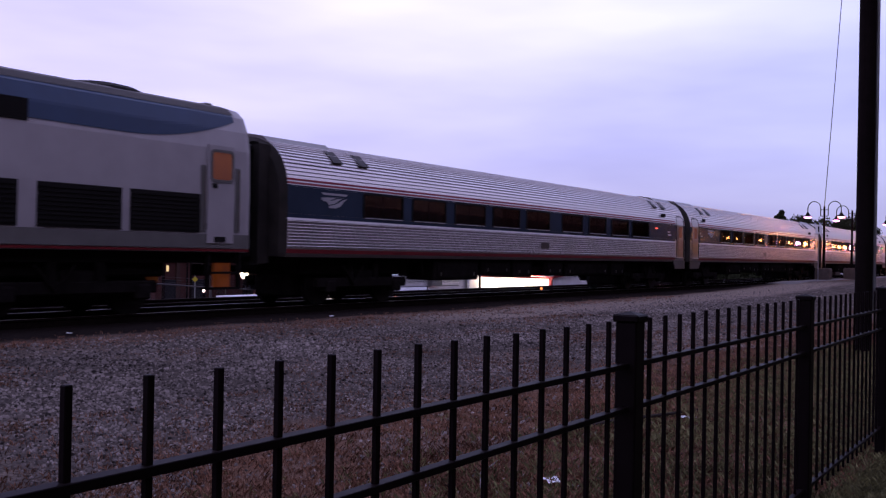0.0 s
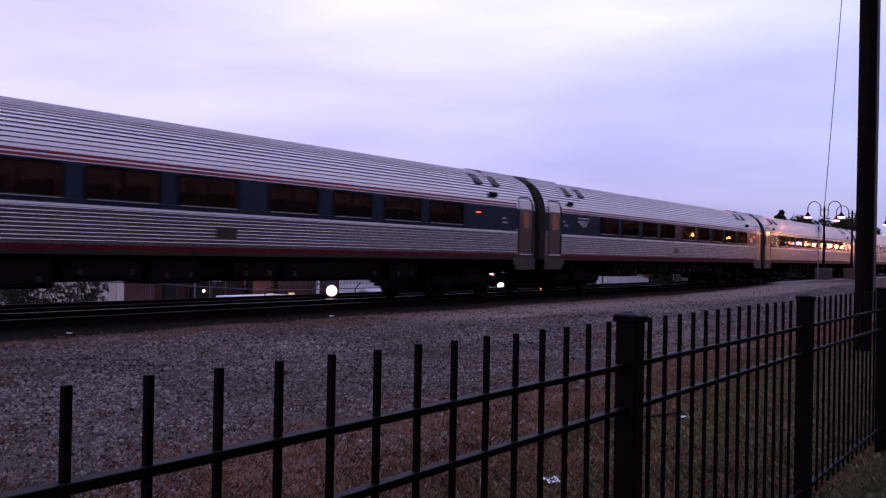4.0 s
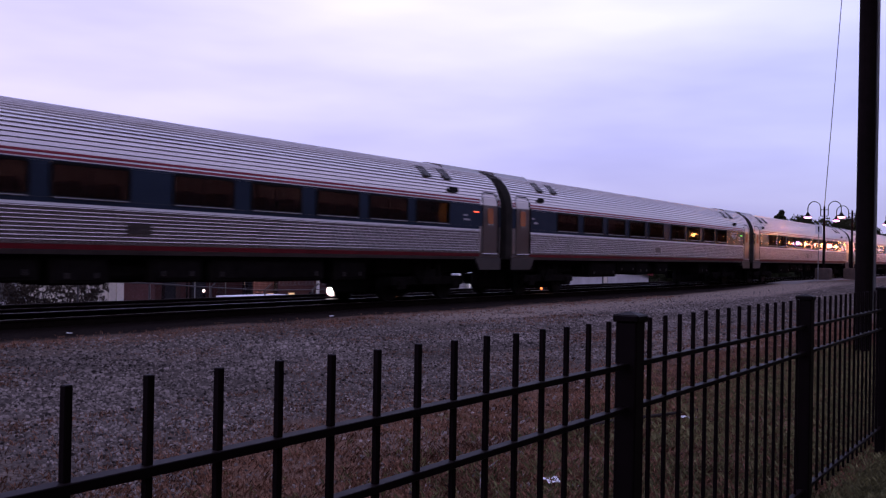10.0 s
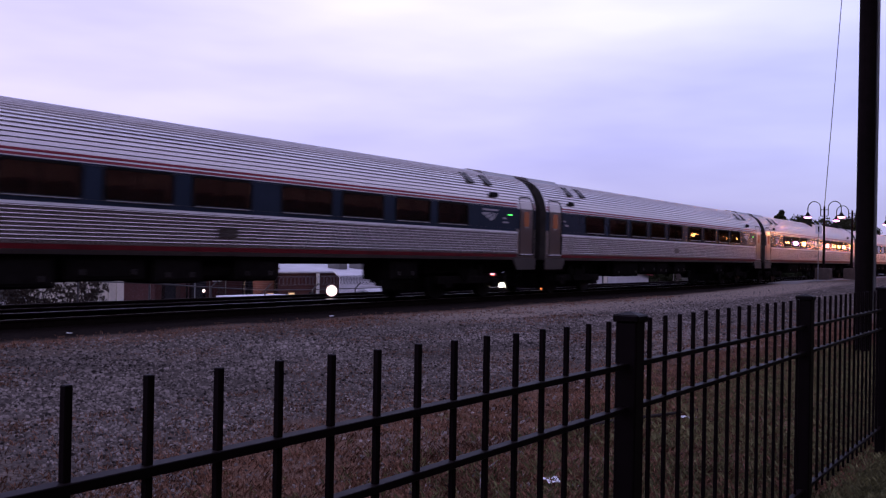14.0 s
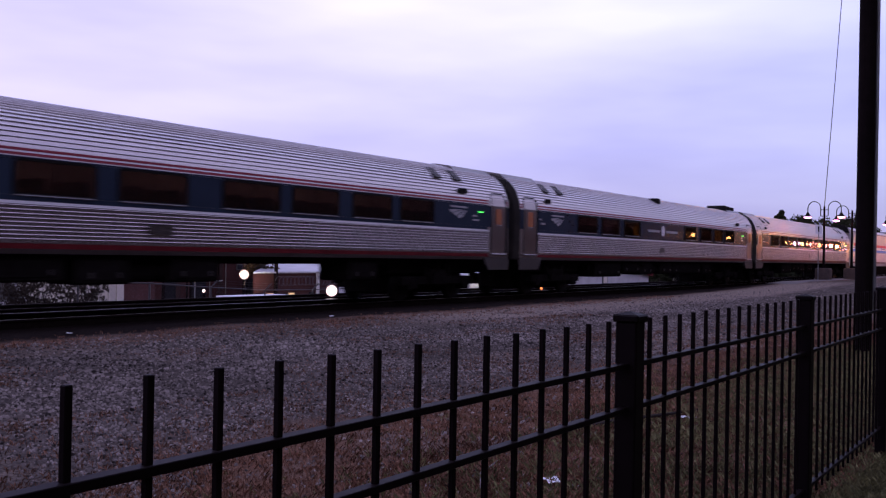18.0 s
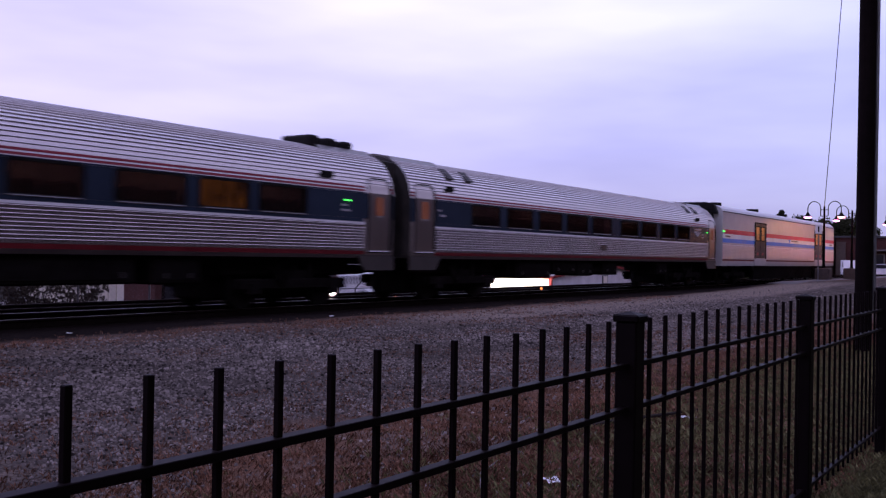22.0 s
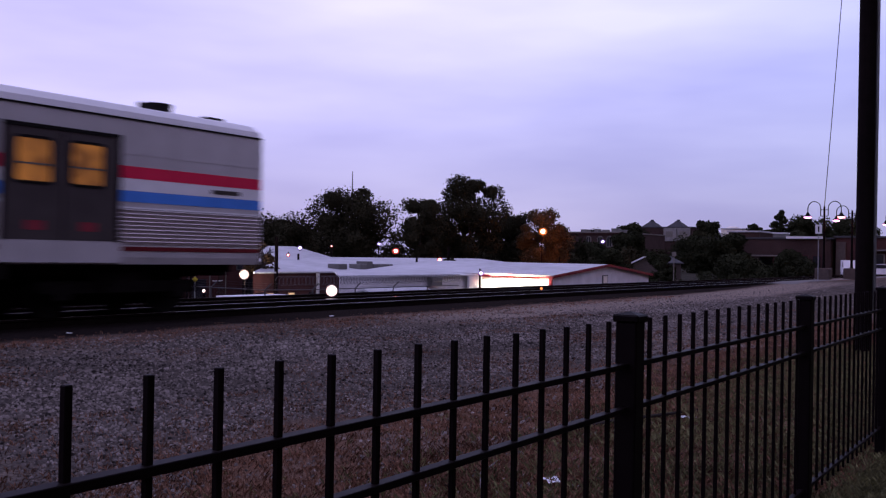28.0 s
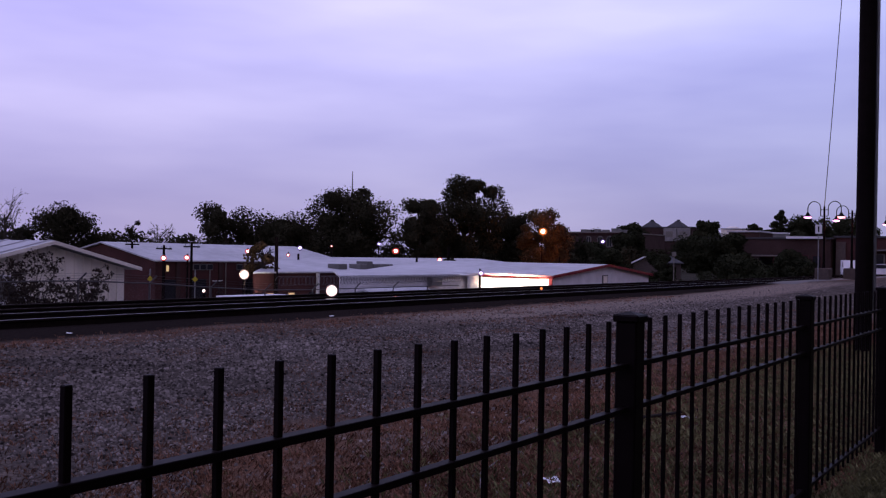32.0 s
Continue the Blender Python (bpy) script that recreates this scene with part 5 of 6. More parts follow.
# white warehouse with red trim
wh = gabled("warehouse", "white metal warehouse with red roof trim and a lit side wall", 58.77, 76.3, 30.0, 46.0, 0.16, 0.91, -3.0, "y", WALL_WHITE, ROOF_WHITE)
for sx, e in ((-1, 58.77), (1, 76.3)):
    k = 0.75 / 8.77
    xe = e + sx * 0.3
    part("gable_trim", Shape().add([(xe, 29.70, 0.16 - k * 0.3 - 0.01), (67.53, 29.70, 0.91 - 0.01), (67.53, 29.70, 1.09), (xe, 29.70, 0.16 - k * 0.3 + 0.18),
                                    (xe, 29.76, 0.16 - k * 0.3 - 0.01), (67.53, 29.76, 0.91 - 0.01), (67.53, 29.76, 1.09), (xe, 29.76, 0.16 - k * 0.3 + 0.18)],
                                   [(0, 1, 2, 3), (4, 5, 6, 7), (0, 1, 5, 4), (1, 2, 6, 5), (2, 3, 7, 6), (3, 0, 4, 7)]), TRIM_RED, wh, "dark red fascia")
part("eave_trim", Shape().box(58.40, 58.5, 29.76, 46.2, 0.07, 0.24), TRIM_RED, wh, "dark red fascia")
part("gable_door", Shape().box(66.9, 67.9, 29.94, 29.99, -2.0, 0.25), LOCO_GREY, wh)
part("gable_vent", Shape().box(67.05, 67.75, 29.92, 29.94, -0.35, 0.18), WALL_CREAM, wh)
part("corner_post", Shape().box(58.68, 58.77, 30.0, 30.25, -3.0, 0.1), TRIM_RED, wh)
sl = part("strip_light", Shape().box(58.02, 58.14, 30.6, 34.9, 0.08, 0.18, 0.01), TRIM_RED, wh, "dark red strip lamp housing under the eave")
part("diffuser", Shape().box(58.142, 58.16, 30.62, 34.88, 0.09, 0.17), glow("eave_tube", (1.0, 0.84, 0.58), 620.0), sl, "bright strip of light")

# corner pier made wide to keep the strip light off the annexe
part("side_pier", Shape().box(57.0, 58.76, 35.62, 35.8, -3.0, 0.10), WALL_WHITE, wh, "white corner pier, widened to screen the strip light")

# white annexe and brick works
an = hipped("white_annexe", "long low white building with a pale roof", [(43.3, 36.0), (58.6, 36.0), (66.0, 46.0), (55.3, 46.0)], [(51.0, 41.0, 0.42), (61.0, 41.0, 0.42)], 0.12, WALL_WHITE)
part("wall_unit", Shape().box(52.3, 53.6, 35.6, 35.98, -0.5, 0.05, 0.03), LOCO_GREY, an, "dark wall-mounted unit")
bw = hipped("brick_works", "red brick building with a wide white hipped roof", [(48.57, 48.2), (98.0, 48.2), (118.0, 72.0), (75.0, 72.0)], [(64.5, 60.0, 1.15), (98.0, 60.0, 1.22)], 0.05, BRICK)
for ux, uw in ((59.1, 1.05), (61.8, 0.9), (62.75, 0.75), (63.55, 0.8), (65.0, 0.62), (65.7, 0.62)):
    part("roof_unit", Shape().box(ux, ux + uw, 49.2, 50.4, 0.10, 0.92 if uw == 0.75 else 0.70, 0.04), LOCO_GREY, bw, "grey air-conditioning unit on the roof")
for i in range(4):
    part("window", Shape().box(50.0 + 2.2 * i, 50.55 + 2.2 * i, 48.12, 48.19, -1.72, -1.42), glow("lit_pane", (1.0, 0.66, 0.36), 0.8) if i in (0, 1) else DARK_GLASS, bw)
part("white_post", Shape().box(55.2, 55.4, 48.0, 48.18, -3.0, 0.0), WALL_WHITE, bw)
bl = gabled("brick_hall", "dark red brick hall with a pale metal roof", 54.8, 80.0, 66.0, 80.4, 0.55, 2.05, -3.0, "x", BRICK, ROOF_WHITE)
for i in range(5):
    part("wall_pier", Shape().box(57.0 + 5.0 * i, 57.4 + 5.0 * i, 65.85, 65.99, -3.0, 0.5), BRICK_DARK, bl)
part("lit_window", Shape().box(55.97, 56.19, 65.9, 65.985, -0.30, 0.22), glow("hall_pane", (1.0, 0.72, 0.35), 0.8), bl, "narrow lit window")
for wx in (59.3, 60.1, 60.9, 64.6, 65.6, 66.6):
    w = part("window", Shape().box(wx - 0.36, wx + 0.36, 65.90, 65.985, -0.20, 0.36), LOCO_GREY, bl, "grey window frame")
    part("pane", Shape().box(wx - 0.30, wx + 0.30, 65.87, 65.898, -0.14, 0.30), DARK_GLASS, w)
for wx, z1 in ((62.84, 0.52), (60.89, -0.15), (58.2, 0.5)):
    part("drainpipe", Shape().tube([(wx, 65.88, -3.0), (wx, 65.88, z1)], 0.055, 8), CONCRETE, bl, "pale drainpipe")
part("loading_rail", Shape().box(61.05, 62.2, 65.6, 65.7, -1.22, -1.14), WALL_WHITE, bl)
for wx in (56.6, 59.6, 66.0):
    part("loading_door", Shape().box(wx - 0.9, wx + 0.9, 65.9, 65.985, -3.0, -1.0), DARK_GLASS, bl, "dark loading door")
sd = gabled("metal_shed", "cream ribbed metal shed with a pale roof", 19.45, 26.97, 34.5, 47.5, 0.74, 1.68, -3.0, "y", WALL_CREAM, ROOF_WHITE, 0.5)
seams(sd, 19.45, 26.97, 34.5, -3.0, lambda x: 1.68 - abs(x - 23.21) * 0.25, WALL_CREAM, 0.42, 0.06)


def slanting(x, z, x2, z2, y0, y1, h):
    """A bar of height h from (x, z) to (x2, z2), between two distances."""
    v = [(a, y, b + c) for y in (y0, y1) for a, b, c in ((x, z, 0), (x2, z2, 0), (x2, z2, h), (x, z, h))]
    return Shape().add(v, [(0, 1, 2, 3), (4, 5, 6, 7), (0, 1, 5, 4), (1, 2, 6, 5), (2, 3, 7, 6), (3, 0, 4, 7)])


for sx in (-1, 1):
    part("rake_board", slanting(23.21 + sx * 4.27, 0.63, 23.21, 1.70, 33.95, 33.99, 0.15), WALL_CREAM, sd, "cream board along the gable")
    for i in range(9):
        part("roof_rib", slanting(23.21 + sx * 4.24, 0.792, 23.21 + sx * 0.03, 1.845, 34.3 + 1.45 * i, 34.36 + 1.45 * i, 0.045), ROOF_WHITE, sd)
lt = gabled("lean_to", "low shed with a pale sloping roof", 42.0, 47.5, 31.0, 35.0, -1.3, -0.55, -3.0, "x", WALL_WHITE, ROOF_WHITE)


def block(name, label, x0, x1, y0, y1, z0, z1, wall, coping, cols=(), rows=(), size=(1.0, 1.8), group=""):
    """A flat-roofed building whose front faces the camera's side (its x0 side)."""
    h = thing(name, label, "building", group=group)
    part("wall", Shape().box(x0, x1, y0, y1, z0, z1), wall, h)
    part("roof", Shape().box(x0 - 0.2, x1 + 0.2, y0 - 0.2, y1 + 0.2, z1, z1 + 0.25, 0.03), coping, h)
    for y in cols:
        for z in rows:
            w = part("window", Shape().box(x0 - 0.08, x0 - 0.01, y - size[0] / 2 - 0.14, y + size[0] / 2 + 0.14, z - 0.14, z + size[1] + 0.14), WALL_WHITE, h, "white window frame")
            part("pane", Shape().box(x0 - 0.12, x0 - 0.082, y - size[0] / 2, y + size[0] / 2, z, z + size[1]), DARK_GLASS, w)
    return h


def arched_window(parent, x, y, z0, z1, w, frame_w=0.16):
    """A round-headed window in a wall that faces -x."""
    def outline(g):
        r = w / 2 + g
        zc = z1 - w / 2
        return [(y - r, z0 - g), (y + r, z0 - g)] + [(y + r * math.cos(radians(a)), zc + r * math.sin(radians(a))) for a in range(0, 181, 20)]

    def slab(pts, xa, xb):
        n = len(pts)
        return Shape().add([(xa, p, q) for p, q in pts] + [(xb, p, q) for p, q in pts], [tuple(range(n)), tuple(range(n, 2 * n))] + [(i, (i + 1) % n, n + (i + 1) % n, n + i) for i in range(n)])

    win = part("window", slab(outline(frame_w), x - 0.10, x - 0.01), CONCRETE, parent, "pale round-headed window frame")
    part("pane", slab(outline(0.0), x - 0.14, x - 0.102), DARK_GLASS, win)
    part("glazing_bar", Shape().box(x - 0.17, x - 0.142, y - 0.05, y + 0.05, z0, z1 - 0.05), CONCRETE, win)


bb = block("brick_block", "dark brick two-storey building with round-headed pale-framed windows", 190.0, 215.0, 80.7, 94.0, -2.0, 6.95, BRICK_DARK, CONCRETE)
for y in (88.45, 85.75, 83.6, 81.8):
    arched_window(bb, 190.0, y, 4.05, 6.15, 0.95)
for y in (90.6, 89.9, 87.4):
    arched_window(bb, 190.0, y, 0.5, 2.1, 0.6, 0.12)
part("cornice", Shape().box(189.7, 190.0, 80.6, 94.1, 6.62, 6.78), BRICK, bb)
for y, w, h in ((82.0, 1.0, 0.5), (83.8, 1.5, 0.8), (86.2, 1.2, 0.55), (88.2, 0.8, 0.7), (91.0, 1.6, 0.6)):
    part("roof_unit", Shape().box(193.0, 195.0, y - w / 2, y + w / 2, 7.2, 7.2 + h, 0.05), LOCO_GREY, bb, "dark unit on the roof")
ch = block("cupola_house", "dark brick building with two pointed roof cupolas and pale panels", 224.0, 244.0, 77.5, 93.0, -2.0, 9.2, BRICK_DARK, ASPHALT_ROOF)
for y in (89.1, 82.4):
    rings = ((2.1, 9.5), (1.7, 9.85), (1.1, 10.35), (0.62, 10.75), (0.5, 11.0))
    cup = Shape().add([(228.5 + sx * r, y + sy * r, z) for r, z in rings for sx, sy in ((-1, -1), (1, -1), (1, 1), (-1, 1))],
                      [(4 * k + i, 4 * k + (i + 1) % 4, 4 * k + 4 + (i + 1) % 4, 4 * k + 4 + i) for k in range(4) for i in range(4)] + [(0, 1, 2, 3), (16, 17, 18, 19)])
    cu = part("cupola", cup, ASPHALT_ROOF, ch, "dark flared cupola roof")
    part("finial", Shape().box(228.2, 228.8, y - 0.32, y + 0.32, 10.98, 11.35, 0.04), ASPHALT_ROOF, cu)
for ya, yb in ((77.7, 80.9), (81.1, 84.35)):
    part("pale_panel", Shape().box(223.72, 223.98, ya, yb, 5.95, 9.15, 0.02), PANEL_PALE, ch, "weathered pale wall panel")
    part("panel_stain", Shape().box(223.68, 223.715, ya + 0.9, yb - 0.6, 6.9, 8.3, 0.01), CONCRETE, ch)
ls = block("low_brick_shops", "low dark brick row with a shaded loading bay", 126.0, 146.0, 25.8, 42.5, -1.0, 4.35, BRICK_DARK, ASPHALT_ROOF)
part("loading_canopy", Shape().box(121.5, 126.0, 30.4, 34.6, 2.12, 2.30, 0.03), CONCRETE, ls, "thin pale canopy over the loading bay")
part("loading_opening", Shape().box(125.9, 125.985, 31.8, 34.4, -1.0, 2.0), DARK_GLASS, ls, "dark loading bay opening")
for y in (30.5, 31.6):
    part("canopy_post", Shape().box(121.7, 121.9, y - 0.1, y + 0.1, -0.3, 2.12), BRICK, ls)
part("roof_unit", Shape().box(126.6, 128.2, 31.3, 33.0, 4.6, 5.1, 0.05), LOCO_GREY, ls, "grey roof unit with a pale top")
part("unit_top", Shape().box(126.5, 128.3, 31.25, 33.05, 5.1, 5.24, 0.04), WALL_WHITE, ls)
for y in (36.8, 38.6, 27.4, 29.0):
    wn = part("window", Shape().box(125.9, 125.985, y - 0.6, y + 0.6, 0.7, 2.4), BRICK, ls, "bricked-up window with a dark pane")
    part("pane", Shape().box(125.86, 125.898, y - 0.45, y + 0.45, 0.85, 2.25), DARK_GLASS, wn)
tagged(solid("roof_edge", Shape().box(125.2, 125.75, 26.6, 31.0, 4.45, 4.74), WALL_WHITE, "pale metal roof edge on the brick row", "roof edge"), kind="structure")
st = block("brick_store", "brick store building beside the station road", 127.0, 150.0, 12.0, 25.4, -1.0, 4.6, BRICK, ASPHALT_ROOF)
part("pale_pilaster", Shape().box(126.8, 126.99, 24.2, 25.3, -0.9, 4.1), PLINTH, st, "weathered pale strip of wall")
for y in (14.5, 17.6, 20.7):
    wn = part("shop_window", Shape().box(126.9, 126.985, y - 1.0, y + 1.0, 0.4, 2.7), LOCO_GREY, st, "dark shop window in a grey frame")
    part("pane", Shape().box(126.86, 126.898, y - 0.85, y + 0.85, 0.55, 2.55), DARK_GLASS, wn)
part("awning", Shape().box(125.4, 126.98, 19.2, 22.8, 3.0, 3.16, 0.02), LOCO_GREY, st)
ph = block("pale_house", "pale flat-roofed house far behind the shops", 208.0, 220.0, 60.7, 65.3, -1.0, 8.3, WALL_CREAM, ROOF_WHITE)
part("roof_dome", Shape().blob(209.5, 63.2, 8.45, 1.2, 1.5, 0.6, 14, 8), WALL_CREAM, ph)
block("brown_row", "brown flat-roofed back building with a wide pale roof", 150.0, 165.0, 41.1, 45.9, -1.0, 5.95, BRICK_DARK, ROOF_WHITE)
gb = gabled("gable_house", "small pale house with a white-edged gable among bushes", 100.0, 106.0, 37.8, 41.0, 1.10, 1.85, -1.5, "x", PLINTH, ASPHALT_ROOF)
for sy, e in ((-1, 37.55), (1, 41.25)):
    ze = 1.10 - 0.25 * 0.75 / 1.6
    part("rake_board", Shape().add([(99.70, e, ze - 0.02), (99.70, 39.4, 1.83), (99.70, 39.4, 2.03), (99.70, e, ze + 0.18), (99.745, e, ze - 0.02), (99.745, 39.4, 1.83), (99.745, 39.4, 2.03), (99.745, e, ze + 0.18)],
                                   [(0, 1, 2, 3), (4, 5, 6, 7), (0, 1, 5, 4), (1, 2, 6, 5), (2, 3, 7, 6), (3, 0, 4, 7)]), WALL_WHITE, gb, "white board along the gable")

# unseen blocks added behind the camera; the long one darkens the train's reflections
block("unseen_end_block", "unseen brick block added to close the place behind the viewer", -40.0, -28.0, -30.0, 10.0, 0.0, 5.0, BRICK, ASPHALT_ROOF)
block("unseen_dark_row", "unseen dark block behind the viewer that darkens the train's reflections", -26.0, 170.0, -18.0, -9.0, 0.0, 12.0, BRICK_DARK, ASPHALT_ROOF)


# Station beside the line, further along, whose lamps shine in the sides of the train
def station():
    h = block("station_building", "low brick station with a wide lamp-lit canopy", 60.0, 150.0, -6.0, 2.0, 0.0, 5.0, BRICK, ASPHALT_ROOF)
    part("canopy", Shape().box(62.0, 148.0, 2.05, 6.4, 3.95, 4.15, 0.03), PLINTH, h, "flat canopy over the platform")
    for i in range(12):
        x = 63.0 + 7.6 * i
        part("column", Shape().tube([(x, 6.0, 0.4), (x, 6.0, 3.96)], 0.09, 10), FENCE, h)
    lit = glow("station_pane", (1.0, 0.42, 0.24), 1.6)
    for i in range(10):
        x = 66.0 + 8.2 * i
        wn = part("window", Shape().box(x - 0.8, x + 0.8, 2.004, 2.06, 1.4, 3.1), WALL_WHITE, h)
        part("pane", Shape().box(x - 0.7, x + 0.7, 2.062, 2.08, 1.5, 3.0), lit if x > 98 else DARK_GLASS, wn, "warmly lit window" if x > 98 else "")
    lamps = [(67.95, 0.26, "warm"), (76.3, 0.20, "warm"), (78.4, 0.12, "warm"), (85.4, 0.20, "warm"), (92.0, 0.14, "warm"), (95.4, 0.2, "warm"), (98.3, 0.22, "violet"), (101.5, 0.24, "warm"),
             (105.0, 0.22, "pink"), (109.0, 0.28, "warm"), (113.0, 0.30, "pink"), (117.5, 0.26, "warm"), (121.0, 0.26, "warm"), (125.0, 0.30, "violet"), (131.0, 0.30, "warm"), (138.0, 0.32, "pink")]
    tone = {"warm": (1.0, 0.38, 0.11), "pink": (1.0, 0.26, 0.22), "violet": (0.62, 0.34, 1.0)}
    for x, r, k in lamps:
        r *= 0.62 if x < 95 else 1.15
        t = thing("station_lamp", "%s globe lamp hanging under the station canopy" % {"warm": "warm yellow", "pink": "pinkish", "violet": "violet"}[k], "lamp", pose(x, 5.5, 3.35), "lamps of the station")
        part("hanger", Shape().tube([(0, 0, r * 0.7), (0, 0, 0.602)], 0.02, 6), FENCE, t)
        part("globe", Shape().blob(0, 0, 0, r * 0.75, r * 0.75, r * 0.75, 14, 10), glow("station_bulb_" + k, tone[k], 24.0 if x < 95 else 48.0), t, "glowing globe", smooth=True)


station()


# Poles, lamps and lights
def lamp_at(name, colour, power, loc, r=0.15):
    d = bpy.data.lights.new(name, "POINT")
    d.energy, d.color, d.shadow_soft_size = power, colour, r
    o = new(name, d)
    o.location = loc
    return o


def street_light(x, y, z, base, r, colour, strength, label, arm=0.0):
    t = thing("street_lamp", label, "street lamp", pose(x, y, base), "street lamps of the town")
    if arm >= 0:
        part("pole", Shape().tube([(0.35, 0.3, 0), (0.35, 0.3, z - base + 0.3)], 0.09, 8, 0.06), WOOD_POLE, t)
        part("arm", Shape().tube([(0.35, 0.3, z - base + 0.15), (0, 0, z - base + r + 0.06)], 0.03, 6), GALV, t)
    part("lamp_hood", Shape().blob(0, 0, z - base + r * 0.85, r * 0.45, r * 0.45, r * 0.25, 12, 6), IRON, t)
    kind = label.split()[0]
    hot = tuple(0.45 + 0.55 * c for c in colour)
    b = part("bulb", Shape().blob(0, 0, z - base, r * 0.62, r * 0.62, r * 0.55, 14, 10), glow("bulb_" + kind, hot, strength * 5), t, "glowing bulb", smooth=True)
    # the glare round the bulb is added as a glowing ball
    part("globe", Shape().blob(0, 0, z - base, r * 1.12, r * 1.12, r, 20, 12), globe("glare_" + kind, colour, strength * 0.22), b, "glowing ball imitating the lamp's glare", smooth=True)
    return t


SODIUM, PINK, MERCURY, WARM = (1.0, 0.26, 0.06), (1.0, 0.12, 0.11), (0.48, 0.30, 1.0), (1.0, 0.80, 0.62)
street_light(124.0, 65.0, 5.25, -0.2, 0.55, SODIUM, 4.5, "orange sodium street lamp before an autumn tree")
street_light(104.6, 77.2, 2.0, -3.0, 0.42, PINK, 4.0, "reddish street lamp on a wooden pole")
street_light(77.7, 52.0, 1.09, -3.0, 0.22, PINK, 5.0, "reddish street lamp on a wooden pole")
street_light(49.0, 58.1, 0.94, -3.0, 0.21, PINK, 5.0, "reddish street lamp on a wooden pole")
street_light(50.3, 57.0, 1.0, -3.0, 0.21, PINK, 5.0, "reddish street lamp on a wooden pole")
street_light(59.71, 60.0, 1.58, -3.0, 0.20, PINK, 5.0, "reddish street lamp on a wooden pole")
street_light(77.9, 70.4, 2.05, -3.0, 0.24, MERCURY, 3.0, "violet mercury street lamp")
street_light(78.4, 60.0, 2.58, -3.0, 0.19, MERCURY, 2.6, "violet mercury street lamp")
street_light(173.4, 77.7, 4.76, -0.2, 0.42, MERCURY, 2.6, "violet mercury street lamp")
street_light(64.84, 60.0, 1.29, -3.0, 0.15, PINK, 3.5, "reddish street lamp on a wooden pole")
street_light(56.4, 34.3, 0.35, -3.0, 0.17, MERCURY, 3.0, "violet yard lamp at the warehouse corner")
street_light(70.9, 60.0, 2.22, -3.0, 0.10, (1.0, 0.10, 0.06), 2.5, "small red lamp on a wooden pole")
lamp_at("sodium_light", SODIUM, 1900, (124.0, 64.0, 4.4), 0.3)
lamp_at("corner_light", (1.0, 0.84, 0.76), 480, (47.2, 46.6, -0.5), 0.3)


def floodlight(x, y, z, base, r, colour, strength, label):
    f = thing("floodlight", label, "floodlight", pose(x, y, base, 0, 0, 0))
    d = (Vector((0, 0, 1.0)) - Vector((x, y, z))).normalized()
    part("post", Shape().tube([(-d.x * 0.25, -d.y * 0.25, 0), (-d.x * 0.25, -d.y * 0.25, z - base)], 0.07, 8), WOOD_POLE, f)
    part("housing", Shape().tube([(-d.x * 0.30, -d.y * 0.30, z - base), (0, 0, z - base), tuple(Vector((0, 0, z - base)) + d * 0.16)], r * 0.7, 16, r * 1.05), LOCO_GREY, f)
    c = Vector((0, 0, z - base)) + d * 0.17
    lens = part("lens", Shape().tube([tuple(c), tuple(c + d * 0.05)], r * 0.8, 20), glow("flood_lens", colour, strength), f, "dazzling white lens")
    # glowing ball stands in for glare round the floodlight
    part("glare_ball", Shape().blob(c.x + d.x * 0.04, c.y + d.y * 0.04, c.z, r * 1.15, r * 1.15, r * 1.15, 22, 14), globe("flood_glare", (1.0, 0.62, 0.60), 1.1, 0.6), lens, "glowing ball imitating the glare round the lens", smooth=True)


# dazzling lamp of unknown kind; its low case and base are assumed
dw = thing("low_track_lamp", "low dazzling white lamp between the tracks, its casing assumed", "signal", pose(21.31, 18.0, 0.14))
part("signal_base", Shape().box(-0.14, 0.14, -0.14, 0.14, -0.10, 0.10, 0.02), CONCRETE, dw)
part("signal_case", Shape().tube([(0.26, 0.22, 0.32), (0.02, 0.017, 0.32)], 0.17, 18), LOCO_GREY, dw)
dl = part("lens", Shape().tube([(0.02, 0.017, 0.32), (-0.02, -0.017, 0.32)], 0.125, 24), glow("flood_lens", (1.0, 0.90, 0.85), 40.0), dw, "dazzling white lens")
# glare of this lens, drawn as a see-through glowing ball
part("glare_ball", Shape().blob(-0.02, -0.017, 0.32, 0.168, 0.168, 0.168, 24, 16), globe("lens_glare", (1.0, 0.62, 0.66), 1.1, 0.6), dl, "glowing ball imitating the glare round the lens", smooth=True)
# glowing dots stand in for a red light reflected on the rails
for rx, rz in ((34.09, 0.27), (24.29, 0.16)):
    rf = thing("rail_glint", "small red glowing dot imitating a light's reflection on the rails", "marker lamp", pose(rx, 17.9, 0.14))
    part("stake", Shape().tube([(0, 0, -0.1), (0, 0, rz - 0.14)], 0.02, 6), IRON, rf)
    part("glint_dot", Shape().blob(0, 0, rz - 0.12, 0.05, 0.05, 0.05, 8, 6), glow("red_glint_glow", (1.0, 0.22, 0.05), 2.5), rf)
floodlight(46.4, 46.9, 0.0, -3.0, 0.29, (1.0, 0.80, 0.62), 40.0, "bright yard floodlight at a brick corner")
floodlight(37.1, 40.6, -0.68, -3.0, 0.08, (1.0, 0.75, 0.7), 20.0, "small bright yard light on a post")


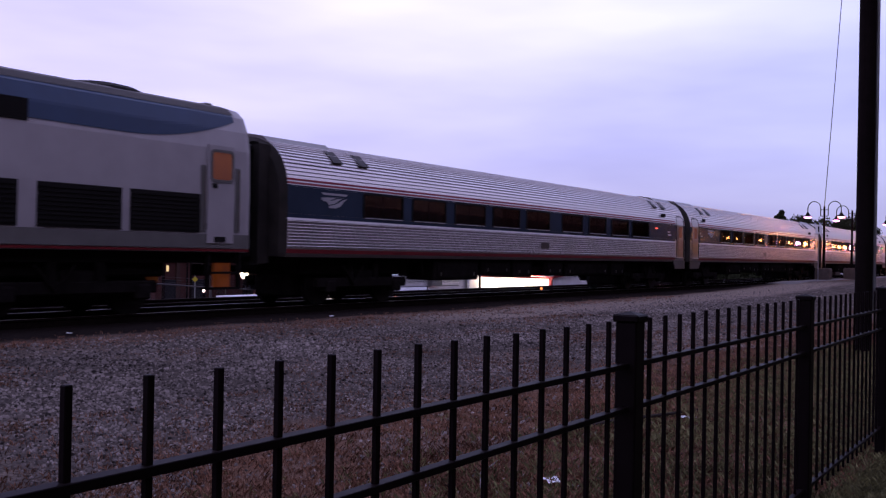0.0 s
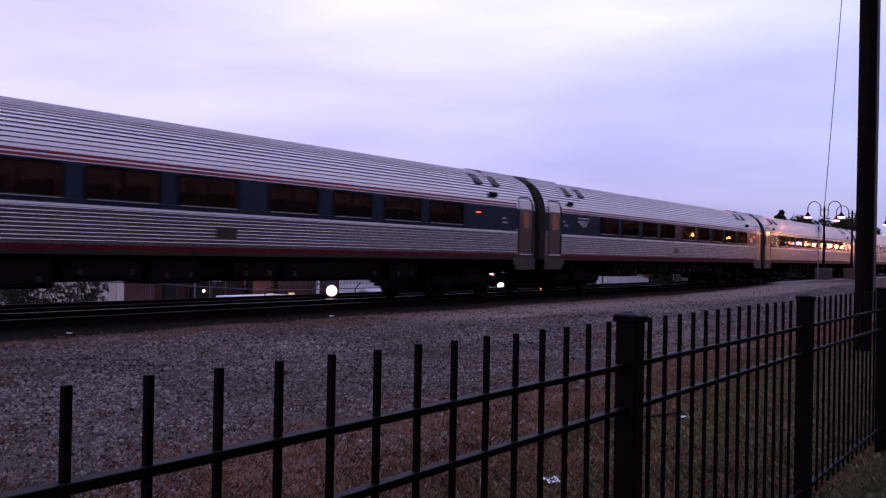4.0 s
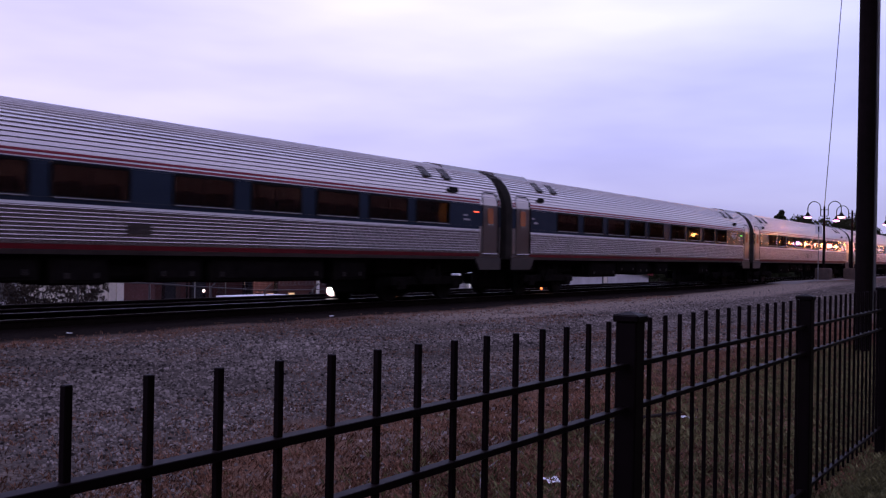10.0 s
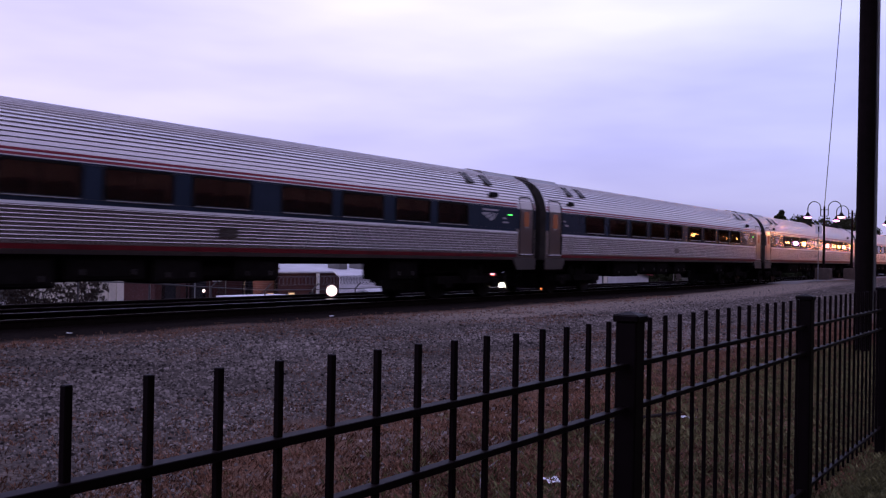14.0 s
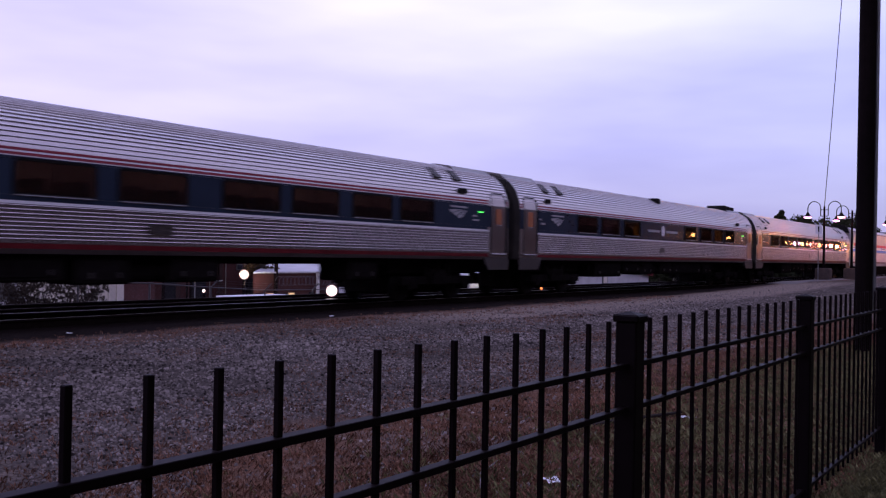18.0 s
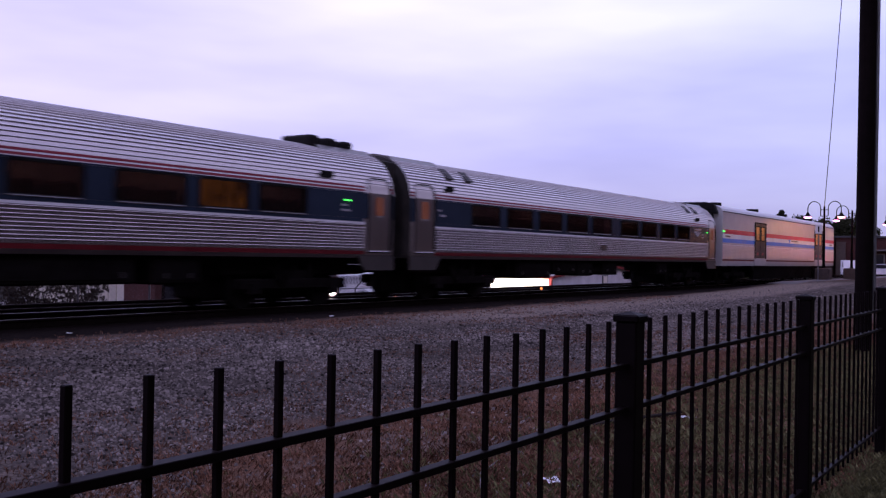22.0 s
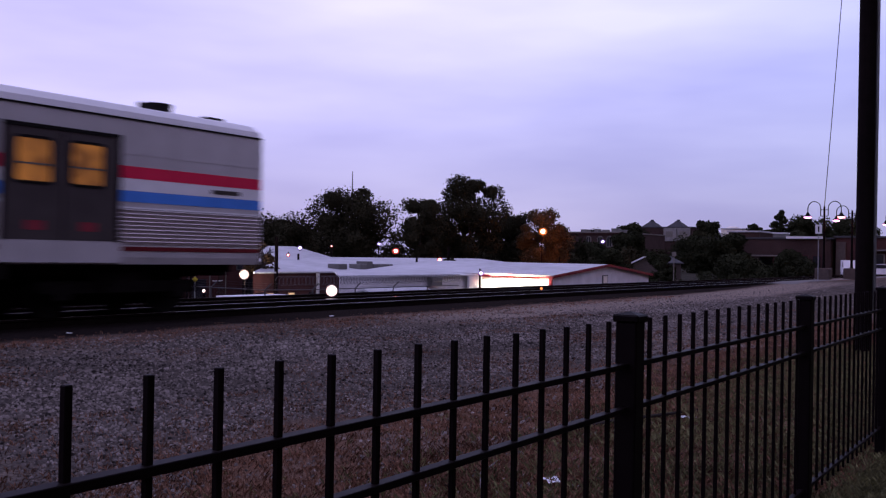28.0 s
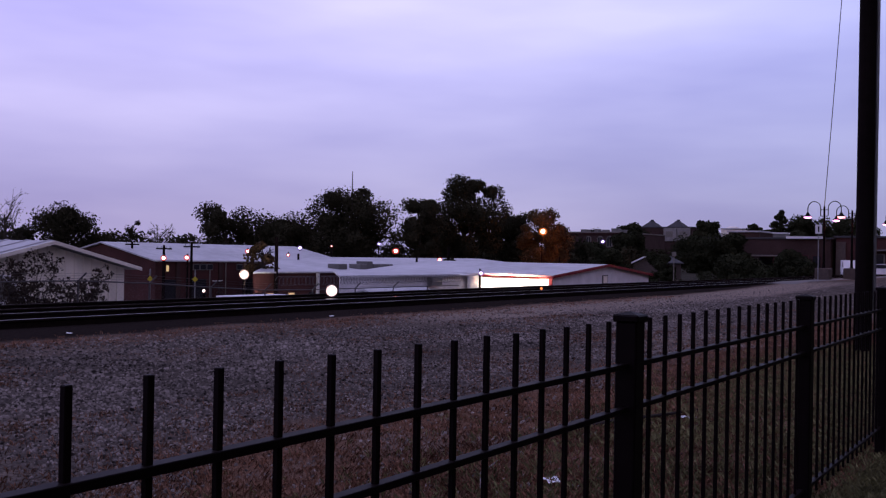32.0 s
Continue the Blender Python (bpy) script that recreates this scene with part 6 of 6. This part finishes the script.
def platform_lamp(x, y, base):
    t = thing("platform_lamp", "black twin-arm platform lamp with pink glowing shades", "street lamp", pose(x, y, base), "platform lamps")
    part("plinth", Shape().box(-0.42, 0.42, -0.42, 0.42, 0, 0.72, 0.05), PLINTH, t, "brown concrete plinth")
    part("pole", Shape().tube([(0, 0, 0.7), (0, 0, 1.1), (0, 0, 4.45)], 0.10, 12, 0.055), FENCE, t)
    for s in (-1, 1):
        pts = [(0, 0.10 * s, 3.85), (0, 0.22 * s, 3.9)] + [(0, s * (0.59 - 0.37 * math.cos(radians(a))), 4.34 + 0.42 * math.sin(radians(a))) for a in range(0, 181, 20)] + [(0, s * 0.96, 4.06)]
        arm = part("arm", Shape().tube(pts, 0.028, 8), FENCE, t)
        part("brace", Shape().tube([(0, 0, 4.25), (0, s * 0.22, 4.25)], 0.02, 6), FENCE, t)
        part("shade", Shape().tube([(0, s * 0.96, 4.10), (0, s * 0.96, 3.96), (0, s * 0.96, 3.88), (0, s * 0.96, 3.83)], 0.05, 14, 0.26, False), FENCE, arm, "black bell shade")
        part("bulb", Shape().blob(0, s * 0.96, 3.81, 0.22, 0.22, 0.10, 14, 6), glow("platform_bulb", (1.0, 0.30, 0.34) if s < 0 else (1.0, 0.34, 0.75), 5.0), arm, "glowing pink bulb", smooth=True)
    return t


for px, py in ((60.94, 12.86), (65.9, 12.2), (73.4, 10.4), (84.0, 11.0)):
    platform_lamp(px, py, 0.46)
    lamp_at("platform_light", (1.0, 0.40, 0.13), 60 if px < 70 else 60, (px, py, 3.75), 0.2)
for px in (95.0, 108.0):
    platform_lamp(px, 11.0, 0.46)
    lamp_at("platform_light", (1.0, 0.36, 0.12), 240, (px, 11.0, 3.75), 0.2)


def sign_post(x, y, base, top, w, h, material, label, m2=GALV, text=None):
    t = thing("sign_post", label, "sign", pose(x, y, base, 0, 0, math.degrees(math.atan2(y, x)) - 90))
    part("post", Shape().tube([(0, 0, 0), (0, 0, top - base)], 0.03, 8), m2, t)
    part("sign_board", Shape().box(-w / 2, w / 2, -0.05, -0.032, top - base - h, top - base, 0.005), material, t)
    return t


sg = sign_post(58.65, 12.68, 0.44, 3.72, 0.36, 0.52, WALL_WHITE, "white track sign on a thin post")
part("sign_mark", Shape().box(-0.04, 0.04, -0.056, -0.052, 2.86, 3.18), BLACK, sg)
sign_post(56.5, 20.6, 0.15, 2.0, 0.24, 0.26, CONCRETE, "pale marker post beside the far track", CONCRETE)
for px, py in ((31.73, 38.6), (33.4, 37.2)):
    s2 = thing("warning_sign", "yellow diamond warning sign on a post", "sign", pose(px, py, -3.0, 0, 0, -40))
    part("post", Shape().tube([(0, 0, 0), (0, 0, 3.6)], 0.03, 8), GALV, s2)
    part("sign_board", Shape().plate([(0, 2.94), (0.14, 3.10), (0, 3.26), (-0.14, 3.10)], -0.04, 0.02, -1), YELLOW, s2)


def utility_pole(x, y, base, top, r, cross=True, label="dark wooden utility pole", turn=0):
    t = thing("utility_pole", label, "utility pole", pose(x, y, base, 0, 0, turn), "utility poles")
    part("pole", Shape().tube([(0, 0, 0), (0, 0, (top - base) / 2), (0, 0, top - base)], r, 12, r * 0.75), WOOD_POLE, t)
    if cross:
        part("crossarm", Shape().box(-0.06, 0.06, -0.9, 0.9, top - base - 0.35, top - base - 0.23), WOOD_POLE, t)
        for q in (-0.75, -0.3, 0.3, 0.75):
            part("insulator", Shape().tube([(0, q, top - base - 0.23), (0, q, top - base - 0.1)], 0.035, 6), GALV, t)
    return t


utility_pole(55.9, 70.5, -3.0, 2.3, 0.14)
utility_pole(52.3, 62.0, -3.0, 1.95, 0.13)
utility_pole(53.8, 60.4, -3.0, 2.15, 0.13)
utility_pole(50.65, 48.0, -3.0, 2.62, 0.16, False)
utility_pole(62.9, 57.0, -3.0, 1.45, 0.12, False)
utility_pole(77.65, 54.7, -3.0, 1.35, 0.14, False)
utility_pole(79.4, 52.1, -3.0, 2.4, 0.12, False)
utility_pole(89.4, 44.9, -3.0, 1.6, 0.08, False)
mast = thing("radio_mast", "thin lattice radio mast behind the trees", "mast", pose(170.8, 138.7, -3.0))
part("mast_tube", Shape().tube([(0, 0, 0), (0, 0, 18), (0, 0, 23.4)], 0.35, 6, 0.08), GALV, mast)

# near pole beyond the fence with a cable
NEAR = (13.05, 2.27)
npole = thing("utility_pole", "tall dark wooden pole beside the fence with a grey conduit", "utility pole", pose(NEAR[0], NEAR[1], 0.35, 0, 0.6, 0), "utility poles")
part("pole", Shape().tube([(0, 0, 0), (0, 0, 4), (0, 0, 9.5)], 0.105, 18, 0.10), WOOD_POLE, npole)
part("conduit", Shape().tube([(0.085, -0.105, 0.6), (0.085, -0.105, 9.3)], 0.024, 8), GALV, npole, "grey conduit pipe")
cb = [(54.7 + 6.22 * i / 12, 10.75 + 2.11 * i / 12, 16.9 - 12.0 * i / 12 - 0.15 * math.sin(math.pi * i / 12)) for i in range(13)]
cable = solid("cable", Shape().tube(cb, 0.022, 6), GALV, "thin grey cable hanging from above to a lamp", "cable")


# chain-link fence with barbed wire behind the tracks
def chain_fence():
    f = thing("chain_link_fence", "chain-link fence with leaning barbed-wire arms and a razor coil", "fence")
    y = 24.6

    def top(x):
        return 0.13 + 0.47 * (1 - ease(17, 27, x))

    for i in range(10):
        x = 12.4 + 2.6 * i
        part("post", Shape().tube([(x, y, ground_z(x, y)), (x, y, top(x)), (x + 0.16, y - 0.16, top(x) + 0.24)], 0.028, 6), WIRE, f)
        part("top_rail", Shape().tube([(x, y, top(x)), (x + 2.6, y, top(x + 2.6))], 0.022, 6), WIRE, f)
        for j in range(3):
            u = 0.3 + 0.33 * j
            part("barbed_wire", Shape().tube([(x + 0.16 * u, y - 0.16 * u, top(x) + 0.24 * u), (x + 2.6 + 0.16 * u, y - 0.16 * u, top(x + 2.6) + 0.24 * u)], 0.005, 4), WIRE, f)
    coil = [(26.0 + 12.4 * i / 900, y - 0.1 + 0.17 * math.cos(i * 0.42), top(30) + 0.36 + 0.17 * math.sin(i * 0.42)) for i in range(901)]
    part("razor_coil", Shape().tube(coil, 0.008, 4), WIRE, f, "coil of razor wire along the top")
    m = Shape()
    for i in range(172):
        x = 12.2 + 0.15 * i
        b, t = ground_z(x, y), top(x)
        m.tube([(x, y, b), (x + (t - b), y, t)], 0.0014, 3, None, False)
        m.tube([(x + (t - b), y, b), (x, y, t)], 0.0014, 3, None, False)
    part("wire_mesh", m, WIRE, f)


chain_fence()


# Vehicles and small things
def car_thing(x, y, base, turn, paint, label, length=4.5, van=False):
    c = thing("parked_car", label, "car", pose(x, y, base, 0, 0, turn), "parked cars")
    L = length / 2
    if van:
        prof = [(-L, 0.35), (L, 0.35), (L, 1.0), (L * 0.82, 1.15), (L * 0.6, 1.95), (-L * 0.95, 2.0), (-L, 1.7)]
    else:
        prof = [(-L, 0.35), (L, 0.35), (L, 0.75), (L * 0.5, 0.92), (L * 0.22, 1.42), (-L * 0.5, 1.45), (-L * 0.85, 0.98), (-L, 0.9)]
    part("body", Shape().plate(prof, -0.85, 1.7, 1), paint, c)
    win = [(L * 0.44, 0.95), (L * 0.2, 1.36), (-L * 0.46, 1.38), (-L * 0.7, 1.0)] if not van else [(L * 0.72, 1.2), (L * 0.56, 1.8), (L * 0.1, 1.8), (L * 0.1, 1.2)]
    for s in (-1, 1):
        part("side_window", Shape().plate(win, s * 0.852, 0.01, s), LOCO_GREY if van else DARK_GLASS, c)
        for wx in (-L * 0.62, L * 0.62):
            w = part("wheel", Shape().tube([(wx, s * 0.68, 0.32), (wx, s * 0.88, 0.32)], 0.32, 16), BLACK, c)
            part("rim", Shape().tube([(wx, s * 0.88, 0.32), (wx, s * 0.89, 0.32)], 0.19, 12), GALV, w)
        part("headlight", Shape().box(L - 0.02, L + 0.03, s * 0.62 - 0.16, s * 0.62 + 0.16, 0.62, 0.76, 0.01), glow("headlight", (1.0, 0.9, 0.75), 6.0) if van else CONCRETE, c)
        part("tail_light", Shape().box(-L - 0.03, -L + 0.02, s * 0.66 - 0.12, s * 0.66 + 0.12, 0.7, 0.85, 0.01), RED, c)
    return c


car_thing(118.0, 22.0, -0.2, 195, WALL_WHITE, "white van with lit headlights on the station road", 5.0, True)
car_thing(122.0, 18.3, -0.2, 100, CAR_PAINT, "grey parked car by the station store")
car_thing(112.0, 17.6, 0.0, 80, WALL_WHITE, "white parked car by the station store")
car_thing(30.5, 29.4, -2.3, 10, WALL_WHITE, "pale parked van below the tracks", 5.2, True)
car_thing(15.3, 27.6, -1.25, 3, WALL_WHITE, "pale parked van below the tracks", 5.2, True)
car_thing(26.5, 28.2, -1.75, 20, WALL_WHITE, "white parked car below the tracks")


# Loose stones, dry grass, lawn and litter
def stones():
    rng = np.random.default_rng(11)
    cube = np.array([(-1, -1, -0.7), (1, -0.8, -0.7), (0.8, 1, -0.7), (-0.9, 0.8, -0.7), (-0.6, -0.6, 0.5), (0.7, -0.5, 0.6), (0.4, 0.7, 0.45), (-0.6, 0.5, 0.7)])
    faces = np.array([(4, 5, 6, 7), (0, 1, 5, 4), (1, 2, 6, 5), (2, 3, 7, 6), (3, 0, 4, 7)])
    n = 150000
    y = 1.3 + 12.6 * rng.uniform(size=n) ** 0.85
    x = y * rng.uniform(0.35, 0.75, n) + np.where(np.arange(n) < 112000, rng.uniform(size=n) ** 1.5 * (7 + y * 2.2), rng.uniform(10, 50, n))
    thin = np.array([noise.noise((a * 0.5, b * 0.5, 3.0)) for a, b in zip(x, y)])
    keep = (thin < 0.22) | (rng.uniform(size=n) < 0.55)
    keep &= y < 12.2 + 0.5 * thin
    keep &= ((y > 4.6 + 2.6 * thin) | (rng.uniform(size=n) < 0.22)) & ((y < 10.6 + thin) | (rng.uniform(size=n) < 0.30)) & ((y < 9.4 + thin) | (x < 14) | (rng.uniform(size=n) < 0.35))
    x, y = x[keep], y[keep]
    n = len(x)
    s = rng.uniform(0.006, 0.0155, n) * np.where(rng.uniform(size=n) < 0.04, 1.8, 1.0) * (0.75 + y * 0.05)
    a = rng.uniform(0, 6.28, n)
    p = cube[None] * rng.uniform(0.55, 1.3, (n, 8, 3)) * s[:, None, None]
    c, q = np.cos(a)[:, None], np.sin(a)[:, None]
    z = np.array([ground_z(u, w) for u, w in zip(x, y)])
    v = np.stack([p[..., 0] * c - p[..., 1] * q + x[:, None], p[..., 0] * q + p[..., 1] * c + y[:, None], p[..., 2] + (z + s * 0.35)[:, None]], axis=2).reshape(-1, 3)
    f = (faces[None] + 8 * np.arange(n)[:, None, None]).reshape(-1, 4)
    tagged(new("gravel_stones", bulk("gravel_stones", v, f, STONE)), "loose grey crushed stone over the yard", "gravel", kind="stuff")


stones()


def tufts(name, label, material, place, h, seed, blades=5, wide=0.0016, spread=0.025):
    """Short blades of grass in tufts round the given places."""
    rng = np.random.default_rng(seed)
    x0, y0 = place(rng)
    bare = np.array([noise.noise((a * 0.9, b * 0.9, 8.0)) for a, b in zip(x0, y0)])
    keep = bare < 0.15 + 0.6 * rng.uniform(size=len(x0))
    x0, y0 = x0[keep], y0[keep]
    n = len(x0) * blades
    x = np.repeat(x0, blades) + spread * rng.normal(size=n)
    y = np.repeat(y0, blades) + spread * rng.normal(size=n)
    z = np.repeat([ground_z(u, w) for u, w in zip(x0, y0)], blades) - 0.004
    a = rng.uniform(0, 6.28, n)
    hh = h * rng.uniform(0.3, 1.2, n)
    w = wide * rng.uniform(0.7, 1.5, n) * (1 + 0.10 * np.maximum(0, y - 2))
    lean = hh * rng.uniform(0.2, 1.1, n)
    ca, sa = np.cos(a), np.sin(a)
    v = np.stack([np.stack([x - w * sa, y + w * ca, z], 1), np.stack([x + w * sa, y - w * ca, z], 1),
                  np.stack([x + lean * 0.4 * ca + 0.6 * w * sa, y + lean * 0.4 * sa - 0.6 * w * ca, z + hh * 0.7], 1), np.stack([x + lean * ca, y + lean * sa, z + hh], 1)], axis=1).reshape(-1, 3)
    k = 4 * np.arange(n)[:, None]
    f = np.concatenate([k + np.array([[0, 1, 2]]), k + np.array([[0, 2, 3]])])
    tagged(new(name, bulk(name, v, f, material)), label, "grass", kind="stuff")


def near_strip(rng):
    n = 44000
    y = np.minimum(0.93 + np.abs(rng.normal(size=n)) * 2.1, 6.5)
    return 0.5 * y + rng.uniform(size=n) ** 1.6 * (12.0 + y * 2.2), y


def patches(rng):
    k = rng.integers(0, 46, 6000)
    cx, cy = rng.uniform(3, 20, 46), rng.uniform(4.5, 12.5, 46)
    return np.maximum(cx[k] + 0.5 * rng.normal(size=6000), 0.6 * cy[k]), cy[k] + 0.28 * rng.normal(size=6000)


def far_strip(rng):
    return 6 + rng.uniform(size=3200) ** 1.3 * 28, np.clip(12.2 + 0.4 * rng.normal(size=3200), 10.9, 13.1)


tufts("dry_grass", "reddish dry grass along the fence", GRASS_DRY, near_strip, 0.036, 21, wide=0.0020)
tufts("dry_grass_patches", "patches of reddish dry weeds in the gravel", GRASS_DRY, patches, 0.03, 25)
tufts("dry_grass_strip", "dry grass strip beside the track", GRASS_DRY, far_strip, 0.03, 22, wide=0.0022)
tufts("green_grass", "dull green grass by the fence", GRASS, lambda r: (3.0 + 11.0 * r.uniform(size=14000) ** 0.8, 1.0 + np.abs(r.normal(size=14000)) * 1.0), 0.05, 23)
tufts("lawn", "dark green lawn behind the fence", GRASS, lambda r: (1.5 + 11.0 * r.uniform(size=30000) ** 1.2, 0.98 - 1.7 * r.uniform(size=30000)), 0.04, 24)


def litter(x, y, s, seed, label):
    rng = np.random.default_rng(seed)
    sh = Shape()
    n = 5
    v = [(s * (i / (n - 1) - 0.5), s * 0.7 * (j / (n - 1) - 0.5), 0.01 + s * 0.16 * rng.uniform()) for i in range(n) for j in range(n)]
    sh.add(v, [(i * n + j, (i + 1) * n + j, (i + 1) * n + j + 1, i * n + j + 1) for i in range(n - 1) for j in range(n - 1)])
    o = solid("litter", sh, PAPER, label, "litter", pose(x, y, ground_z(x, y), 0, 0, rng.uniform(0, 90)))
    md = o.modifiers.new("thick", "SOLIDIFY")
    md.thickness = 0.003


litter(6.61, 2.29, 0.10, 5, "crumpled white paper litter by a dead branch")
solid("dead_branch", Shape().tube([(5.85, 2.86, ground_z(5.85, 2.86) + 0.01), (6.15, 2.68, ground_z(6.15, 2.68) + 0.03), (6.62, 2.34, ground_z(6.62, 2.34) + 0.05)], 0.018, 7, 0.010), BARK, "dark dead branch lying in the grass", "branch")
litter(4.31, 2.18, 0.10, 3, "crumpled white paper litter on the grass")
litter(15.4, 13.0, 0.13, 4, "pale scrap lying on the gravel")
litter(9.3, 13.2, 0.12, 6, "pale scrap lying on the gravel")
solid("twig", Shape().tube([(3.9, 2.35, ground_z(3.9, 2.35) + 0.02), (4.3, 2.6, ground_z(4.3, 2.6) + 0.03), (4.75, 2.75, ground_z(4.75, 2.75) + 0.02)], 0.004, 5), SAND, "pale dry twig on the grass", "twig")


# Road along the platform
rd = Shape()
xs = list(range(50, 131, 3))
rd.add([(x, y, ground_z(x, y) + 0.02) for x in xs for y in (11.9, 12.3, 12.8, 13.2, 13.5)], [(i * 5 + j, (i + 1) * 5 + j, (i + 1) * 5 + j + 1, i * 5 + j + 1) for i in range(len(xs) - 1) for j in range(4)])
rd_ob = new("pavement", bulk("pavement", rd.v, rd.f, ROAD))
tagged(rd_ob, "pale paved strip beside the tracks at the station", "pavement", kind="structure")


def motions():
    times = [0.5 * i for i in range(65)]
    for ob, x in CARS:
        walk(ob, [(t, pose(x - way(t), TRACK_Y, RAIL_Z)) for t in times])
    fine = [i / 15 for i in range(481)]
    turn = [(t, -math.degrees(way(t)) / WHEEL_R) for t in fine]
    for ob, x in WHEELSETS:
        walk(ob, [(t, pose(x, 0, WHEEL_R, 0, a, 0)) for t, a in turn])


motions()
